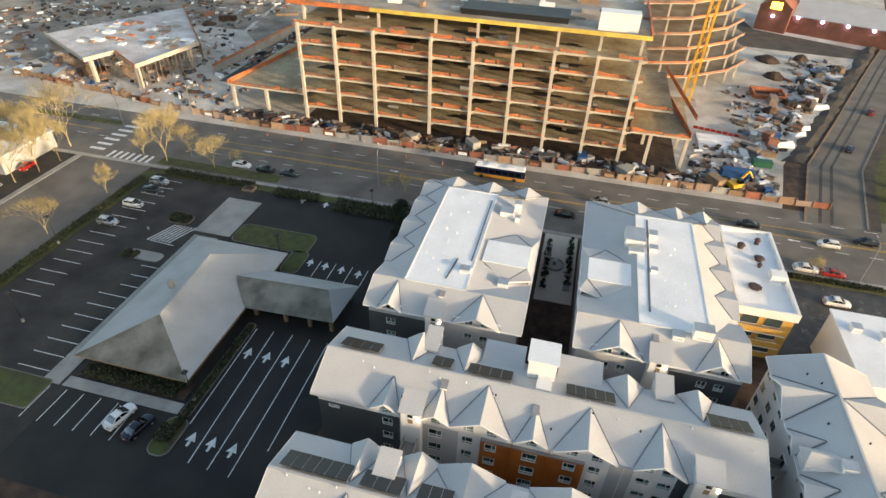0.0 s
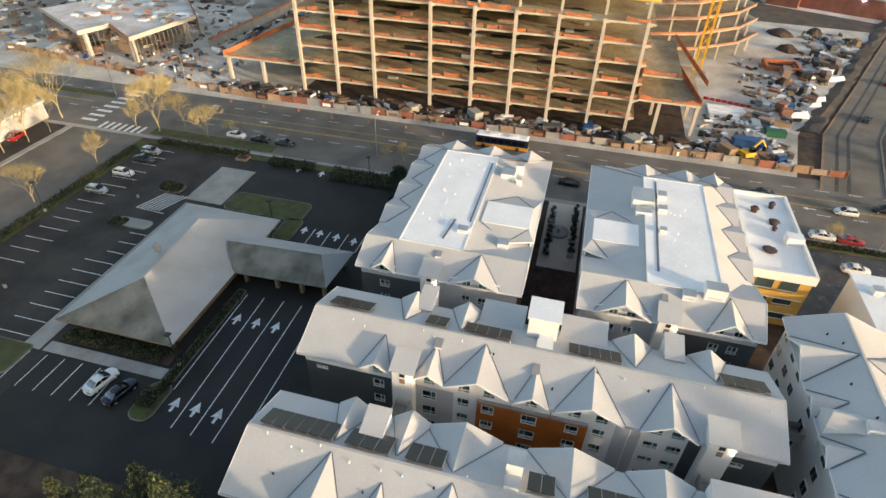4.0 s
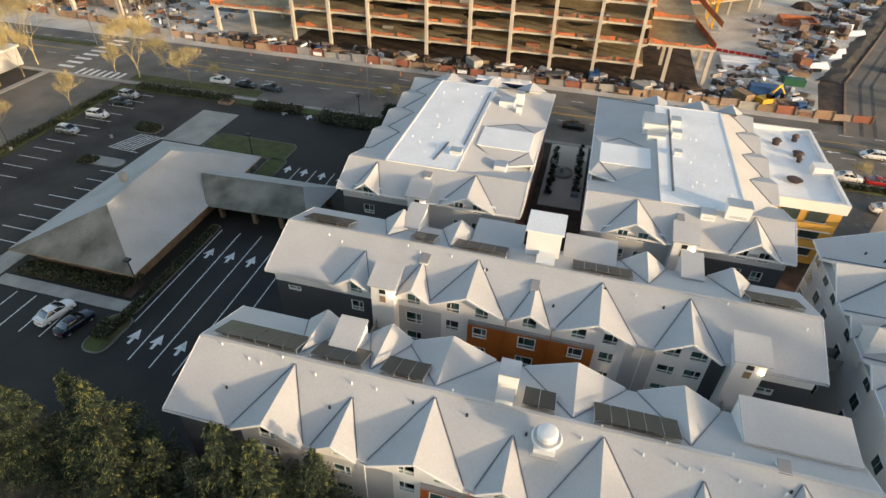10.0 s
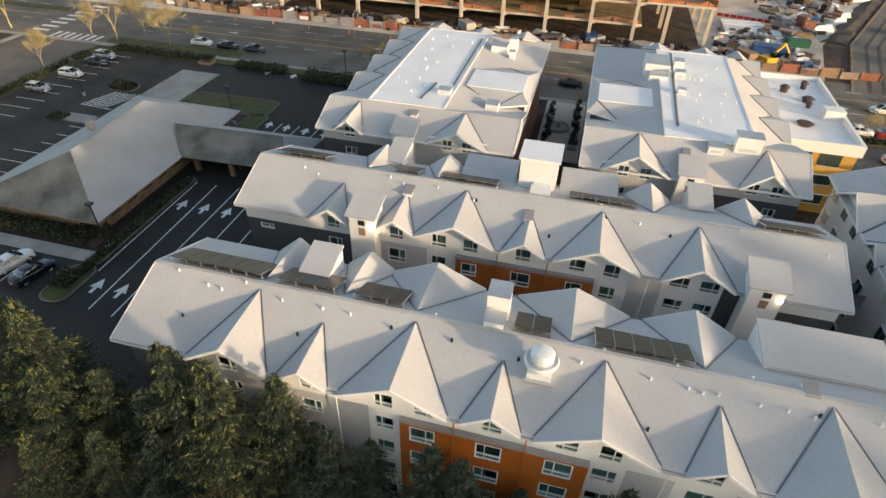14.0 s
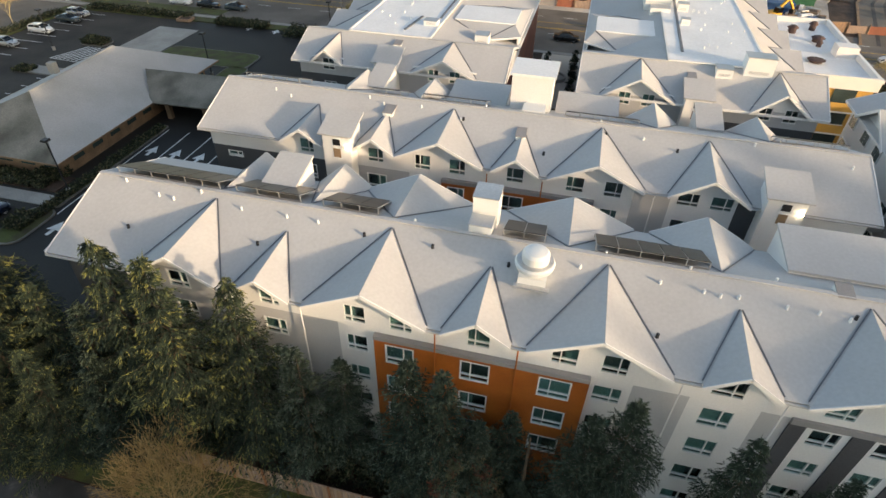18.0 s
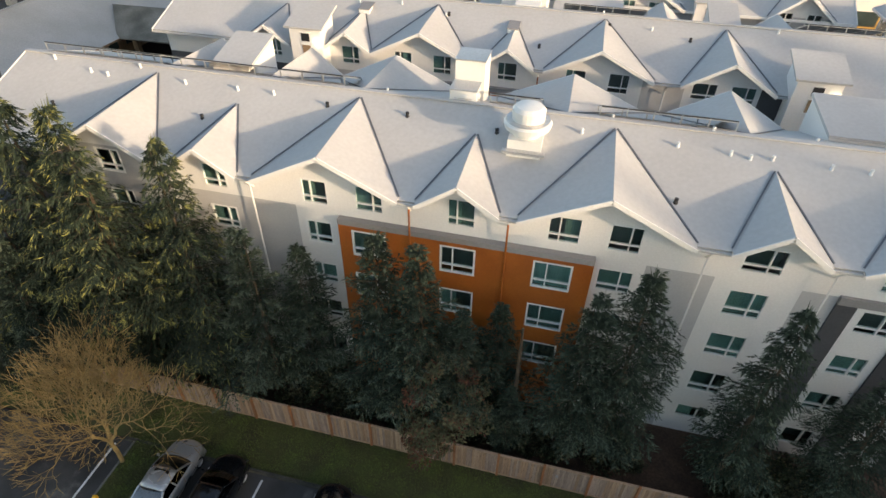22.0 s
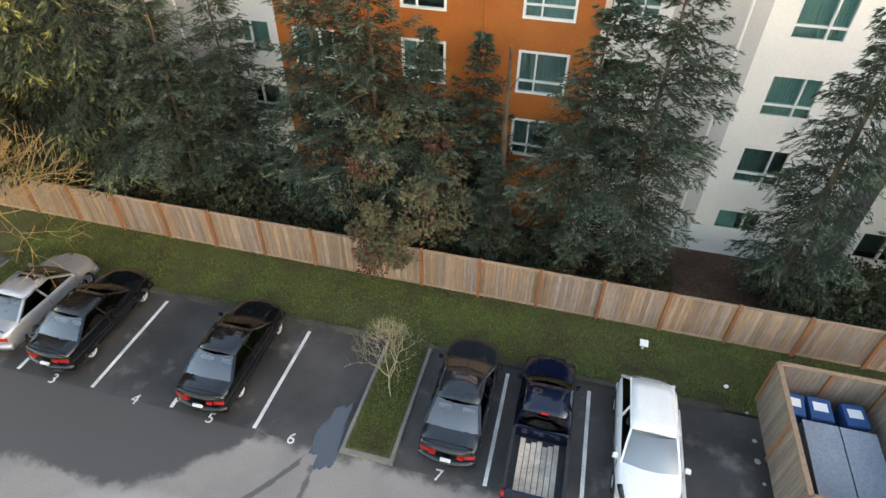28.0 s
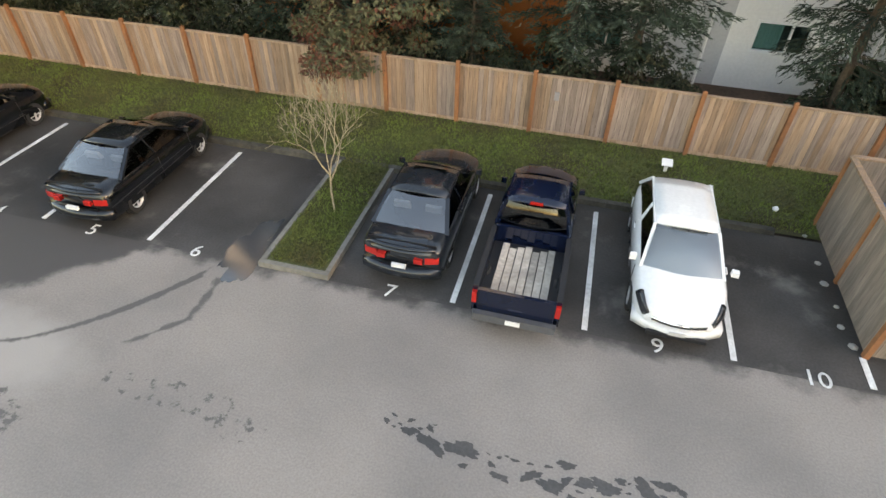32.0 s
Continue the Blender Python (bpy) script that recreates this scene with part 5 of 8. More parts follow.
def deck(x0, x1, y0, y1, z, net=True, m=None):
    s = Mesh().box(x0, y0, z - .26, x1, y1, z).ob("floor_slab", m or FLOOR_OLIVE, con)
    Mesh().box(x0, y0 - .10, z - .42, x1, y0, z + .04).ob("edge_beam", SLAB_EDGE, s)
    if net:
        a = x0 + .2
        while a < x1 - 1:
            w = min(rnd.uniform(2.0, 7.5), x1 - a - .2)
            if rnd.random() < .93:
                h0, h1 = rnd.uniform(.45, 1.15), rnd.uniform(.45, 1.15)
                hm = min(h0, h1) * rnd.uniform(.6, .95)
                yy = y0 + rnd.uniform(.25, .6)
                lo = [(a, z), (a + w / 2, z), (a + w, z)]
                hi = [(a, z + h0), (a + w / 2, z + hm), (a + w, z + h1)]
                ring = [(x, yy, q) for x, q in lo] + [(x, yy, q) for x, q in reversed(hi)]
                Mesh().hexa(ring, [(x, y + .05, q) for x, y, q in ring]).ob("netting", rnd.choice((RAIL_ORANGE, RAIL_ORANGE, RUST_NET)), s, "sagging orange safety netting")
            a += w + rnd.uniform(.05, .9)
    return s


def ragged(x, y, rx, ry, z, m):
    """A flat patch with a ragged edge, laid on a floor."""
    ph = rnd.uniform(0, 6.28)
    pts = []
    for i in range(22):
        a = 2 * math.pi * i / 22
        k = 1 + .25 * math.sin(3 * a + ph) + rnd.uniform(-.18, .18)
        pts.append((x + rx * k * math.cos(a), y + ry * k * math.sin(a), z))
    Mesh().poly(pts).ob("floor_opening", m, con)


for k, z in enumerate(LV):
    deck(-71.5, 15, 133.2, 168, z)
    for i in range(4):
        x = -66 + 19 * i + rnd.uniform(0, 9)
        ragged(x, rnd.uniform(138.5, 144), rnd.uniform(2.5, 5.5), rnd.uniform(.9, 2.0), z + .006 * (i + 1), NEAR_BLACK)
    for i in range(6):
        x, y = rnd.uniform(-68, 10), rnd.uniform(136, 146)
        w, d = rnd.uniform(1, 4), rnd.uniform(.6, 1.6)
        Mesh().box(x, y, z, x + w, y + d, z + rnd.uniform(.3, 1.1)).ob("crate", rnd.choice((DARK_SIDING, CEDAR, RUST_NET, GREY_BAND)), con)
    Mesh().box(-60, 149, z - .3, 10, 149.3, z + 4.1).ob("core_wall", FLOOR_OLIVE, con) if k < 5 else None
top = Mesh().box(-74, 136.5, 30.2, 15, 168, 30.6).ob("floor_slab", CONC_FLOOR, con)
Mesh().box(-52, 136.2, 30.1, 15.2, 136.6, 31.0).ob("form_edge", YELLOW_EDGE, top, "yellow formwork edge")
Mesh().box(-74.2, 136.2, 30.1, -52, 136.6, 31.2).ob("netting", RAIL_ORANGE, top)
Mesh().box(14.9, 136.6, 30.2, 15.2, 168, 31.8).ob("netting", RAIL_ORANGE, top)
for i in range(46):
    x, y = rnd.uniform(-70, 13), rnd.uniform(138, 166)
    Mesh().box(x, y, 30.6, x + rnd.uniform(.8, 6), y + rnd.uniform(.5, 2.5), 30.6 + rnd.uniform(.2, 1.3)).ob("crate", rnd.choice((MEMBRANE, DARK_SIDING, CEDAR, GREY_BAND, STEEL, BLACK, CONCRETE)), top)
Mesh().box(3, 139, 30.6, 12, 143, 34.6).ob("tarpaulin", MEMBRANE, top, "bright white tarpaulin cover")
Mesh().box(-30, 141, 30.6, -4, 150, 31.9).ob("roof_opening", BLACK, top)
for x in COLX:
    for y in (132.68, 149.8, 164):
        Mesh().box(x - .36, y - .36, .3, x + .36, y + .36, 26.8).ob("column", CONC_COL, con)
    Mesh().box(x - .3, 137, 26.4, x + .3, 137.6, 30.2).ob("column", CONC_COL, con)
    for z in LV:
        Mesh().box(x - .36, 132.9, z - .62, x + .95, 133.09, z - .30).ob("column_head", CONC_COL, con)
# low podium at both ends
deck(-94, -71.5, 134, 172, 7.6)
deck(15, 29, 133.2, 160, 9.6)
deck(15, 24, 137, 165, 14.2)
for x in (-93, -82.8):
    for y in (134.6, 150, 166):
        Mesh().box(x - .4, y - .4, .3, x + .4, y + .4, 7.5).ob("column", CONC_COL, con)
for x in (20, 28.4):
    for y in (134, 146, 158):
        Mesh().box(x - .38, y - .38, .3, x + .38, y + .38, 9.5).ob("column", CONC_COL, con)
for (a, b) in (((28.9, 133.4), (24, 168)), ((15.1, 137), (15.1, 168)), ((-94, 134), (-88, 172))):
    for z in (9.6, 14.2) if a[0] > 0 else (7.6,):
        Mesh().bar((*a, z + .6), (*b, z + .6), .12, 1.2).ob("netting", RAIL_ORANGE, con)
# curved wing behind
wing = thing("concrete_frame", "open concrete frame wing with orange slab edges", "building frame")
for k, z in enumerate((5.4, 9.8, 14.2, 18.6, 23, 27.4)):
    r0 = 40 - 1.6 * k
    pts = [(15.5, 184), (15.5 + r0 * .45, 190), (15.5 + r0 * .8, 201), (15.5 + r0, 214), (15.5 + r0 * .9, 226), (15.5, 226)]
    Mesh().hexa([(x, y, z - .35) for x, y in pts], [(x, y, z) for x, y in pts]).ob("floor_slab", CONC_FLOOR, wing)
    for p, q in zip(pts, pts[1:4]):
        Mesh().bar((*p, z + .3), (*q, z + .3), .1, .6).ob("netting", rnd.choice((RAIL_ORANGE, RUST_NET)), wing)
        for u in (.05, .55):
            x, y = p[0] + (q[0] - p[0]) * u, p[1] + (q[1] - p[1]) * u + .8
            Mesh().box(x - .3, y - .3, z - 4.4, x + .3, y + .3, z - .3).ob("column", CONC_COL, wing)
# tower crane
cr = thing("tower_crane", "yellow lattice tower crane", "crane", at=(34, 180.5, .6))
for sx in (-1, 1):
    for sy in (-1, 1):
        Mesh().bar((sx, sy, 0), (sx, sy, 78), .28).ob("mast_leg", CRANE_Y, cr)
for i in range(26):
    z = i * 3
    for p, q in (((-1, -1, z), (1, -1, z + 3)), ((1, 1, z), (-1, 1, z + 3)), ((-1, 1, z), (-1, -1, z + 3)), ((1, -1, z), (1, 1, z + 3))):
        Mesh().bar(p, q, .16).ob("brace", CRANE_Y, cr)
Mesh().box(-3, -3, -.2, 3, 3, .6).ob("foundation", CONCRETE, cr)
# slab building to the west, pit wall and far deck
PALE_DECK = mat("pale_deck", (0.62, 0.60, 0.60), .8, var=.2, scale=.5, fine=1.5, second=(.42, .38, .36))
wb = thing("concrete_frame", "low unfinished slab building with forest of props", "building frame")
for pts in ([(-142.6, 136), (-139.8, 145.5), (-125.2, 136), (-122, 161), (-158.4, 184), (-172, 152.5)],):
    pts = [(-172, 152.5), (-142.6, 136), (-139, 145), (-125.2, 136), (-120.5, 161), (-150, 196)]
    Mesh().hexa([(x, y, 7.4) for x, y in pts], [(x, y, 8) for x, y in pts]).ob("floor_slab", PALE_DECK, wb)
    for p, q in zip(pts, pts[1:]):
        Mesh().bar((*p, 8.2), (*q, 8.2), .2, .9).ob("edge_form", rnd.choice((RAIL_ORANGE, CONC_COL)), wb)
        d = math.hypot(q[0] - p[0], q[1] - p[1])
        for j in range(int(d / 1.6)):
            u = j * 1.6 / d
            Mesh().bar((p[0] + (q[0] - p[0]) * u, p[1] + (q[1] - p[1]) * u + .8, .6), (p[0] + (q[0] - p[0]) * u, p[1] + (q[1] - p[1]) * u + .8, 7.4), .14).ob("prop", CEDAR, wb)
    for x, y in ((-141.8, 137.5), (-126, 137.5), (-122.5, 158)):
        Mesh().box(x - .5, y - .5, .5, x + .5, y + .5, 7.4).ob("column", CONC_COL, wb)
for i in range(70):
    u, v = rnd.random(), rnd.random()
    x, y = -160 + 36 * u, 148 + 30 * v
    if y < 146 + (x + 160) * .2 or y > 190 - (x + 160) * .8:
        y = 160
    Mesh().box(x, y, 8, x + rnd.uniform(.5, 4), y + rnd.uniform(.5, 3), 8 + rnd.uniform(.1, .8)).ob("crate", rnd.choice((MEMBRANE, RAIL_ORANGE, STEEL, CEDAR, CONCRETE)), wb)
pw = thing("retaining_wall", "long grey concrete retaining wall of the pit", "wall")
Mesh().bar((-112.4, 154, 1.6), (-108, 215, 1.6), .6, 4).ob("wall", CONCRETE, pw)
Mesh().bar((-112.4, 154, 3.9), (-108, 215, 3.9), .2, .7).ob("netting", RAIL_ORANGE, pw)
tagged(Mesh().box(-108, 150, .62, -95, 215, .93).ob("ground", BLACK), "dark pit floor", "ground", "", "structure")

# hoarding along the street: each panel is a thing of the fence
hoard = thing("hoarding", "site hoarding with painted and weathered panels", "fence")
HM = [CONCRETE, BRICK_TAN, BRICK_TAN, CEDAR, CEDAR_PALE, BRICK_RED, CEDAR_GREY, GREY_BAND, SOIL, SOIL]
for i in range(64):
    x = -170 + 3.6 * i
    y = 124.6 + .25 * math.sin(i * .7) - (.0 if x > -90 else (-90 - x) * .13 * -1)
    hh = 2.25 + .5 * rnd.random()
    p = Mesh().hexa([(x, y, .5), (x + 3.4, y + .1 * rnd.random(), .5), (x + 3.4, y + .22, .5), (x, y + .12, .5)], [(x, y - .1, hh), (x + 3.4, y + .1, hh + .1), (x + 3.4, y + .2, hh + .1), (x, y + .04, hh)]).ob("panel", rnd.choice(HM), hoard)
    if i % 5 == 0:
        Mesh().box(x + .6, y - .2, 1.2, x + 2.8, y - .16, 2.0).ob("banner", rnd.choice((MEMBRANE, RUST_NET, CEDAR_PALE)), p)
    Mesh().box(x + 3.42, y - .1, .5, x + 3.56, y + .2, 2.8).ob("post", CEDAR, hoard)
tagged(Mesh().box(-95, 125.2, .55, 48, 132.2, .93).ob("ground", SOIL), "dark muddy strip behind the hoarding", "ground", "", "structure")
# clutter of the yard, each heap or unit a thing
YARD = [CONCRETE, BLACK, CEDAR_GREY, STEEL, MEMBRANE, BRICK_TAN, DARK_SIDING, SOIL, GREY_BAND, RUST_NET, BIN_BLUE]
KINDS = (("timber_crate", "crate of timber and panels on the site", CEDAR), ("container", "weathered steel site container on the dirt", DARK_SIDING), ("pipe_stack", "bundle of pipes on the ground", STEEL), ("rubble_mound", "heap of rubble and scrap", BRICK_TAN), ("pallet", "loaded pallet under a cover", MEMBRANE))


def mound(x, y, z, r, h, rough=.12):
    """A heap with an uneven skirt, one closed skin."""
    M, n = Mesh(), 11
    for a, b in ((1, 0), (.82, .42), (.5, .78), (.2, .96)):
        for j in range(n):
            k = r * a * (1 + rnd.uniform(-rough, rough) * 1.5)
            t = 2 * math.pi * (j + rnd.uniform(-.2, .2)) / n
            M.v.append((x + k * math.cos(t), y + k * math.sin(t), z + h * b * (1 + rnd.uniform(-rough, rough))))
    M.v.append((x, y, z + h))
    for i in range(3):
        for j in range(n):
            q = (j + 1) % n
            M.f.append((i * n + j, i * n + q, (i + 1) * n + q, (i + 1) * n + j))
    for j in range(n):
        M.f.append((3 * n + j, 3 * n + (j + 1) % n, 4 * n))
    M.k = [0] * len(M.f)
    return M


def clutter(x, y, z=.6, big=1.0):
    kind, lab, m = rnd.choice(KINDS)
    M = Mesh()
    a = rnd.uniform(0, 3.1)
    c, s = math.cos(a), math.sin(a)
    if kind == "rubble_mound":
        M = mound(x, y, z - .1, 1.9 * big, 1.1 * big, .2)
        m = rnd.choice((BRICK_TAN, SOIL, CEDAR, BLACK))
    elif kind == "pipe_stack":
        ps = thing(kind, lab, "pipe stack", "site clutter", at=(x, y, z), turn=math.degrees(a))
        for i in range(5):
            Mesh().tube((-2.5, (i - 2) * .35, .18), (2.5, (i - 2) * .35, .18), .17, .17, 6).ob("pipe", m, ps)
        return
    else:
        L, W, H = (rnd.uniform(3, 6.5), rnd.uniform(1.2, 2.6), rnd.uniform(.5, 2.4)) if kind == "container" else (rnd.uniform(1.2, 4.5), rnd.uniform(.8, 2), rnd.uniform(.3, 1.2))
        q = [(x + c * u * L * big / 2 - s * v * W / 2, y + s * u * L * big / 2 + c * v * W / 2) for u, v in ((-1, -1), (1, -1), (1, 1), (-1, 1))]
        M.hexa([(p[0], p[1], z - .02) for p in q], [(x + (p[0] - x) * .97, y + (p[1] - y) * .97, z + H) for p in q])
        m = rnd.choice(YARD)
    tagged(M.ob(kind, m), lab, kind.replace("_", " "), "site clutter")


for i in range(95):
    v = rnd.random()
    clutter(52 + 40 * v - rnd.random() ** 1.6 * 12, 146 + 84 * v, .9, .8)
for i in range(22):
    clutter(rnd.uniform(36, 50), rnd.uniform(127, 146), .9, .7)
for x, y, w in ((74.5, 188.5, 3.2), (57.8, 157, 2.8), (66, 170, 1.5), (63.5, 165, 1.8)):
    tagged(Mesh().hexa([(x - w, y - w * .6, .88), (x + w * .8, y - w * .4, .88), (x + w, y + w * .6, .88), (x - w * .7, y + w * .5, .88)], [(x - w * .6, y - w * .3, 2.0), (x + w * .5, y - w * .2, 1.7), (x + w * .6, y + w * .3, 2.2), (x - w * .5, y + w * .3, 1.8)]).ob("sheet_cover", MEMBRANE), "heap covered with bright white sheeting", "covered heap", "sheeted heaps")
for x, y, r in ((67.5, 233, 4.5), (66, 214, 3.6), (80, 238, 3.0), (58, 180, 2.2)):
    M = mound(x, y, .8, r, 2.0)
    tagged(M.ob("earth_mound", SOIL), "dark mound of dug earth in the yard", "earth mound", "earth mounds")
for i in range(60):
    clutter(rnd.uniform(-90, 30), rnd.uniform(126.5, 132.5), .7, .7)
for i in range(75):
    clutter(rnd.uniform(-106, -76), rnd.uniform(176, 260), .6)
for i in range(30):
    clutter(rnd.uniform(-185, -140), rnd.uniform(136, 150), .6)
for i in range(40):
    clutter(rnd.uniform(-190, -120), rnd.uniform(200, 290), .6, 1.6)
for i in range(40):
    clutter(rnd.uniform(-75, 30), rnd.uniform(218, 300), .6, 1.6)
# churned dark earth, spoil and haul roads of the western site
CHURN = mat("churned_earth", (0.34, 0.30, 0.25), 0.95, var=0.25, scale=0.25, fine=1.6, bump=0.5, second=(0.13, 0.105, 0.085), tone=.5)
for rim in ([(-126, 198), (-100, 170), (-76, 174), (-74, 330), (-150, 330)], [(-400, 126), (-176, 126), (-174, 156), (-152, 200), (-128, 200), (-152, 335), (-400, 335)]):
    tagged(Mesh().hexa([(x, y, .85) for x, y in rim], [(x, y, .915) for x, y in rim]).ob("ground", CHURN), "churned brown earth and spoil of the building site", "ground", "", "structure")
# white bundled sheets, red barriers, blue container, pit
ws = thing("sheet_stack", "bright stacks of white sheeting on the site", "building material", at=(39.8, 153, .6))
for i in range(6):
    Mesh().box(-5, -4.2 + i * 1.4, 0, 5.5 - .3 * i, -3.0 + i * 1.4, .8 + .1 * (i % 2)).ob("sheet", MEMBRANE, ws)
for i in range(8):
    x = 34.5 + i * 1.5
    tagged(Mesh().hexa([(x, 161.2 - .35 * i, .6), (x + 1.3, 160.9 - .35 * i, .6), (x + 1.3, 161.4 - .35 * i, .6), (x, 161.7 - .35 * i, .6)], [(x, 161.35 - .35 * i, 1.6), (x + 1.3, 161.05 - .35 * i, 1.6), (x + 1.3, 161.2 - .35 * i, 1.6), (x, 161.5 - .35 * i, 1.6)]).ob("road_barrier", P_RED), "red plastic road barrier", "barrier", "red barriers")
for i in range(9):
    x = 40.5 + i * 1.15
    tagged(Mesh().box(x, 145.5 - .2 * i, .6, x + .9, 148 - .2 * i, 1.7).ob("steel_rack", STEEL), "upright rack of grey steel bars", "building material", "steel bundles")
tagged(Mesh().box(38.3, 133, .6, 45.6, 135.6, 3).ob("container", BIN_BLUE), "blue steel site container on the dirt", "container")
tagged(Mesh().box(47, 141.5, .6, 51.5, 143.6, 2.4).ob("container", mat("green_skip", (.03, .16, .08), .6)), "green steel skip on the site", "skip")
pit = thing("formed_pit", "square pit lined with orange forms", "pit", at=(60.5, 195, .9))
for a in ((-5, -4, 5, -3.4), (-5, 3.4, 5, 4), (-5, -3.4, -4.4, 3.4), (4.4, -3.4, 5, 3.4)):
    Mesh().box(a[0], a[1], 0, a[2], a[3], 1.4).ob("form", RAIL_ORANGE, pit)
Mesh().box(-4.4, -3.4, .02, 4.4, 3.4, .06).ob("pit_floor", BLACK, pit)
ex = thing("excavator", "yellow excavator with a raised arm", "excavator", at=(40.6, 128.6, .6), turn=35)
for s in (-1, 1):
    Mesh().box(-1.9, s * 1.0 - .3, 0, 1.9, s * 1.0 + .3, .8).ob("track", BLACK, ex)
Mesh().box(-1.6, -1.2, .85, 1.2, 1.2, 1.9).ob("house", CRANE_Y, ex)
Mesh().box(.0, -1.2, 1.9, 1.2, -.1, 2.8).ob("cab", CAR_GLASS, ex)
Mesh().bar((1.0, .3, 1.7), (3.6, .3, 4.0), .4).bar((3.6, .3, 4.0), (5.6, .3, 1.8), .3).ob("arm", CRANE_Y, ex)
Mesh().box(5.2, -.2, 1.0, 6.0, .8, 1.8).ob("bucket", BLACK, ex)
# street on the east side, berm and verge
east_road = thing("street_bend", "curving street east of the building site", "road", "", "structure")
cl = [(60, 118), (67.5, 147), (83, 180), (99, 215), (111.5, 242), (126, 272), (150, 325)]
EARTH = mat("dark_earth", (0.085, 0.07, 0.055), 0.95, var=0.3, scale=0.6, fine=3, bump=0.6, second=(0.04, 0.034, 0.03))
BEND = mat("worn_street", (0.20, 0.18, 0.155), 0.9, var=0.15, scale=0.4, fine=4, second=(0.13, 0.118, 0.10), spec=.25)


def along(off0, off1, z, m, nm, low=.3):
    M = Mesh()
    for (xa, ya), (xb, yb) in zip(cl, cl[1:]):
        M.hexa([(xa + off0, ya, low), (xa + off1, ya, low), (xb + off1, yb, low), (xb + off0, yb, low)], [(xa + off0, ya, z), (xa + off1, ya, z), (xb + off1, yb, z), (xb + off0, yb, z)])
    return M.ob(nm, m, east_road)


along(-6, 6, .97, BEND, "asphalt")
# the west kerb is tan: the orange light on it sits in the colour
along(-6.5, -6.02, 1.1, BRICK_TAN, "kerb")
along(6.02, 6.5, 1.1, KERB, "kerb")
along(6.52, 9, .98, EARTH, "verge")
along(-3.6, -2.9, .985, LANE_WEAR := mat("tyre_wear", (0.075, 0.07, 0.065), 0.8, var=0.2, scale=1.0), "tyre_track", .9)
along(-1.2, -.5, .985, LANE_WEAR, "tyre_track", .9)
M = Mesh()
bank = []
for (xa, ya), (xb, yb) in zip(cl[1:], cl[2:]):
    for i in range(9):
        u = i / 9
        x, y = xa + (xb - xa) * u, ya + (yb - ya) * u
        j = lambda a: rnd.uniform(-a, a)
        bank.append([(x - 13 + j(.9), y + j(.5), .6), (x - 11.6 + j(.7), y + j(.6), 1.15 + j(.35)), (x - 9.6 + j(.7), y + j(.6), 1.35 + j(.4)), (x - 7.9 + j(.4), y + j(.6), 1.1 + j(.3)), (x - 6.52, y, .6)])
for p, q in zip(bank, bank[1:]):
    for k in range(4):
        M.poly([p[k], p[k + 1], q[k + 1], q[k]])
M.smooth = True
M.ob("earth_bank", EARTH, east_road)
LAWN_RIM = [(68, 122.1), (76, 147), (92, 180), (108, 215), (121, 242), (135, 270), (400, 270), (400, 122.1)]
tagged(Mesh().hexa([(x, y, .2) for x, y in LAWN_RIM], [(x, y, .9) for x, y in LAWN_RIM]).ob("lawn", GRASS_SOIL), "green park lawn across the street", "lawn", "", "structure")
FAR_RIM = [(30, 250), (104, 246), (112, 258), (70, 276), (66, 300), (30, 300)]
tagged(Mesh().hexa([(x, y, .5) for x, y in FAR_RIM], [(x, y, .94) for x, y in FAR_RIM]).ob("ground", EARTH), "dark wet earth before the brick building", "ground", "", "structure")
# dark ground stands in for the deep shade below the lowest slab
tagged(Mesh().box(-71, 132.3, .5, 28, 167, .935).ob("ground", SOIL), "dark ground under the slabs, shade put into its colour", "ground", "", "structure")
# far buildings
fb = thing("brick_building", "dark red brick building with a lit yellow window", "building", at=(94.6, 272, .6), turn=-21.5)
Mesh().box(-24, 0, 0, 30, 22, 7.5).ob("wall", BRICK_RED, fb)
Mesh().slab([(-12.4, -.8, 7.5), (31, -.8, 7.5), (31, 13, 12), (-12.4, 13, 12)], .4).ob("roof", SHINGLE, fb)
Mesh().hexa([(-25, -4, 0), (-12.6, -4, 0), (-12.6, 14, 0), (-25, 14, 0)], [(-25, -4, 10), (-12.6, -4, 10), (-12.6, 14, 10), (-25, 14, 10)]).ob("gable", BRICK_RED, fb)
Mesh().hexa([(-25.3, -4.2, 10), (-12.3, -4.2, 10), (-18.8, -4.2, 14.5)], [(-25.3, 14, 10), (-12.3, 14, 10), (-18.8, 14, 14.5)]).ob("gable_roof", BRICK_RED, fb)
Mesh().box(-20.9, -4.3, 9.2, -16.7, -4.21, 12).ob("lit_window", glow("lit_window", (1, .62, .05), 4), fb, "brightly lit yellow window")
for i in range(5):
    Mesh().lathe(-19 + 9.2 * i, -.6 if i else -4.6, [(0, 6), (.6, 6.3), (.6, 6.9), (0, 7.2)], 8).ob("lamp", glow("blue_lamp", (.55, .6, 1), 9), fb, "bluish lit wall lamp")
wo = thing("white_building", "low white-roofed building beyond the side street", "building", at=(-136, 84, .9))
Mesh().box(0, 0, 0, 15, 15, 4).ob("wall", MID_GREY, wo)
Mesh().box(-.4, -.4, 4, 15.4, 15.4, 4.4).ob("roof", MEMBRANE, wo)
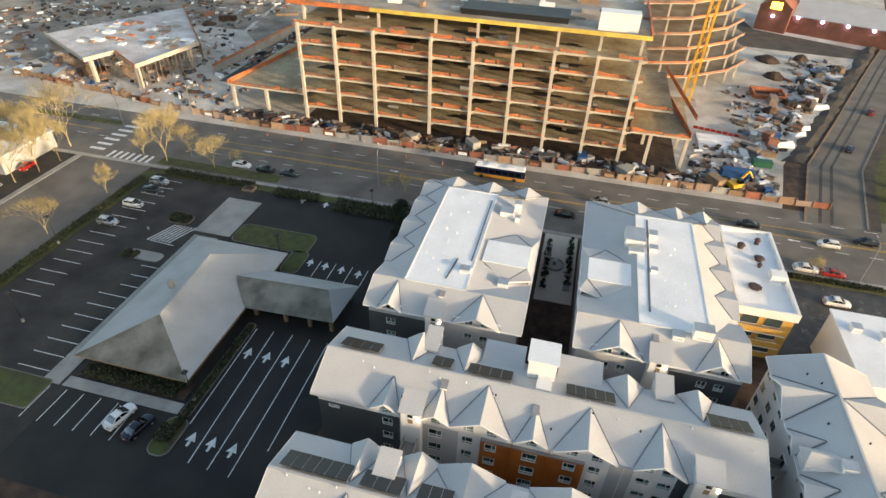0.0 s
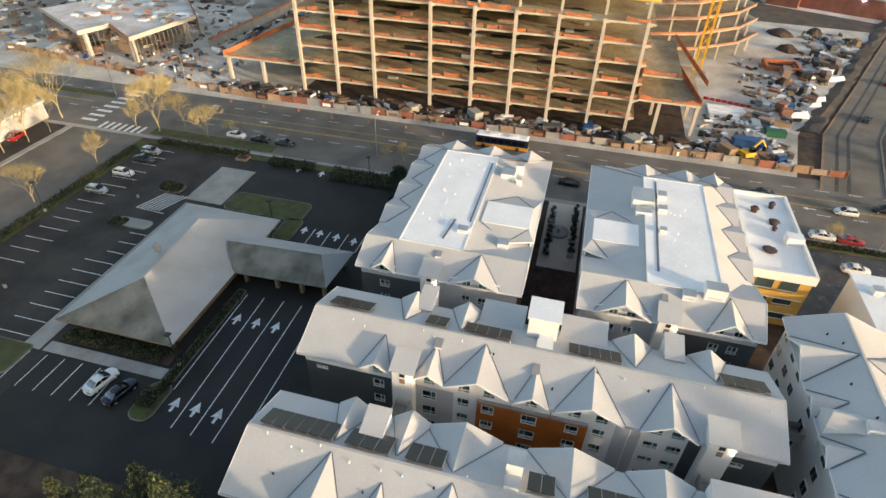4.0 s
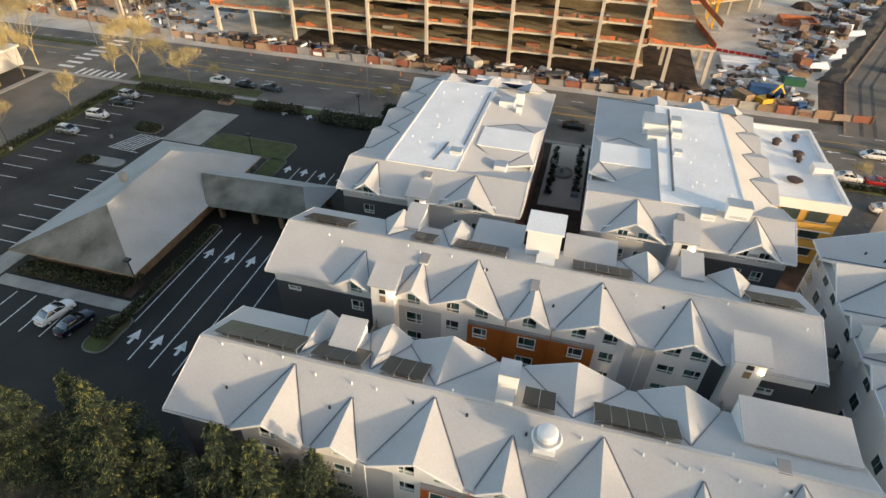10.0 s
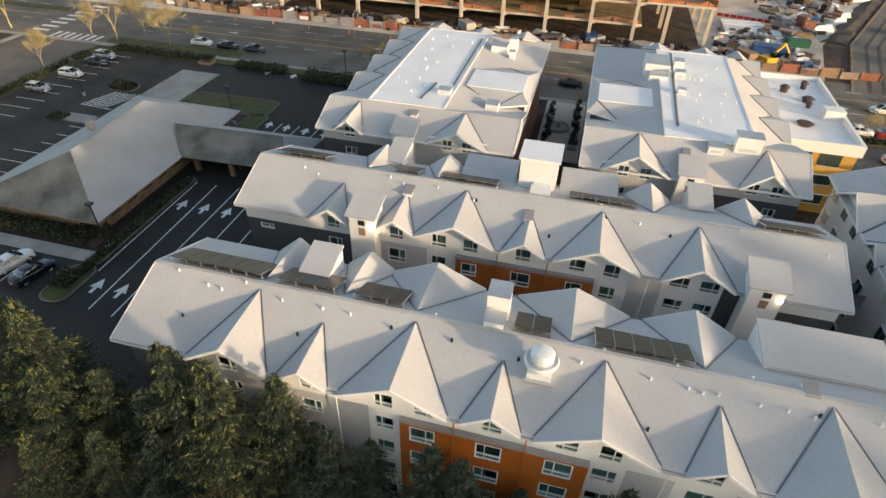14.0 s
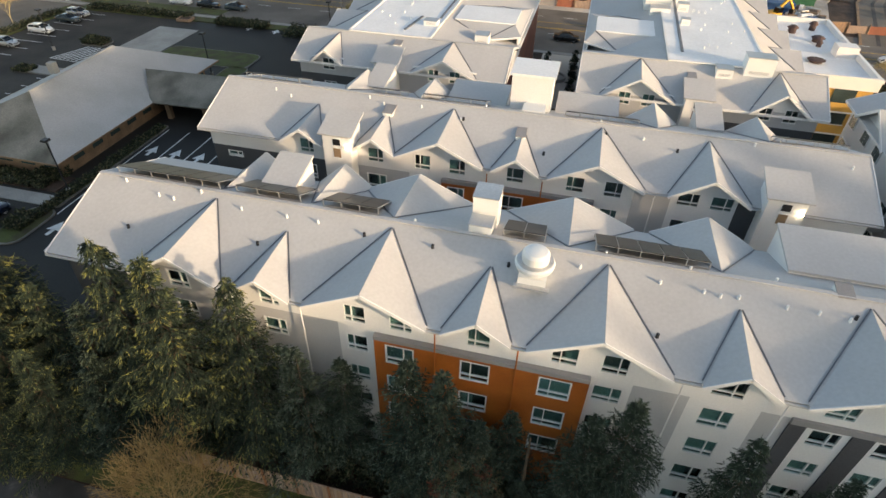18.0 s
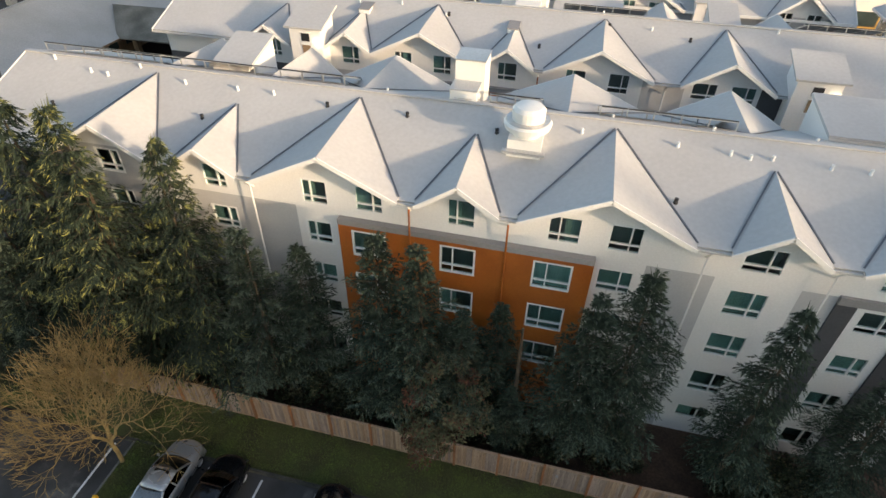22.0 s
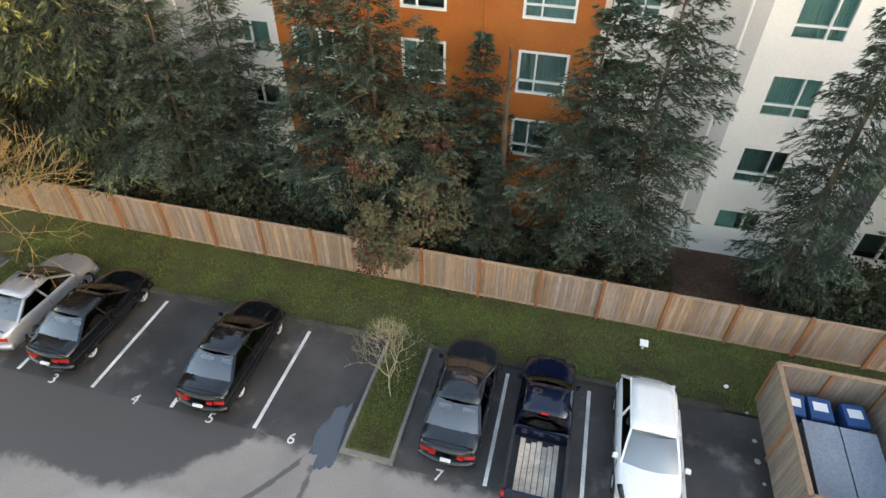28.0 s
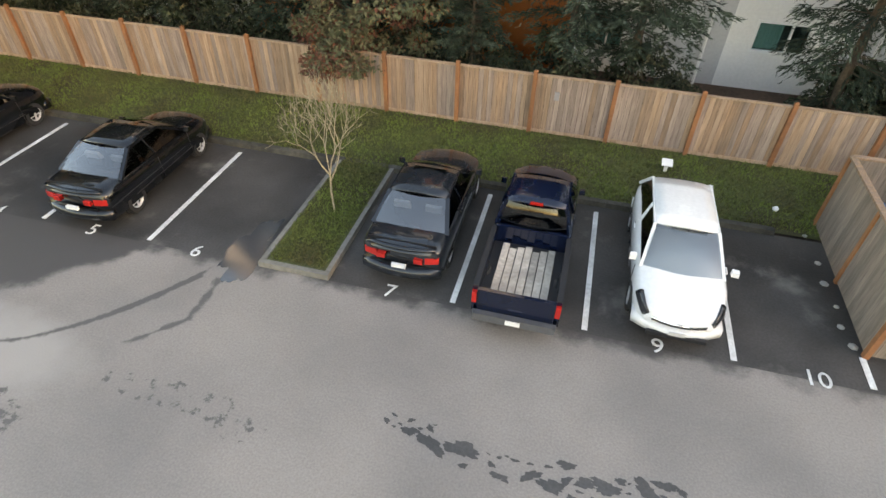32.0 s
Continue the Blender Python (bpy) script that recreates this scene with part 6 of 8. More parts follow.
# bus at the far kerb
bus = thing("bus", "long dark blue city bus with an amber lower band", "bus", "street cars", at=(-13.5, 116.6, .96))
Mesh().box(-6, -1.28, .35, 6, 1.28, 1.15).ob("lower_body", mat("bus_amber", (.55, .27, .04), .4), bus)
Mesh().box(-6, -1.28, 1.15, 6, 1.28, 2.9).ob("upper_body", paint("bus_navy", (.012, .02, .06)), bus)
Mesh().hexa([(-5.9, -1.2, 2.9), (5.9, -1.2, 2.9), (5.9, 1.2, 2.9), (-5.9, 1.2, 2.9)], [(-5.6, -1.0, 3.1), (5.6, -1.0, 3.1), (5.6, 1.0, 3.1), (-5.6, 1.0, 3.1)]).ob("roof_panel", MEMBRANE, bus)
for i in range(7):
    Mesh().box(-5.5 + i * 1.55, -1.31, 1.5, -4.2 + i * 1.55, -1.28, 2.5).ob("window", CAR_GLASS, bus)
for x in (-4.2, 3.6):
    for s in (-1, 1):
        Mesh().tube((x, s * 1.0, .48), (x, s * 1.3, .48), .48, .48, 14).ob("wheel", TYRE, bus)
for x in (-3, 1.5):
    Mesh().box(x, -.7, 3.1, x + 2, .7, 3.35).ob("roof_unit", MEMBRANE, bus)


def street_lamp(x, y, h=9.0, arm=2.2, turn=0, lit=True):
    o = thing("street_lamp", "tall street lamp with a curved arm", "street lamp", "street lamps", at=(x, y, gz(x, y)), turn=turn)
    Mesh().tube((0, 0, 0), (0, 0, h), .12, .07, 8).ob("pole", GREY_BAND, o)
    Mesh().tube((0, 0, h), (arm * .6, 0, h + .45), .05, .045, 6).tube((arm * .6, 0, h + .45), (arm, 0, h + .5), .045, .04, 6).ob("arm", GREY_BAND, o)
    Mesh().hexa([(arm - .1, -.13, h + .42), (arm + .6, -.13, h + .46), (arm + .6, .13, h + .46), (arm - .1, .13, h + .42)], [(arm - .1, -.1, h + .56), (arm + .6, -.08, h + .56), (arm + .6, .08, h + .56), (arm - .1, .1, h + .56)]).ob("head", STEEL, o)


street_lamp(-39.3, 104.2, 9, 2.2, 90)
street_lamp(-100, 124, 9, 2.2, -90)
street_lamp(28, 97.5, 9, 2.2, 90)
street_lamp(58, 97, 9, 2.2, 90)
street_lamp(-115, 115, 7, 6, 150)


def lot_lamp(x, y, h=6.2):
    o = thing("car_park_lamp", "dark square-headed car park lamp on a pole", "lamp post", "car park lamps", at=(x, y, gz(x, y)))
    Mesh().tube((0, 0, 0), (0, 0, h), .09, .07, 8).ob("pole", BLACK, o)
    Mesh().lathe(0, 0, [(.25, 0), (.25, .6), (.12, .62)], 10).ob("footing", CONCRETE, o)
    Mesh().hexa([(-.35, -.35, h), (.35, -.35, h), (.35, .35, h), (-.35, .35, h)], [(-.3, -.3, h + .22), (.3, -.3, h + .22), (.3, .3, h + .22), (-.3, .3, h + .22)]).ob("head", BLACK, o)


for x, y in ((-44.4, 40.5), (-77.6, 75), (-47.5, 72.8), (-36.5, 92.6), (-80, 47), (-90.5, 66)):
    lot_lamp(x, y)
for i in range(9):
    x = -85 + 9.5 * i
    tagged(Mesh().lathe(x, 119.4 + rnd.uniform(-1, 1), [(.25, GW + .05), (.25, GW + .1), (.14, GW + .12), (.05, GW + .95), (0, GW + .96)], 8).ob("traffic_cone", RAIL_ORANGE), "orange traffic cone on the street", "traffic cone", "cones")
pl = thing("planter", "square timber planter by the office drive", "planter", at=(-66.3, 94.4, .95))
for a in ((-1.3, -1, 1.3, -.8), (-1.3, .8, 1.3, 1), (-1.3, -.8, -1.1, .8), (1.1, -.8, 1.3, .8)):
    Mesh().box(a[0], a[1], 0, a[2], a[3], .5).ob("board", CEDAR, pl)
Mesh().box(-1.1, -.8, 0, 1.1, .8, .42).ob("soil", SOIL, pl)
# small scrap all over the site
scrap = Mesh()
scm = [CONCRETE, BLACK, CEDAR_GREY, MEMBRANE, RUST_NET, BRICK_TAN, STEEL, SOIL, DARK_SIDING]
for x0, x1, y0, y1, n, z in ((32, 51, 128, 150, 120, .9), (46, 58, 150, 200, 70, .9), (58, 92, 165, 238, 420, .9), (-108, -74, 174, 262, 900, .9), (-230, -125, 132, 300, 1500, .9), (-124, -96, 128, 180, 160, .93), (-92, 32, 125, 133, 420, .93), (-74, 30, 216, 300, 300, .9)):
    for i in range(n):
        x, y, a = rnd.uniform(x0, x1), rnd.uniform(y0, y1), rnd.uniform(0, 3.1)
        if x0 == 58 and (x > 52 + (y - 145) * .47 or x < 50 + (y - 145) * .28):
            continue
        L, W, H = rnd.uniform(.4, 3.2), rnd.uniform(.25, 1.1), rnd.uniform(.15, .9)
        c, s = math.cos(a), math.sin(a)
        q = [(x + c * u * L / 2 - s * v * W / 2, y + s * u * L / 2 + c * v * W / 2) for u, v in ((-1, -1), (1, -1), (1, 1), (-1, 1))]
        scrap.hexa([(p[0], p[1], z - .05) for p in q], [(p[0], p[1], z + H) for p in q], rnd.choice(scm))
tagged(scrap.ob("site_scrap"), "scattered timber, steel and rubble on the site", "scrap", "", "stuff")

# ---- vegetation ----
def fronds(base, tip, width, out, rng):
    """Leaf-shaped quads from base to tip (arrays n x 3)."""
    d = tip - base
    side = np.cross(d, rng.normal(size=d.shape))
    side /= np.linalg.norm(side, axis=1, keepdims=True) + 1e-9
    mid = base + d * 0.45 + rng.normal(scale=0.02, size=d.shape)
    w = width[:, None] * 0.5
    out.append(np.stack([base, mid - side * w, tip, mid + side * w], axis=1))


def quad_mesh(name, quads, mats, rng=None, share_of_second=0.0):
    q = np.concatenate(quads)
    n = len(q)
    me = bpy.data.meshes.new(name)
    me.from_pydata(q.reshape(-1, 3).tolist(), [], np.arange(4 * n).reshape(n, 4).tolist())
    for m in mats:
        me.materials.append(m)
    if len(mats) > 1:
        me.polygons.foreach_set("material_index", (rng.random(n) < share_of_second).astype(int).tolist())
    me.update()
    return me


def conifer_meshes(seed, h, r, mats, tips=.5, bare=0.13, hang=0.0, fine=1.0, nn=5):
    """Trunk and crown of a fir: flat sprays on drooping boughs, dark inside and paler at the tips. hang: how far the
    side shoots hang; nn: tufts along a shoot.
    """
    rng = np.random.default_rng(seed)
    T = Mesh()
    zs = [0, .12 * h, .4 * h, .7 * h, h * .98]
    rad = [.013 * h, .011 * h, .008 * h, .004 * h, .01]
    for a in range(4):
        T.tube((0, 0, zs[a]), (0, 0, zs[a + 1]), rad[a], rad[a + 1], 7)
    out, kinds = [], []
    lean = rng.normal(scale=.015, size=2)
    whorls = max(14, int(h * 2.1))
    swell = 1 + .16 * np.sin(np.linspace(0, 9, 40) + rng.random() * 6)
    for wv in range(whorls):
        u0 = bare + (1 - bare) * ((wv + .5 * rng.random()) / whorls) ** .95
        n = int(5 + 3 * rng.random())
        off = rng.random() * 6.3
        for i in range(n):
            if rng.random() < .10 and u0 < .85:
                continue
            u = min(.985, max(bare, u0 + rng.normal(scale=.014)))
            z = u * h
            L = r * 1.30 * (1.02 - u) ** 1.08 * (.50 + .72 * rng.random()) * swell[int(u * 39)] + .12
            if u < .24:
                L *= .70 + 1.25 * u
            if z < 2.3:
                L = min(L, .75 + .3 * rng.random())
            elif z < 4.5:
                L = min(L, 1.2 + .55 * (z - 2.3) + .5 * rng.random())
            az = off + 6.283 * i / n + rng.normal(scale=.25)
            o = np.array([math.cos(az), math.sin(az), 0])
            sd = np.array([-o[1], o[0], 0])
            up, droop = .22 * rng.random() + .45 * u, .38 + .35 * rng.random() - .25 * u
            zz = np.array([lean[0] * z, lean[1] * z, z])
            lift = .12 + .16 * rng.random()

            def pt(q):
                q = np.atleast_1d(np.asarray(q, float))[:, None]
                return zz + o * L * q + np.array([0, 0, 1.0]) * L * (up * q - droop * q ** 2 + lift * q ** 4)

            if L > .8:
                T.tube(pt(0)[0], pt(.45)[0], .012 + .008 * L, .012, 3)
                T.tube(pt(.45)[0], pt(.85)[0], .012, .005, 3)
            k = max(5, int(L * 7))
            s = .12 + .90 * (np.arange(k) + rng.random(k)) / k
            p = pt(np.minimum(s, 1.02))
            for side in (-1, 1):
                tl = ((.34 * L * np.sqrt(np.maximum(.02, 1.06 - s)) * np.minimum(1, .35 + 1.3 * s) + .12) * (.65 + .6 * rng.random(k)))[:, None]
                e = (o * .72 + sd * side * .72) + np.column_stack([rng.normal(scale=.14, size=(k, 2)), rng.normal(-.20 - hang, .14, k)])
                f = ((np.arange(nn) + rng.random(nn)) / nn)[None, :, None]
                sag = np.array([0, 0, -1.0]) * (.22 + .5 * hang) * tl[:, None, :] * f ** 2
                b0 = (p[:, None, :] + e[:, None, :] * tl[:, None, :] * f + sag).reshape(-1, 3)
                dirs = np.repeat(e + np.array([0, 0, -.5 * hang]), nn, axis=0)
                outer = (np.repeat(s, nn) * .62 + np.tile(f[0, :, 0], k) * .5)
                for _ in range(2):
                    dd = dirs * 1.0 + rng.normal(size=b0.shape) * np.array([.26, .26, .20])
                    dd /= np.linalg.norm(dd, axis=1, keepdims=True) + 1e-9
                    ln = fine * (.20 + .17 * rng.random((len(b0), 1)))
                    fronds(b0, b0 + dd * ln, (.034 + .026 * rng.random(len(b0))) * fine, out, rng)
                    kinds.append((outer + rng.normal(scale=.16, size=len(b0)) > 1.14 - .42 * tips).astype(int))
            fronds(pt(.9), pt(1.08), np.array([.06]), out, rng)
            kinds.append(np.ones(1, int))
    top = np.array([[lean[0] * h, lean[1] * h, h * .93]] * 14) + rng.normal(scale=.04, size=(14, 3))
    fronds(top, top + np.array([0, 0, h * .07]) + rng.normal(scale=.12, size=(14, 3)), np.full(14, .06), out, rng)
    kinds.append(np.ones(14, int))
    me = quad_mesh("crown", out, mats, rng)
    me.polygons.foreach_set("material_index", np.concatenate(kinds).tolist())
    return T.data("trunk", BARK), me


def plant(name, label, cat, group, meshes, x, y, turn=0, scale=1.0, z=None, parts=("trunk", "crown"), part_labels=("", "")):
    o = thing(name, label, cat, group, at=(x, y, gz(x, y) if z is None else z), turn=turn)
    o.scale = (scale, scale, scale)
    for n, me, lb in zip(parts, meshes, part_labels):
        p = new(n, me)
        p.parent = o
        tagged(p, lb)
    return o


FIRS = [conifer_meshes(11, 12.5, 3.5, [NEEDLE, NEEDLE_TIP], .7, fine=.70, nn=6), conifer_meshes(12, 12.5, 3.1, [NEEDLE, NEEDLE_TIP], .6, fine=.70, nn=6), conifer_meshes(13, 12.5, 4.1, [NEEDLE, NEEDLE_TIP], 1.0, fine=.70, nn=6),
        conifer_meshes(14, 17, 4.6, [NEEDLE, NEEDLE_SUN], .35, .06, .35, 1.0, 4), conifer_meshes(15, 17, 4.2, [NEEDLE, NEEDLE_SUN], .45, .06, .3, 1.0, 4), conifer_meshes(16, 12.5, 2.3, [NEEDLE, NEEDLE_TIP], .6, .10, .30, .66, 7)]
rows = [(-34.8, 18.4, 14.5, 3), (-30.6, 20.2, 15.5, 4), (-27.3, 18.6, 17.2, 4), (-22.4, 18.2, 12.6, 3), (-19.3, 17.9, 12.0, 0), (-16.6, 18.6, 17.0, 3), (-13.4, 18.3, 16.9, 4), (-9.9, 18.9, 15.2, 3),
        (-6.2, 18.5, 11.3, 2), (-4.3, 19.4, 10.4, 1), (-.1, 18.7, 12.3, 1), (2.1, 18.3, 12.3, 0), (5.6, 19.7, 8.8, 1), (3.9, 18.5, 9.2, 0), (9.3, 18.7, 11.1, 0), (11.2, 18.8, 12.6, 1), (16.75, 18.5, 12.4, 5), (21.6, 18.9, 10.4, 0), (-24.8, 16.4, 14.0, 3), (-38.5, 17.5, 13.0, 4), (-17.6, 15.9, 10.5, 0), (-20.8, 15.0, 11.5, 3), (-24.2, 13.6, 12.0, 4), (6.5, 17.8, 5.6, 1)]
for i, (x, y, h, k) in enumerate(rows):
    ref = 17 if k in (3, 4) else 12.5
    plant("fir_tree", "tall shaggy fir tree behind the fence, sunlight coloured into its yellow-green tips" if k in (3, 4) else "dark blue-green fir tree between the fence and facade", "tree", "firs along the fence", FIRS[k], x, y, i * 71 % 360, h / ref)
# a broken stem that stands among the firs
plant("dead_tree", "bare grey snag standing among fir trees", "tree", "", [Mesh().tube((0, 0, 0), (.15, 0, 5.2), .13, .1, 8).tube((.15, 0, 5.2), (.1, 0, 8.9), .1, .05, 8).tube((.13, 0, 7.4), (.4, .1, 7.9), .03, .01, 5).data("trunk", BARK)], 6.5, 18.3, parts=("trunk",))


def leafy_meshes(seed, h, r, mats, second, leaves=5200, leaf=.14, base=.2, count=34):
    """Trunk, limbs and a crown of small leaves in loose clumps."""
    rng = np.random.default_rng(seed)
    T = Mesh()
    T.tube((0, 0, 0), (.05, .03, h * .35), .018 * h, .013 * h, 7)
    clumps = []
    for i in range(count):
        u = rng.random()
        z = h * (base + (1 - base) * u)
        R = r * math.sin(math.pi * min(.97, .18 + .8 * u)) ** .6 * (0.35 + .65 * rng.random())
        a = i * 2.4 + rng.normal(scale=.3)
        c = np.array([R * math.cos(a), R * math.sin(a), z])
        clumps.append((c, .28 * (34 / count) ** .4 * r * (.6 + .7 * rng.random())))
        if i % 2 == 0:
            s = Vector((.03, .02, max(.3, z * .55)))
            T.tube(s, Vector(c), .02, .006, 4)
    out, kinds = [], []
    per = leaves // len(clumps)
    for c, s in clumps:
        v = rng.normal(size=(per, 3))
        v /= np.linalg.norm(v, axis=1, keepdims=True)
        p = c + v * s * (.35 + .75 * rng.random((per, 1)) ** .5) * np.array([1, 1, .7])
        d = v * .8 + rng.normal(size=(per, 3)) * .55 + np.array([0, 0, -.35])
        d /= np.linalg.norm(d, axis=1, keepdims=True)
        fronds(p, p + d * leaf * (.7 + .6 * rng.random((per, 1))), np.full(per, leaf * .55), out, rng)
        k = np.full(per, int(rng.random() < second))
        k[rng.random(per) < .15] = 1 - k[0]
        kinds.append(k)
    me = quad_mesh("crown", out, mats, rng)
    me.polygons.foreach_set("material_index", np.concatenate(kinds).tolist())
    return T.data("trunk", BARK), me


BROWN = leafy_meshes(5, 6.6, 2.3, [LEAF_BROWN, LEAF_RED], .24, 13000, .17, .18, 60)
plant("broadleaf_tree", "half-bare broadleaf tree with brown and russet leaves leaning over fence", "tree", "", BROWN, 3.1, 17.9)
plant("broadleaf_shrub", "olive and russet broadleaf shrub that hangs over the fence", "shrub", "", leafy_meshes(6, 2.7, 1.35, [LEAF_BROWN, LEAF_RED], .2, 4200, .15, .42, 24), 2.5, 16.7)
BUSH = leafy_meshes(8, 1.6, 1.0, [HEDGE, LEAF_BROWN], .15, 2600, .12, .05)
for i, (x, y, s) in enumerate([(-11.5, 19, 1.1), (-8, 20, 1), (-2.5, 18.6, 1.1), (7.6, 18.4, .9), (12.9, 18.6, .7), (18.3, 17.9, 1.1), (20.6, 18.6, 1.1), (-14.8, 17.6, 1.2), (-20.3, 17.0, 1.5), (1.0, 19.4, 1.2), (5.0, 18.6, 1.1), (-12.6, 18.2, 1.5), (-9.9, 18.0, 1.4), (-7.6, 18.2, 1.4), (-5.3, 18.0, 1.3), (-3.6, 18.8, 1.6), (-1.2, 18.0, 1.3), (.6, 18.1, 1.3), (6.2, 18.9, 1.5), (8.9, 18.3, 1.3), (11.6, 18.2, 1.3), (17.4, 18.9, 1.3), (19.6, 18.1, 1.5), (21.9, 17.9, 1.4)]):
    plant("shrub", "low dark evergreen shrub under the firs", "shrub", "shrubs behind the fence", BUSH, x, max(y, 16.75 + 1.4 * s), i * 50, s)


def bare_mesh(seed, h, spread, depth, split, mat_, r0, stem=.28, lift=.75, thin=.62, least=0.0, rise=.10, slim=1.0, taper=.66, sprigs=0):
    """A leafless tree: limbs that fork again and again into fine twigs. sprigs: slender shoots on each last twig."""
    rng = random.Random(seed)
    T, C = Mesh(), Mesh()

    def grow(p, d, L, r, k):
        q = p + d * L
        bend = p + d * L * .5 + Vector((rng.gauss(0, .05), rng.gauss(0, .05), rng.gauss(0, .03))) * L
        M = T if k > depth - 2 else C
        n = 6 if k > depth - 2 else 3
        M.tube(p, bend, r, r * .85, n)
        M.tube(bend, q, r * .85, r * .7, n)
        if k <= 1:
            for _ in range(sprigs):
                a_ = p.lerp(q, rng.random())
                v_ = (d + Vector((rng.gauss(0, .55), rng.gauss(0, .55), rng.gauss(.15, .4)))).normalized() * L * rng.uniform(.7, 1.6)
                w_ = v_.orthogonal().normalized() * least * .75
                j = len(C.v)
                C.v += [tuple(a_ - w_), tuple(a_ + w_), tuple(a_ + v_)]
                C.f.append((j, j + 1, j + 2))
                C.k.append(0)
        if k == 0:
            return
        for i in range(split if k < depth else split + 1):
            a = 2 * math.pi * (i + rng.random() * .6) / split
            s = d.orthogonal().normalized()
            v = s * math.cos(a) + d.cross(s) * math.sin(a)
            e = (d * lift + v * spread * (.6 + .6 * rng.random()) + Vector((0, 0, rise))).normalized()
            grow(q if i else bend.lerp(q, .6), e, L * (thin + .22 * rng.random()), max(r * taper, least), k - 1)

    grow(Vector((0, 0, 0)), Vector((0, 0, 1)), h * stem, r0, depth)
    f = h / max(v[2] for v in C.v)
    for M in (T, C):
        M.v = [(v[0] * f * slim, v[1] * f * slim, v[2] * f) for v in M.v]
    return T.data("trunk", mat_), C.data("crown", mat_)


BARE = bare_mesh(3, 8.8, .70, 7, 3, TWIG, .075, .10, .95, .74, .0062, .20, .80, .63)
plant("bare_tree", "wide leafless tree with golden-brown twigs in a kerbed island", "tree", "", BARE, -12.3, 12.6, 40)
BARE2 = bare_mesh(9, 3.7, 1.0, 5, 3, TWIG_PALE, .07, .42, .66, .66, .011, .5, .60, .62)
plant("bare_tree", "small pruned leafless tree in a grass island", "tree", "", BARE2, 4.6, 11.5, 10, z=.1)
FAR_BARE = [bare_mesh(21, 12, .50, 7, 2, TWIG_FAR, .10, .14, .95, .80, .017, .22, 1.0, .66, 12), bare_mesh(22, 10, .56, 7, 2, TWIG_FAR, .09, .14, .95, .80, .017, .22, 1.05, .66, 12)]
for i, (x, y, s) in enumerate([(-91.5, 100.5, 1.25), (-87.5, 104.5, 1.05), (-79, 101, .7), (-94.5, 84, .8), (-95, 68, .8), (-95.2, 52, .75), (-118, 100, 1.5), (-121, 92, 1.4), (-116.5, 82, 1.2), (-117, 70, 1.2), (-116, 58, 1.1), (-36.5, 103.5, .45), (-33, 104, .4), (-39.3, 60.5, .35), (50, 97.2, .4), (-74, 103.5, .5), (-116, 47, 1.1), (-97.8, 100.8, .8), (-125, 84, 1.3), (-114.8, 93, 1.25), (-115.2, 76, 1.3), (-115, 64, 1.25), (-122, 72, 1.2), (-127, 95, 1.4), (-115.4, 87.5, 1.1)]):
    plant("street_tree", "leafless street tree with golden twigs", "tree", "street trees", FAR_BARE[i % 2], x, y, i * 77, s)
COURT = leafy_meshes(44, 1.9, .6, [HEDGE, NEEDLE], .5, 1500, .13, .05)
for i in range(10):
    plant("shrub", "dark clipped shrub in a courtyard planter", "shrub", "courtyard shrubs", COURT, (.7, 4.9)[i % 2], 79.5 + 1.6 * i, i * 40, 1.0 + .05 * (i % 4), z=.98)
EVG = leafy_meshes(31, 6.0, 2.4, [HEDGE, NEEDLE], .4, 7000, .22, .05)
for x, y, s in [(-29.5, 90.5, 1.0), (-27.6, 87.2, .85), (-28.2, 84, .7), (77, 133, 1.5), (82, 140, 1.3)]:
    plant("evergreen_tree", "round dark evergreen tree", "tree", "", EVG, x, y, x * 10 % 360, s)
# clipped hedges and beds round the office car park
for x0, x1, y0, y1, h in [(-88, -66, 94.8, 97, .9), (-60, -50, 93.9, 96.3, .9), (-45.5, -30, 91.5, 96.4, 1.0), (-92.6, -90.6, 50, 92, .7), (-63, -47.5, 40.2, 42.4, .8), (-44.8, -43.8, 36, 56, .6), (40, 62, 95.6, 96.8, .6), (-75.5, -71.5, 78.5, 81, .9), (-77, -74, 66, 68, .5), (-46, -43.9, 33.4, 36, .9), (-50, -47, 42, 44, 1.0)]:
    rng = np.random.default_rng(int(abs(x0) * 7 + y0))
    n = int(min(5000, 260 * (x1 - x0) * (y1 - y0)))
    p = rng.random((n, 3)) * np.array([x1 - x0, y1 - y0, h]) + np.array([x0, y0, gz(x0, y0)])
    p[:, 2] += .12 * np.sin(p[:, 0] * 1.7) * np.sin(p[:, 1] * 1.3)
    out = []
    d = rng.normal(size=(n, 3))
    d /= np.linalg.norm(d, axis=1, keepdims=True)
    fronds(p, p + d * .34, np.full(n, .22), out, rng)
    tagged(new("hedge", quad_mesh("hedge", out, [HEDGE, LEAF_BROWN], rng, .25)), "low clipped hedge with browned leaves", "hedge", "car park hedges")
# belt of tall trees out of view, added to keep the low sun off the ground
rng = np.random.default_rng(77)
belt = Mesh()
for i in range(150):
    u = i / 149
    x, y = 62 + 26 * u + rng.normal(scale=1.5), -95 + 115 * u + rng.normal(scale=1.5)
    hh = 26.5 + rng.normal(scale=1.8)
    belt.lathe(x, y, [(2.6, gz(x, y) + .5), (2.9, 6), (2.0, hh * .6), (.9, hh * .85), (0, hh)], 7)
tagged(belt.ob("tree_belt", NEEDLE), "dense unseen belt of tall dark conifers, added to block the sun", "trees", "", "stuff")

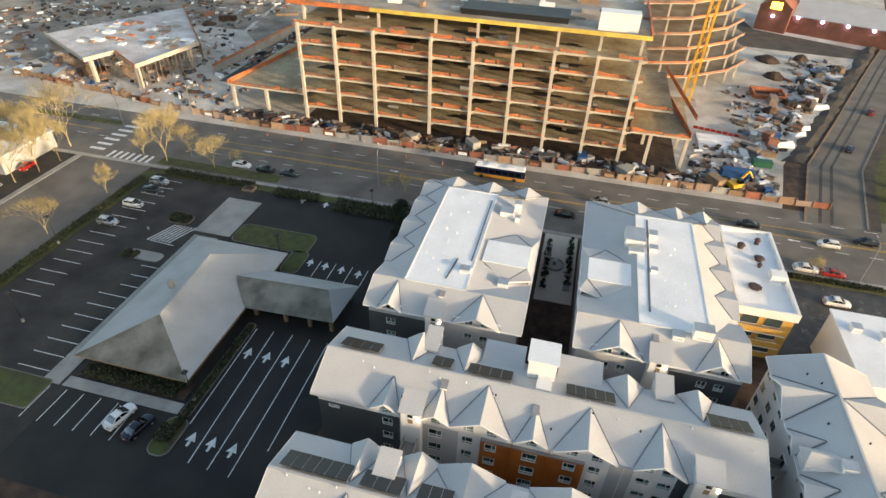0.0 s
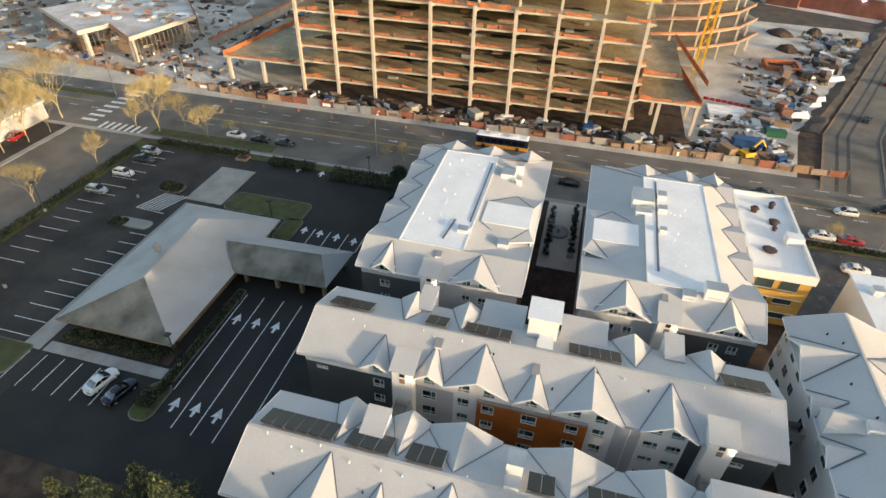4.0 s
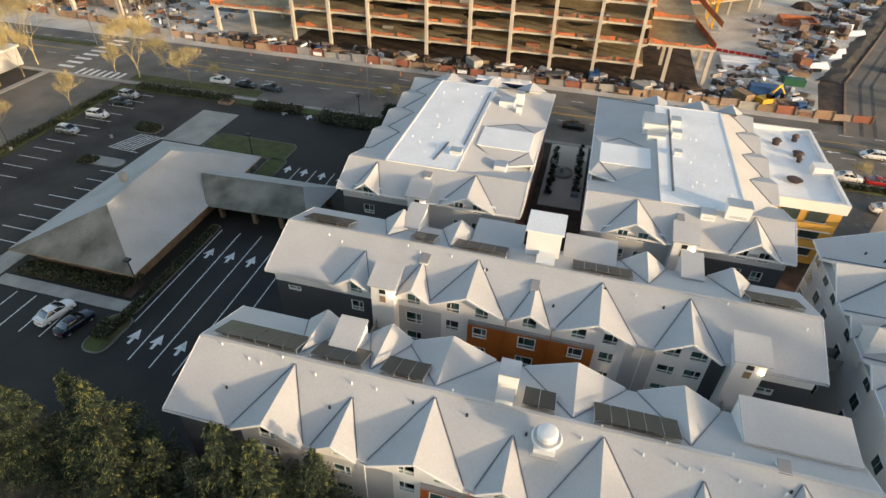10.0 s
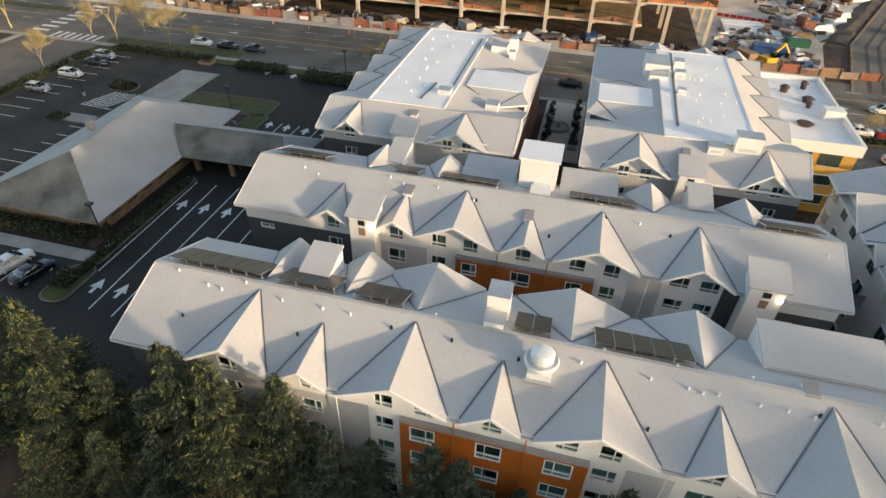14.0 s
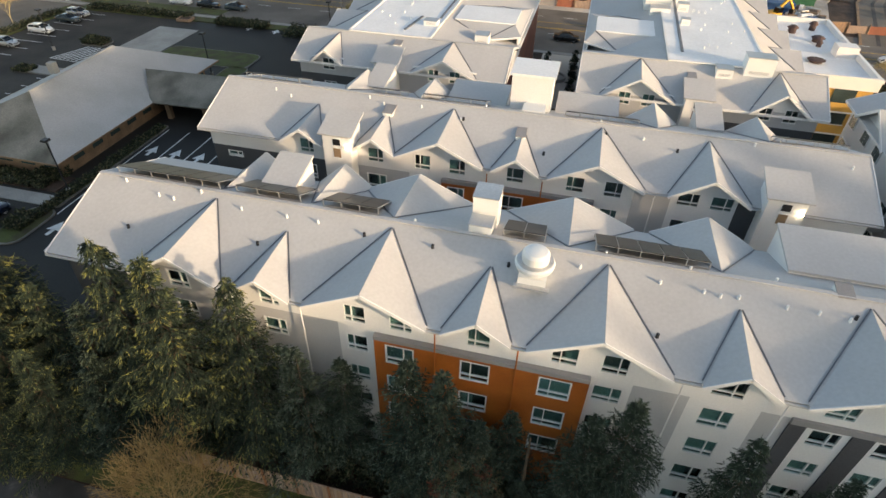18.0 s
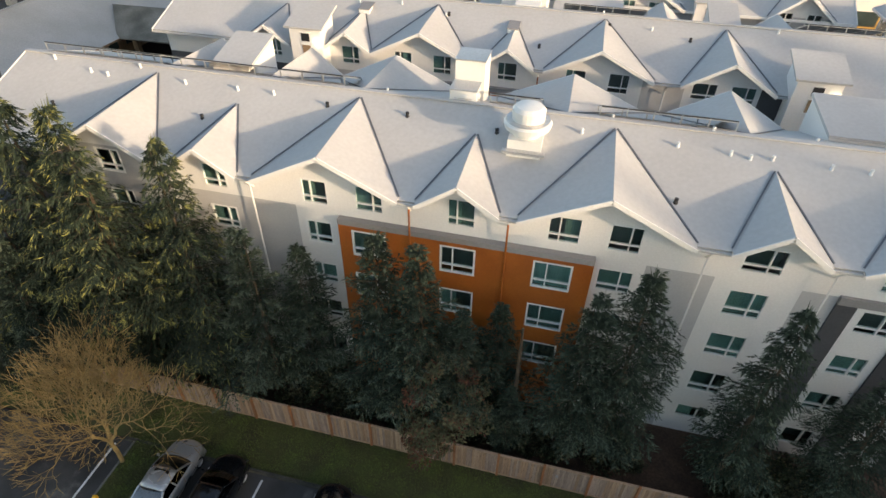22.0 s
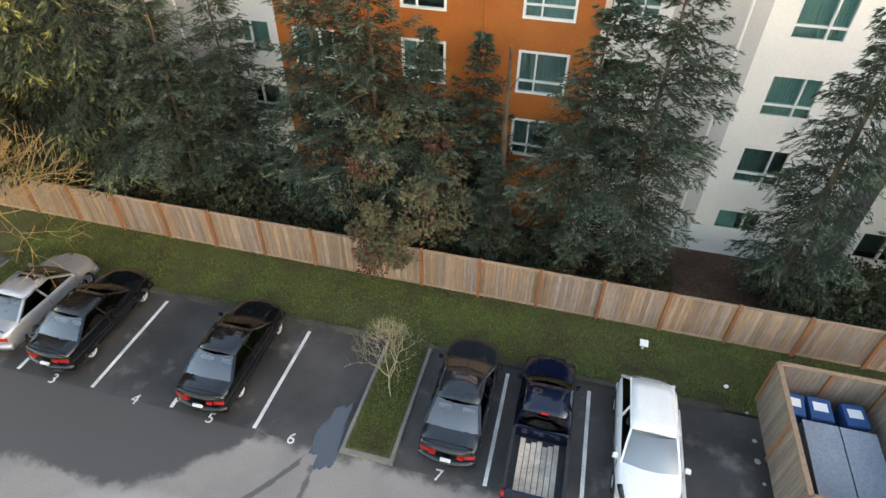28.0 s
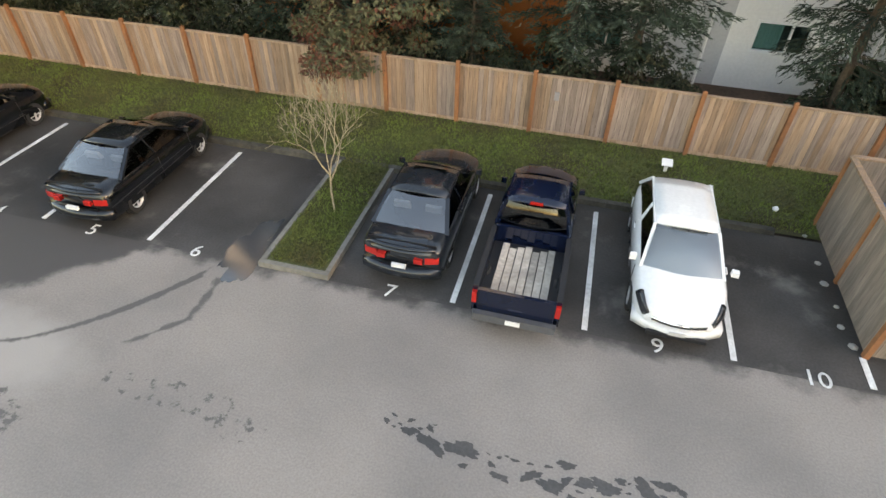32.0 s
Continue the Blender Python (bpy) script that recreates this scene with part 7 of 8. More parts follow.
# ---- near car park: fence, lawn, island, markings ----
fence = thing("fence", "cedar board fence with red-brown posts and a cap rail", "fence")
board = [Mesh().box(0, 0, 0, .132, .018, hh).data("board", m) for hh, m in ((1.70, CEDAR), (1.72, CEDAR_GREY), (1.71, CEDAR_PALE), (1.70, CEDAR_GREY), (1.715, CEDAR))]
fence_rnd = random.Random(4)
post_m = Mesh().box(-.055, -.05, 0, .055, .05, 1.86).hexa([(-.065, -.06, 1.86), (.065, -.06, 1.86), (.065, .06, 1.86), (-.065, .06, 1.86)], [(-.01, -.01, 1.90), (.01, -.01, 1.90), (.01, .01, 1.90), (-.01, .01, 1.90)]).data("post", CEDAR_RED)
FY = 16.55
px = -31.0
joined = Mesh()
while px < 44:
    zb = gz(px, FY)
    share("post", post_m, fence, pose(px, FY - .05, zb))
    if px + 2.2 < 44.3:
        Mesh().box(px + .055, FY - .035, zb + 1.72, px + 2.145, FY + .075, zb + 1.76).ob("cap_rail", CEDAR_PALE, fence)
        Mesh().box(px + .055, FY - .03, zb + .02, px + 2.145, FY - .004, zb + .12).ob("kick_board", CEDAR_PALE, fence)
        for j in range(15):
            x = px + .055 + j * .1395
            if -14 < px < 21.5:
                share("board", board[fence_rnd.randrange(5)], fence, pose(x, FY, zb + .02, 0, 0, 0))
            else:
                joined.box(x, FY, zb + .02, x + .136, FY + .018, zb + 1.71)
    px += 2.2
tagged(joined.ob("board_run", CEDAR, fence), "", "", "", "stuff")

Mesh().box(9.19, 16.42, 1.42, 9.33, 16.44, 1.66).ob("notice_plate", GREY_BAND, fence, "small grey notice plate")
# kerb along the stalls, darker than the kerbs of the islands
for x in [(-13 + 2.0 * i) for i in range(14)]:
    Mesh().hexa([(x, 13.70, 0), (x + 1.99, 13.70, 0), (x + 1.99, 13.88, 0), (x, 13.88, 0)], [(x, 13.73, .13), (x + 1.99, 13.73, .13), (x + 1.99, 13.88, .14), (x, 13.88, .14)]).ob("kerb_stone", DARK_KERB, lot)


def island(x0, x1, y0, y1):
    k = .14
    for a in ((x0, y0, x1, y0 + k), (x0, y0 + k, x0 + k, y1), (x1 - k, y0 + k, x1, y1)):
        Mesh().hexa([(a[0], a[1], 0), (a[2], a[1], 0), (a[2], a[3], 0), (a[0], a[3], 0)], [(a[0] + .015, a[1] + .015, .13), (a[2] - .015, a[1] + .015, .13), (a[2] - .015, a[3], .13), (a[0] + .015, a[3], .13)]).ob("kerb_stone", KERB, lot)
    return tagged(Mesh().box(x0 + k, y0 + k, 0, x1 - k, y1, .11).ob("lawn", GRASS_SOIL), "narrow grass island between parking stalls", "lawn", "", "structure")


island(3.72, 5.38, 9.3, 13.9)
island(-12.5, -10.35, 9.75, 13.9)


def blades(name, x0, x1, y0, y1, n, zf, label):
    rng = np.random.default_rng(int(x0 * 13 + n))
    p = np.column_stack([x0 + (x1 - x0) * rng.random(n), y0 + (y1 - y0) * rng.random(n), np.zeros(n)])
    p[:, 2] = [zf(a, b) for a, b in p[:, :2]]
    d = np.column_stack([rng.normal(scale=.5, size=n), rng.normal(scale=.5, size=n), np.ones(n)]) * (.05 + .05 * rng.random((n, 1)))
    out = []
    fronds(p, p + d, np.full(n, .028), out, rng)
    tagged(new(name, quad_mesh(name, out, [GRASS, GRASS_SOIL], rng, .35)), label, "grass", "", "stuff")


blades("grass", -13, 22, 13.95, 16.5, 52000, gz, "short winter grass on the bank")
blades("grass", 3.9, 5.2, 9.5, 13.9, 6000, lambda a, b: .11, "short grass in a parking island")
blades("grass", -12.3, -10.5, 9.9, 13.9, 5000, lambda a, b: .11, "short grass round a hydrant")


def digits(text, x, y, size=.52, turn=0):
    cu = bpy.data.curves.new("stall_number", "FONT")
    cu.body, cu.size, cu.extrude, cu.align_x = text, size, .004, "CENTER"
    tmp = new("tmp", cu)
    me = bpy.data.meshes.new_from_object(tmp)
    bpy.data.objects.remove(tmp)
    me.materials.append(LINE)
    o = new("stall_number", me)
    o.matrix_basis = pose(x, y, .010, 0, 0, turn)
    o.parent = lot
    tagged(o, "white painted stall number")


for t_, x in (("2", -9.3), ("3", -6.4), ("4", -3.3), ("5", -.6), ("6", 2.15), ("7", 6.75), ("8", 9.5), ("9", 12.2), ("10", 15.05)):
    digits(t_, x, 9.2)
# standing water beside the island
WATER = mat("puddle_water", (0.05, 0.055, 0.062), 0.03, var=0.05, bump=0, spec=1.0)
# wet patches with ragged edges on the lane
WET = mat("wet_asphalt", (0.074, 0.070, 0.066), 0.45, var=0.15, scale=3, fine=18, bump=0.2)


def blot(x, y, rx, ry, turn, m, z=.003, seed=0, name="wet_patch"):
    r = random.Random(seed)
    ph = [r.uniform(0, 6.28) for _ in range(4)]
    pts = []
    for i in range(90):
        a = 2 * math.pi * i / 90
        k = 1 + .20 * math.sin(2 * a + ph[0]) + .16 * math.sin(3 * a + ph[1]) + .10 * math.sin(7 * a + ph[2]) + .06 * math.sin(13 * a + ph[3]) + r.uniform(-.05, .05)
        u, v = rx * k * math.cos(a), ry * k * math.sin(a)
        c, s = math.cos(turn), math.sin(turn)
        pts.append((x + c * u - s * v, y + s * u + c * v, z))
    Mesh().poly(pts).ob(name, m, lot)


TAKEN = []


def trail(pts, n, spread, size, m, seed):
    """Patches scattered along a line, none over another."""
    r = random.Random(seed)
    for i in range(n * 4):
        u = r.random() * (len(pts) - 1)
        j = int(u)
        f = u - j
        (xa, ya), (xb, yb) = pts[j], pts[j + 1]
        a = math.atan2(yb - ya, xb - xa)
        k = size * r.uniform(.2, 1.0) ** 1.5
        x, y = xa + (xb - xa) * f + r.gauss(0, spread), ya + (yb - ya) * f + r.gauss(0, spread)
        if y > 9.15 or any((x - c[0]) ** 2 + (y - c[1]) ** 2 < (1.15 * k + c[2]) ** 2 for c in TAKEN):
            continue
        TAKEN.append((x, y, 1.15 * k))
        blot(x, y, k * 1.5, k * .7, a + r.gauss(0, .35), m, .003 + .00004 * len(TAKEN), seed * 100 + i)


blot(3.25, 9.75, .42, 1.05, -.12, WATER, .006, 61, "puddle")
trail([(7.9, 6.4), (9.1, 6.2), (10.7, 6.15), (11.8, 6.2), (13.2, 6.0)], 75, .13, .20, WET, 1)
# things on the lawn and under the wall
tagged(Mesh().box(12.42, 15.52, .2, 12.50, 15.60, .46).hexa([(12.32, 15.45, .44), (12.60, 15.45, .44), (12.60, 15.68, .53), (12.32, 15.68, .53)], [(12.32, 15.44, .47), (12.60, 15.44, .47), (12.60, 15.67, .56), (12.32, 15.67, .56)]).ob("marker_plate", VINYL), "small tilted white plate on a post in the lawn", "marker")
tagged(Mesh().lathe(15.15, 14.7, [(0, .08), (.07, .1), (.08, .15), (.04, .2), (0, .21)], 7).ob("stone", MEMBRANE), "small pale stone on the lawn", "stone")
for i, (x, y) in enumerate([(15.72, 13.9), (15.8, 12.9), (15.78, 12.2), (15.86, 11.5), (15.8, 10.9), (15.9, 10.4)]):
    tagged(Mesh().lathe(x, y, [(.05 + .02 * (i % 3), 0), (.06 + .02 * (i % 3), .02), (.03, .045), (0, .05)], 6).ob("stone", CONCRETE), "loose pale stone beside the bin enclosure", "stone", "stones by the enclosure")
hy = thing("fire_hydrant", "yellow fire hydrant in a kerbed island", "hydrant", at=(-11.9, 10.4, .1))
Mesh().lathe(0, 0, [(.17, 0), (.17, .05), (.11, .07), (.11, .5), (.15, .52), (.15, .57), (.1, .68), (.03, .74), (.03, .8), (0, .8)], 12).ob("barrel", CRANE_Y, hy)
for a, b in (((-.2, 0, .4), (.2, 0, .4)), ((0, -.2, .36), (0, 0, .36))):
    Mesh().tube(a, b, .055, .055, 10).ob("nozzle", CRANE_Y, hy)

# bin enclosure of cedar boards
en = thing("bin_enclosure", "open-topped cedar board enclosure round rubbish bins", "enclosure")
EX0, EX1, EY0, EY1, EH = 16.05, 19.1, 10.2, 14.45, 1.95


def board_wall(x0, y0, x1, y1):
    L = math.hypot(x1 - x0, y1 - y0)
    a = math.degrees(math.atan2(y1 - y0, x1 - x0))
    n = int(L / .14)
    for j in range(n):
        f = (j + .0) / n
        share("board", WALL_BOARD, en, pose(x0 + (x1 - x0) * f, y0 + (y1 - y0) * f, .05, 0, 0, a))
    for f in (0, .5, 1):
        px_, py_ = x0 + (x1 - x0) * f, y0 + (y1 - y0) * f
        share("post", ENC_POST, en, pose(px_, py_, 0, 0, 0, a))
    M = Mesh()
    M.bar((x0, y0, EH + .01), (x1, y1, EH + .01), .14, .05)
    M.ob("cap_rail", CEDAR, en)


WALL_BOARD = Mesh().box(0, -.01, 0, .136, .012, EH - .08).data("board", mat("grey_cedar", (0.275, 0.215, 0.17), .85, var=.2, scale=14, fine=30, spread=.13, second=(.19, .155, .125), grain=.08))
ENC_POST = Mesh().box(-.05, -.07, 0, .05, .05, EH).data("post", CEDAR_RED)
board_wall(EX0, EY0, EX0, EY1)
board_wall(EX0, EY1, EX1, EY1)
board_wall(EX1, EY0, EX1, EY1)
board_wall(EX0, EY0, EX1, EY0)
for i, x in enumerate((16.65, 17.4, 18.35)):
    bn = thing("wheeled_bin", "blue wheeled recycling bin with a white lid label", "bin", "bins in the enclosure", at=(x, 13.75, .03), turn=(i - 1) * 4)
    Mesh().hexa([(-.24, -.28, .05), (.24, -.28, .05), (.24, .28, .05), (-.24, .28, .05)], [(-.31, -.36, 1.0), (.31, -.36, 1.0), (.31, .36, 1.0), (-.31, .36, 1.0)]).ob("body", BIN_BLUE, bn)
    Mesh().hexa([(-.33, -.39, 1.0), (.33, -.39, 1.0), (.33, .38, 1.0), (-.33, .38, 1.0)], [(-.31, -.36, 1.05), (.31, -.36, 1.05), (.31, .36, 1.10), (-.31, .36, 1.10)]).ob("lid", BIN_BLUE, bn)
    Mesh().slab([(-.2, -.1, 1.082), (.2, -.1, 1.082), (.2, .2, 1.097), (-.2, .2, 1.097)], .01).ob("lid_label", VINYL, bn)
    for sx in (-.27, .27):
        Mesh().tube((sx - .03, .33, .11), (sx + .03, .33, .11), .1, .1, 10).ob("wheel", TYRE, bn)
dm = thing("dumpster", "steel dumpster with a grey-blue flat lid", "dumpster", at=(17.6, 11.8, .02))
Mesh().box(-.95, -1.3, .12, .95, 1.2, 1.15).ob("body", mat("dumpster_steel", (.10, .13, .16), .6, .2), dm)
LIDM = mat("dumpster_lid", (.20, .24, .29), .5)
for s in (-1, 1):
    Mesh().slab([(min(0.02 * s, .97 * s), -1.35, 1.2), (max(.02 * s, .97 * s), -1.35, 1.2), (max(.02 * s, .97 * s), 1.2, 1.35), (min(.02 * s, .97 * s), 1.2, 1.35)], .05).ob("lid", LIDM, dm)

# ---- vehicles ----
def loft(M, rings, m=None, close=True):
    n = len(rings[0])
    i0 = len(M.v)
    for r in rings:
        M.v += [tuple(p) for p in r]
    k = M._m(m)
    for a in range(len(rings) - 1):
        for j in range(n if close else n - 1):
            q = (j + 1) % n
            M.f.append((i0 + a * n + j, i0 + a * n + q, i0 + (a + 1) * n + q, i0 + (a + 1) * n + j))
            M.k.append(k)
    M.f.append(tuple(range(i0 + n - 1, i0 - 1, -1)))
    M.f.append(tuple(range(i0 + (len(rings) - 1) * n, i0 + len(rings) * n)))
    M.k += [k, k]


WHEEL = {}


def wheel(parent, x, y, r, alloy=True):
    if r not in WHEEL:
        t, w = Mesh(), .11
        prof = [(r * .62, -w), (r * .94, -w), (r, -w * .6), (r, w * .6), (r * .94, w), (r * .62, w)]
        t.lathe(0, 0, prof, 20)
        rim = Mesh()
        rim.lathe(0, 0, [(r * .62, w * .55), (r * .64, w * .9), (r * .58, w * .8), (r * .52, w * .35), (0, w * .3)], 20)
        for j in range(5):
            a = 2 * math.pi * j / 5
            rim.bar((0, 0, w * .75), (math.cos(a) * r * .58, math.sin(a) * r * .58, w * .75), r * .16, .03)
        rim.lathe(0, 0, [(r * .12, w * .7), (r * .12, w * .95), (0, w * .97)], 10)
        WHEEL[r] = (t.data("tyre", TYRE), rim.data("rim", ALLOY), Mesh().lathe(0, 0, [(0, .02), (r * 1.14, .02), (r * 1.16, -.05), (0, -.06)], 20).data("wheel_arch", BLACK))
    tm, rm, am = WHEEL[r]
    s = 1 if x > 0 else -1
    o = new("wheel", tm)
    o.matrix_basis = pose(x, y, r, 0, 90 * s, 0)
    o.parent = parent
    q = new("rim", rm)
    q.parent = o
    a = new("wheel_arch", am)
    a.matrix_basis = pose(x + s * .085 - s * .055, y, r + .02, 0, 90 * s, 0)
    a.parent = parent


def car(name, label, paint_, kind="sedan", rail=False, sunroof=False, glass_=CAR_GLASS, group="parked cars"):
    """A car, its rear at y = 0 and its nose at y = L, wheels on z = 0."""
    o = thing(name, label, "pickup truck" if kind == "pickup" else "car", group)
    if kind == "sedan":
        L, W = 4.55, .885
        st = [(0, .80, .40, .90), (.06, .85, .30, .98), (.40, .88, .22, 1.03), (.95, W, .20, 1.03), (2.2, W, .19, 1.0), (3.25, .885, .20, .98), (3.7, .88, .21, .94), (4.2, .845, .23, .88), (4.45, .77, .28, .79), (4.55, .66, .36, .64)]
        cab = dict(rb=(.68, 1.015), rt=(1.42, 1.44), ft=(2.50, 1.455), fb=(3.38, .975), hb=.815, ht=.64)
        wy, wr = (.92, 3.64), .33
    elif kind == "hatch":
        L, W = 4.3, .90
        st = [(0, .80, .40, .90), (.06, .85, .30, 1.0), (.5, .89, .22, 1.03), (1.2, W, .20, 1.03), (2.2, W, .19, 1.0), (3.05, .89, .20, .98), (3.5, .88, .21, .93), (3.95, .83, .23, .84), (4.2, .74, .28, .74), (4.3, .60, .36, .60)]
        cab = dict(rb=(.12, 1.02), rt=(.55, 1.43), ft=(2.36, 1.47), fb=(3.24, .955), hb=.79, ht=.62)
        wy, wr = (.78, 3.42), .325
    else:
        L, W = 5.0, .90
        st = [(1.95, .89, .34, 1.08), (2.4, W, .32, 1.10), (3.6, W, .32, 1.08), (4.05, .89, .32, 1.06), (4.5, .87, .34, 1.0), (4.85, .82, .36, .92), (5.0, .72, .44, .76)]
        cab = dict(rb=(2.05, 1.10), rt=(2.2, 1.62), ft=(3.2, 1.64), fb=(3.95, 1.08), hb=.82, ht=.66)
        wy, wr = (.95, 4.1), .37
    B = Mesh()
    B.smooth = True
    rings = []
    fine = []
    for i in range(len(st) - 1):
        pa, p0, p1, pb = st[max(0, i - 1)], st[i], st[i + 1], st[min(len(st) - 1, i + 2)]
        for u in (0, .25, .5, .75):
            fine.append(tuple(.5 * (2 * b + (c - a) * u + (2 * a - 5 * b + 4 * c - d) * u * u + (3 * b - a - 3 * c + d) * u ** 3) if j else b + (c - b) * u for j, (a, b, c, d) in enumerate(zip(pa, p0, p1, pb))))
    fine.append(st[-1])

    def bow(p):
        """Rounds the nose and the tail in plan."""
        x, y, z = p
        k = max(0, (y - (L - .9)) / .9) * .30 - max(0, (.5 - y) / .5) * (.16 if kind != "pickup" else 0)
        return (x, y - k * (x / W) ** 2, z)

    for y, w, zb, zt in fine:
        zm = zb + (zt - zb) * .5
        rings.append([(-w * .90, y, zb), (-w * .99, y, zb + .10), (-w, y, zm), (-w * .975, y, zt - .12), (-w * .88, y, zt - .02), (-w * .5, y, zt + .012), (0, y, zt + .018), (w * .5, y, zt + .012), (w * .88, y, zt - .02), (w * .975, y, zt - .12), (w, y, zm), (w * .99, y, zb + .10), (w * .90, y, zb)])
    loft(B, [[bow(p) for p in r] for r in rings])
    body = B.ob("body", paint_, o)
    c = cab
    hb, ht = c["hb"], c["ht"]
    rb, rt, ft, fb = c["rb"], c["rt"], c["ft"], c["fb"]
    R = Mesh()
    R.smooth = True
    rr = []
    for u in np.linspace(0, 1, 6):
        y, z = rt[0] + (ft[0] - rt[0]) * u, rt[1] + (ft[1] - rt[1]) * u + .035 * math.sin(math.pi * u)
        rr.append([(-ht, y, z - .05), (-ht * .97, y, z - .01), (-ht * .6, y, z + .02), (0, y, z + .028), (ht * .6, y, z + .02), (ht * .97, y, z - .01), (ht, y, z - .05), (0, y, z - .04)])
    loft(R, rr)
    R.ob("roof_panel", paint_, o)
    mid = (rb[0] + .5 * (fb[0] - rb[0])) if kind != "pickup" else 2.9
    for s in (-1, 1):
        for p, q, w, d in (((s * hb, rb[0] + .04, rb[1] - .03), (s * ht, rt[0], rt[1] - .03), .09, .07), ((s * hb, fb[0] - .06, fb[1] - .03), (s * ht, ft[0], ft[1] - .03), .06, .06),
                           ((s * (hb + .01), mid, rb[1] - .03), (s * (ht + .005), mid - .1, rt[1] - .03), .08, .03), ((s * ht, rt[0], rt[1] - .03), (s * ht, ft[0], ft[1] - .03), .05, .06)):
            Mesh().bar(p, q, w, d).ob("pillar", paint_, o)
    pane = lambda n, pts: Mesh().slab(pts, .012).ob(n, glass_, o)
    e = .012

    def curved(n, b0, t0, bulge):
        """A pane bowed across the car between its lower edge b0 and its upper edge t0."""
        M = Mesh()
        M.smooth = True
        nx, nz = 8, 4
        for i in range(nx + 1):
            for j in range(nz + 1):
                u, v = -1 + 2 * i / nx, j / nz
                hw = (hb * .95) + (ht * .94 - hb * .95) * v
                M.v.append((u * hw, b0[0] + (t0[0] - b0[0]) * v + bulge * (1 - u * u) + .25 * bulge * math.sin(math.pi * v), b0[1] + (t0[1] - b0[1]) * v + .03 * math.sin(math.pi * v)))
        for i in range(nx):
            for j in range(nz):
                a = i * (nz + 1) + j
                M.f.append((a, a + nz + 1, a + nz + 2, a + 1))
                M.k.append(0)
        M.ob(n, glass_, o)

    curved("windscreen", (fb[0] + e - .1, fb[1]), (ft[0] + e, ft[1] - .01), .14)
    glass_ = PALE_GLASS if kind == "sedan" else glass_
    # pale shelf added below the rear glass in place of a bright sky reflection
    if kind == "sedan":
        Mesh().box(-hb * .85, rb[0] + .1, rb[1] - .07, hb * .85, rb[0] + .72, rb[1] - .03).ob("parcel_shelf", MID_GREY, o)
    curved("rear_window", (rb[0] - e + .06, rb[1]), (rt[0] - e, rt[1] - .01), -.10)
    glass_ = CAR_GLASS
    for s in (-1, 1):
        pane("side_window", [(s * (hb + .002), rb[0] + .1, rb[1] - .01), (s * (hb + .002), fb[0] - .1, fb[1]), (s * (ht + .002), ft[0] - .02, ft[1] - .06), (s * (ht + .002), rt[0] + .02, rt[1] - .06)])
    I = Mesh()
    I.box(-hb * .9, rb[0] + .2, .5, hb * .9, fb[0] - .15, rb[1] - .06)
    I.ob("cabin_floor", BLACK, o)
    for y in ((fb[0] - 1.35,) if kind == "pickup" else (fb[0] - 1.35, rb[0] + .75)):
        for s in (-1, 1):
            Mesh().hexa([(s * .36 - .22, y, .7), (s * .36 + .22, y, .7), (s * .36 + .22, y + .12, .7), (s * .36 - .22, y + .12, .7)], [(s * .36 - .18, y - .14, 1.2), (s * .36 + .18, y - .14, 1.2), (s * .36 + .18, y - .06, 1.22), (s * .36 - .18, y - .06, 1.22)]).ob("seat", GREY_BAND, o)
    for s in (-1, 1):
        for y in wy:
            wheel(o, s * (W - .115), y, wr)
        Mesh().hexa([(s * .90, fb[0] - .25, 1.0), (s * 1.04, fb[0] - .23, 1.0), (s * 1.04, fb[0] - .13, 1.0), (s * .90, fb[0] - .15, 1.0)], [(s * .90, fb[0] - .24, 1.13), (s * 1.03, fb[0] - .22, 1.13), (s * 1.03, fb[0] - .14, 1.11), (s * .90, fb[0] - .15, 1.11)]).ob("door_mirror", paint_, o)
        for y in ((2.85,) if kind == "pickup" else (1.75, 2.75)):
            Mesh().box(s * W - .015, y - .1, .84, s * W + .015, y + .1, .87).ob("door_handle", paint_ if kind != "pickup" else BLACK, o)
        yh, zh, wh = (L - .02, .70, .54) if kind != "pickup" else (L - .1, .80, .58)
        lamp = lambda dz, dy: [bow((s * (wh - .16), yh - .02 + dy, zh + dz)), bow((s * (wh + .17), yh - .05 + dy, zh + dz)), bow((s * (wh + .19), yh - .30, zh + dz)), bow((s * (wh - .14), yh - .26, zh + dz))]
        if kind == "hatch":
            # a smoked lens that follows the shoulder of the wing
            M = Mesh()
            M.smooth = True
            loft(M, [[bow((s * w * p, y, zt + q)) for p, q in ((.84, -.004 + .010 * e_), (.91, -.022 + .012 * e_), (.99, -.11 + .02 * e_), (.985, -.15), (.80, -.15))] for y, w, zt, e_ in ((3.86, .848, .862, 0), (3.98, .822, .832, .8), (4.10, .785, .79, 1), (4.2, .74, .74, 1), (4.26, .68, .68, .3))])
            M.ob("headlamp", LAMP_DARK, o, "dark swept-back headlamp")
        else:
            Mesh().hexa(lamp(-.06, .03), lamp(.055, -.03)).ob("headlamp", LAMP_CLEAR, o)
    if kind != "pickup":
        loft_b = Mesh()
        loft_b.smooth = True
        loft(loft_b, [[bow((x, -.07, .30)), bow((x, -.085, .40)), bow((x, -.06, .52)), bow((x, .15, .52)), bow((x, .15, .30))] for x in np.linspace(-W * .97, W * .97, 9)])
        loft_b.ob("rear_bumper", paint_, o)
        loft_b = Mesh()
        loft_b.smooth = True
        loft(loft_b, [[bow((x, L + .02, .26)), bow((x, L + .04, .36)), bow((x, L + .0, .46)), bow((x, L - .4, .46)), bow((x, L - .4, .26))] for x in np.linspace(-W * .93, W * .93, 9)])
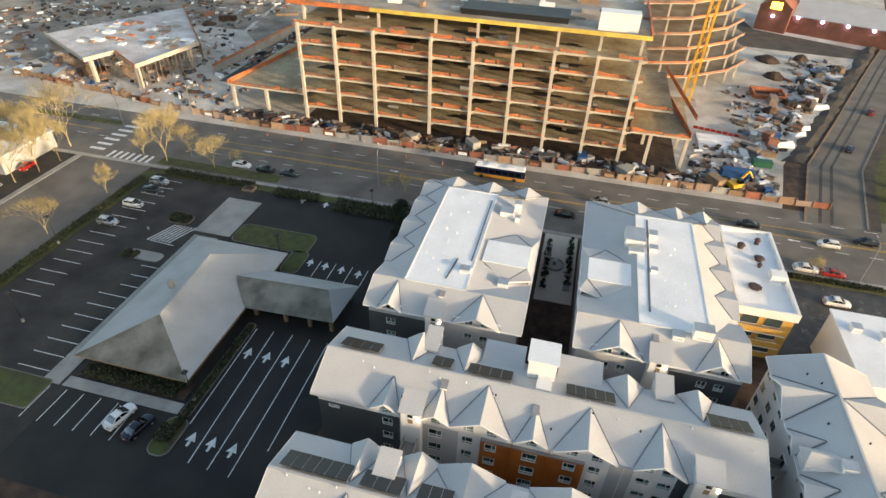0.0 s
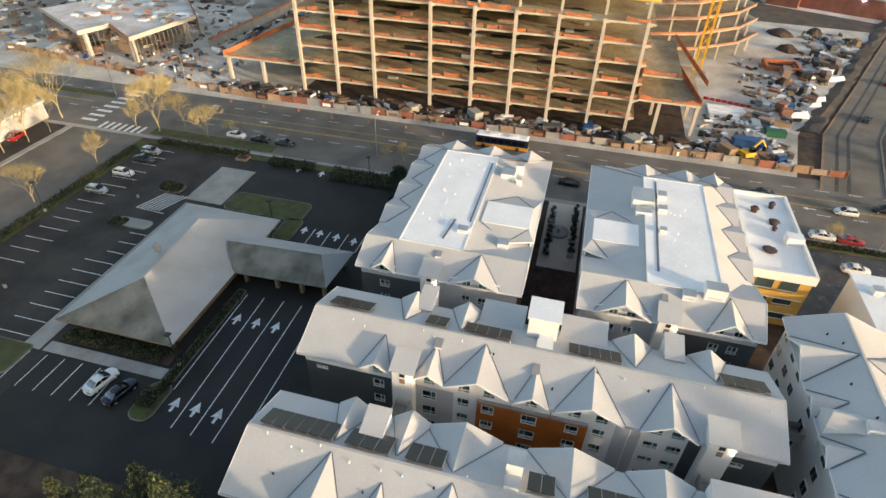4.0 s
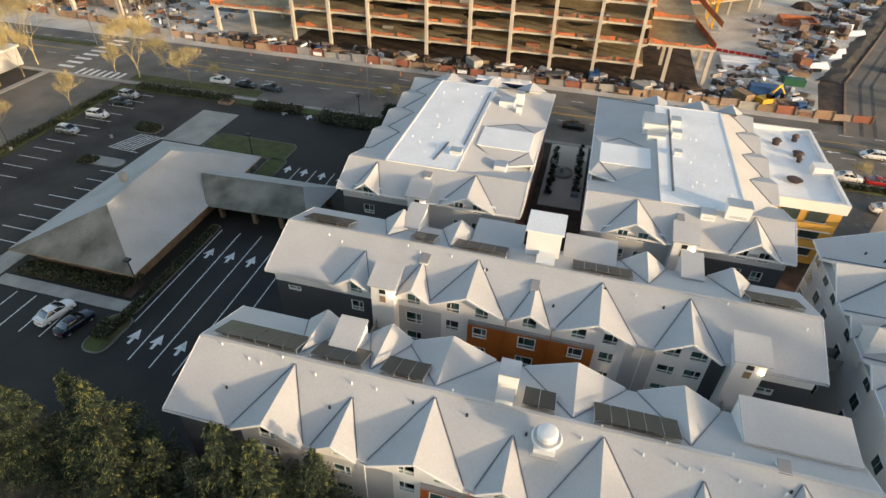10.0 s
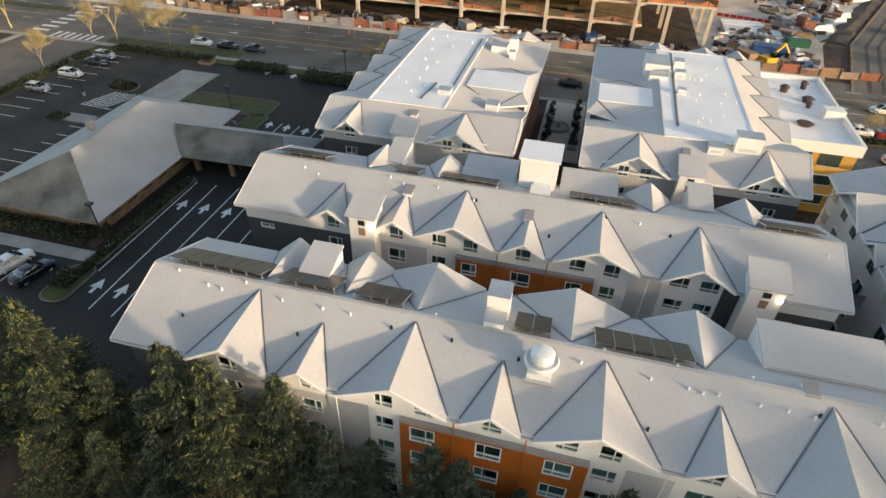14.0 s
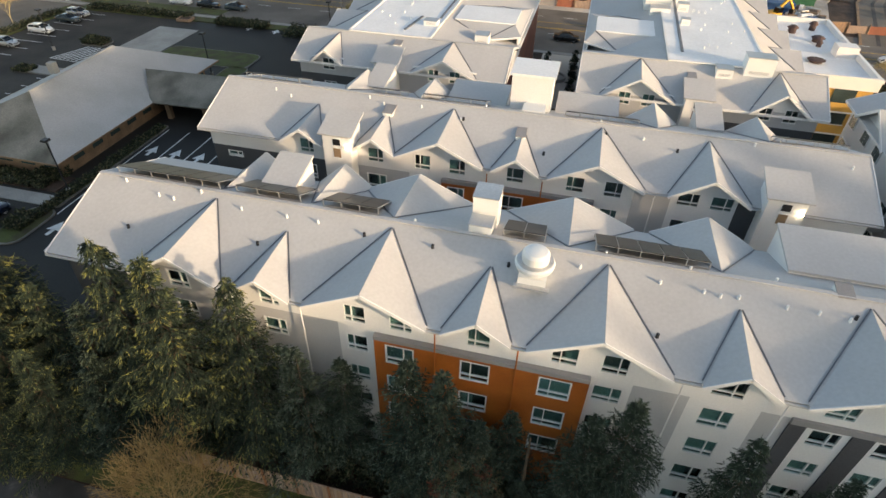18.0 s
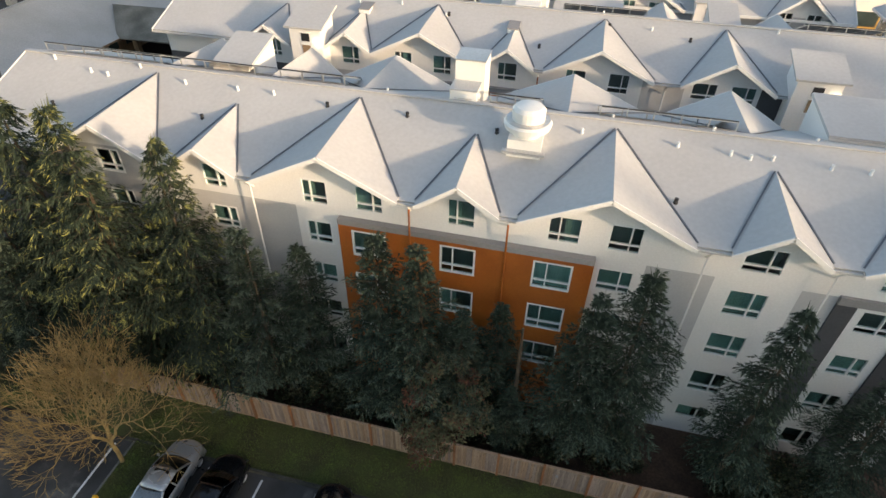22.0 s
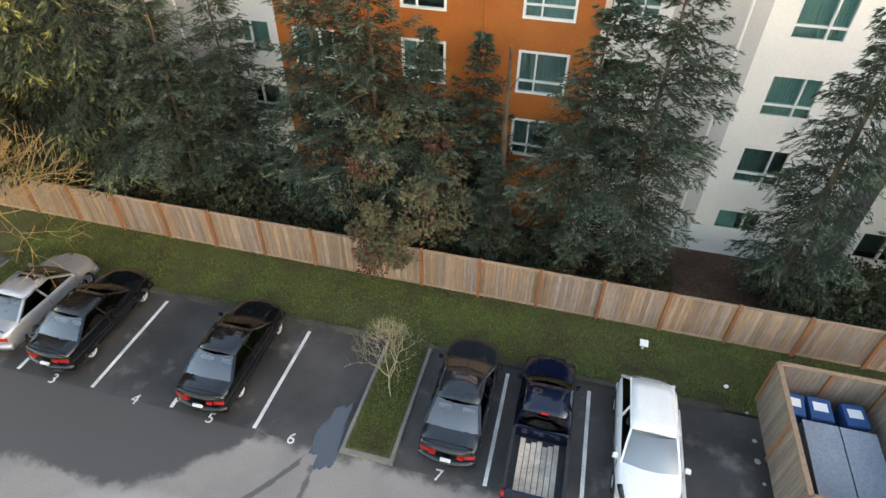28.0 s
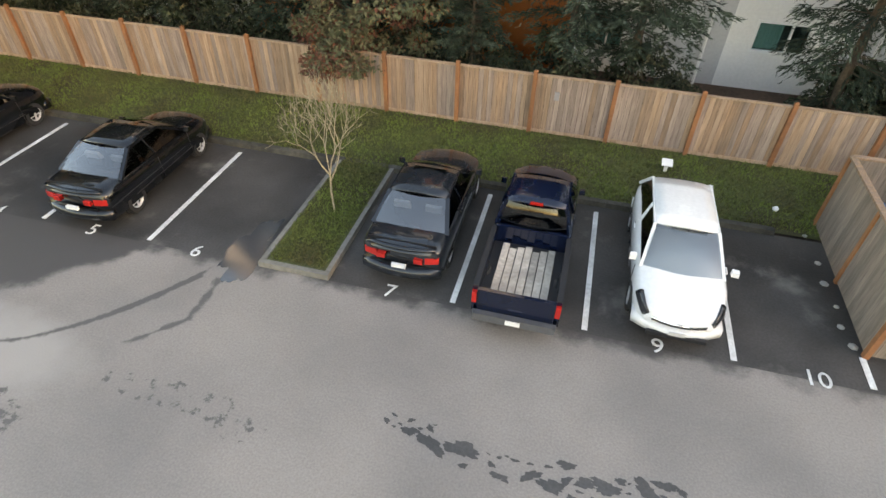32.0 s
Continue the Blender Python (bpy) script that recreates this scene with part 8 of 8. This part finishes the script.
        loft_b.ob("front_bumper", paint_, o)
        Mesh().box(-.55, L - .02, .28, .55, L + .05, .36).ob("air_intake", BLACK, o)
        for s in (-1, 1):
            Mesh().hexa([bow((s * .66 - .13, -.015, .68)), bow((s * .66 + .15, -.015, .68)), (s * .66 + .15, .2, .68), (s * .66 - .13, .2, .68)], [bow((s * .66 - .13, .0, .83)), bow((s * .66 + .15, .0, .83)), (s * .66 + .15, .2, .83), (s * .66 - .13, .2, .83)]).ob("tail_lamp", LAMP_RED, o, "red tail lamp")
        for s in (-1, 1):
            Mesh().box(s * .40 - .09, -.012, .70, s * .40 + .09, .1, .81).ob("reversing_lamp", LAMP_RED, o)
        if kind == "sedan":
            loft_b = Mesh()
            loft_b.smooth = True
            loft(loft_b, [[bow((x, .03, .95)), bow((x, .02, 1.01)), bow((x, .10, 1.02)), bow((x, .16, .98))] for x in np.linspace(-W * .82, W * .82, 9)])
            loft_b.ob("boot_lip", paint_, o)
        Mesh().box(-.15, -.09, .57, .15, -.02, .65).ob("number_plate", VINYL, o)
        G = Mesh()
        loft(G, [[bow((x, L + .012, .545)), bow((x, L + .006, .60)), bow((x, L - .1, .60)), bow((x, L - .1, .545))] for x in np.linspace(-.5, .5, 7)])
        G.ob("grille", BLACK, o)
        G = Mesh()
        loft(G, [[bow((x, L + .016, .60)), bow((x, L + .008, .614)), bow((x, L - .1, .614)), bow((x, L - .1, .60))] for x in np.linspace(-.5, .5, 7)])
        G.ob("grille_trim", CHROME, o)
        Mesh().lathe(0, L - .012, [(0, .63), (.05, .628), (.055, .60), (0, .59)], 12).ob("badge", CHROME, o)
        Mesh().box(-.15, L + .035, .36, .15, L + .055, .44).ob("number_plate", MID_GREY, o)
        for s in (-1, 1):
            Mesh().box(s * W - .004, rb[0] + .3, .45, s * W + .004, fb[0] - .05, .475).ob("side_moulding", BLACK, o)
        for s in (-1, 1):
            for y in (rb[0] + .5 * (fb[0] - rb[0]), fb[0] - .1):
                Mesh().bar((s * W * .999, y, .3), (s * W * .985, y - .03, .9), .012, .012).ob("door_gap", BLACK, o)
        if kind == "sedan":
            Mesh().box(-hb * .9, rb[0] - .45, .99, hb * .9, rb[0] - .435, 1.05).ob("lid_gap", BLACK, o)
    if rail:
        for s in (-1, 1):
            Mesh().bar((s * .58, rt[0], rt[1] + .05), (s * .58, ft[0], ft[1] + .04), .03).ob("roof_rail", BLACK, o)
    if sunroof:
        Mesh().box(-.38, ft[0] - .62, ft[1] + .015, .38, ft[0] - .12, ft[1] + .042).ob("sunroof", CAR_GLASS, o)
    if kind == "pickup":
        bed = Mesh().box(-.80, .12, .62, .80, 1.98, .70).ob("bed_floor", BLACK, o)
        for s in (-1, 1):
            Mesh().hexa([(s * .78, .06, .42), (s * .90, .06, .42), (s * .90, 1.95, .42), (s * .78, 1.95, .42)], [(s * .79, .06, 1.05), (s * .885, .06, 1.05), (s * .885, 1.95, 1.07), (s * .79, 1.95, 1.07)]).ob("bed_side", paint_, o)
            Mesh().box(s * .835 - .055, .06, 1.05, s * .835 + .055, 1.95, 1.085).ob("bed_rail", BLACK, o)
            Mesh().box(s * .84 - .05, -.012, .70, s * .84 + .05, .07, .97).ob("tail_lamp", LAMP_RED, o, "tall red tail lamp")
        Mesh().box(-.77, .0, .48, .77, .08, 1.04).ob("tailgate", paint_, o)
        Mesh().hexa([(-.84, -.15, .38), (.84, -.15, .38), (.86, 0, .38), (-.86, 0, .38)], [(-.82, -.12, .52), (.82, -.12, .52), (.86, 0, .52), (-.86, 0, .52)]).ob("rear_bumper", DARK_SIDING, o)
        Mesh().box(-.15, -.17, .42, .15, -.14, .51).ob("number_plate", VINYL, o)
        Mesh().box(-.80, 1.92, .6, .80, 1.98, 1.12).ob("bed_front", paint_, o)
        Mesh().box(-.14, rt[0] - .03, rt[1] - .02, .14, rt[0] + .02, rt[1] + .03).ob("brake_lamp", LAMP_RED, o)
        Mesh().box(-.85, L - .12, .42, .85, L + .03, .60).ob("front_bumper", CHROME, o)
        Mesh().box(-.5, L - .06, .64, .5, L + .0, .84).ob("grille", BLACK, o)
    return o


def put(o, x, y, turn=0, z=None):
    o.matrix_basis = pose(x, y, gz(x, y) + .006 if z is None else z, 0, 0, turn)
    return o


put(car("sedan", "silver sedan with a sunroof parked nose to the lawn", P_SILVER, sunroof=True), -9.15, 9.75, 0)
put(car("sedan", "glossy black sedan parked nose to the lawn", P_BLACK), -6.55, 9.55, 0)
put(car("sedan", "glossy black sedan with reflecting rear window", P_BLACK), -.86, 9.4, 1)
put(car("sedan", "charcoal sedan with a sunroof and pale rear window", P_DARK, sunroof=True, glass_=PALE_GLASS), 6.9, 9.6, 0)
truck = put(car("pickup", "dark blue pickup truck with planks in its bed", P_BLUE, "pickup"), 9.42, 8.88, 0)
truck.matrix_basis = truck.matrix_basis @ Matrix.Diagonal((.94, 1, 1, 1))
put(car("hatchback", "white hatchback parked nose out", P_WHITE, "hatch", glass_=PALE_GLASS), 12.45, 13.72, 180)
for i in range(7):
    x = 8.945 + i * .160
    tagged(Mesh().box(x - .070, 9.0, .712, x + .070, 10.72 - .07 * (i * 5 % 3), .76).ob("plank", WOOD_GREY), "weathered plank lying in the pickup bed", "plank", "planks in the pickup")
sw = put(car("sedan", "white sedan parked in the office car park", P_WHITE, group="office cars"), -52.9, 33.1, -14)
fleet = {"white": sw}
fleet["black"] = put(car("sedan", "dark sedan standing in the street", P_BLACK, group="street cars"), -69, 102.9, -90)
fleet["silver"] = put(car("hatchback", "silver hatchback by the office hedge", P_SILVER, "hatch", group="office cars"), -88.5, 74.5, -90)
fleet["suv"] = put(car("hatchback", "white car with roof rails in the street", P_WHITE, "hatch", rail=True, group="street cars"), -10.5, 105.4, -90)
fleet["red"] = put(car("sedan", "red sedan at the kerb", P_RED, group="street cars"), 51.7, 98.7, -90)
fleet["slate"] = put(car("sedan", "slate grey sedan in the street", P_SLATE, group="street cars"), -63, 102.9, -90)
fleet["blue"] = put(car("sedan", "dark blue sedan beside a white one at the office", P_BLUE, group="office cars"), -49.4, 32.3, -14)
for k, x, y, a in [("white", -75.3, 103.2, -90), ("silver", 12.0, 112.0, 90), ("black", 0.5, 104.3, -90), ("slate", -12, 107.8, 90), ("black", 43.2, 112.0, 90), ("white", 47.0, 98.9, -90), ("white", 50, 89.6, -88), ("suv", -88, 81.5, -90), ("slate", -87.8, 87.5, -90), ("silver", -88.6, 91.0, -90),
                   ("slate", -118, 60, 4), ("black", -118, 68, 4), ("silver", -118.4, 76, 4), ("white", -119, 52, 4), ("red", -119, 86, 4), ("slate", 73.2, 157, -26), ("red", 87.7, 187, -26), ("white", -120, 44, 4), ("suv", 58, 109, 90), ("white", 30.2, 50.6, 2), ("black", 66, 112, 90)]:
    copy_thing(fleet[k], pose(x, y, gz(x, y) + .046 if y > 97 else gz(x, y) + .036, 0, 0, a))
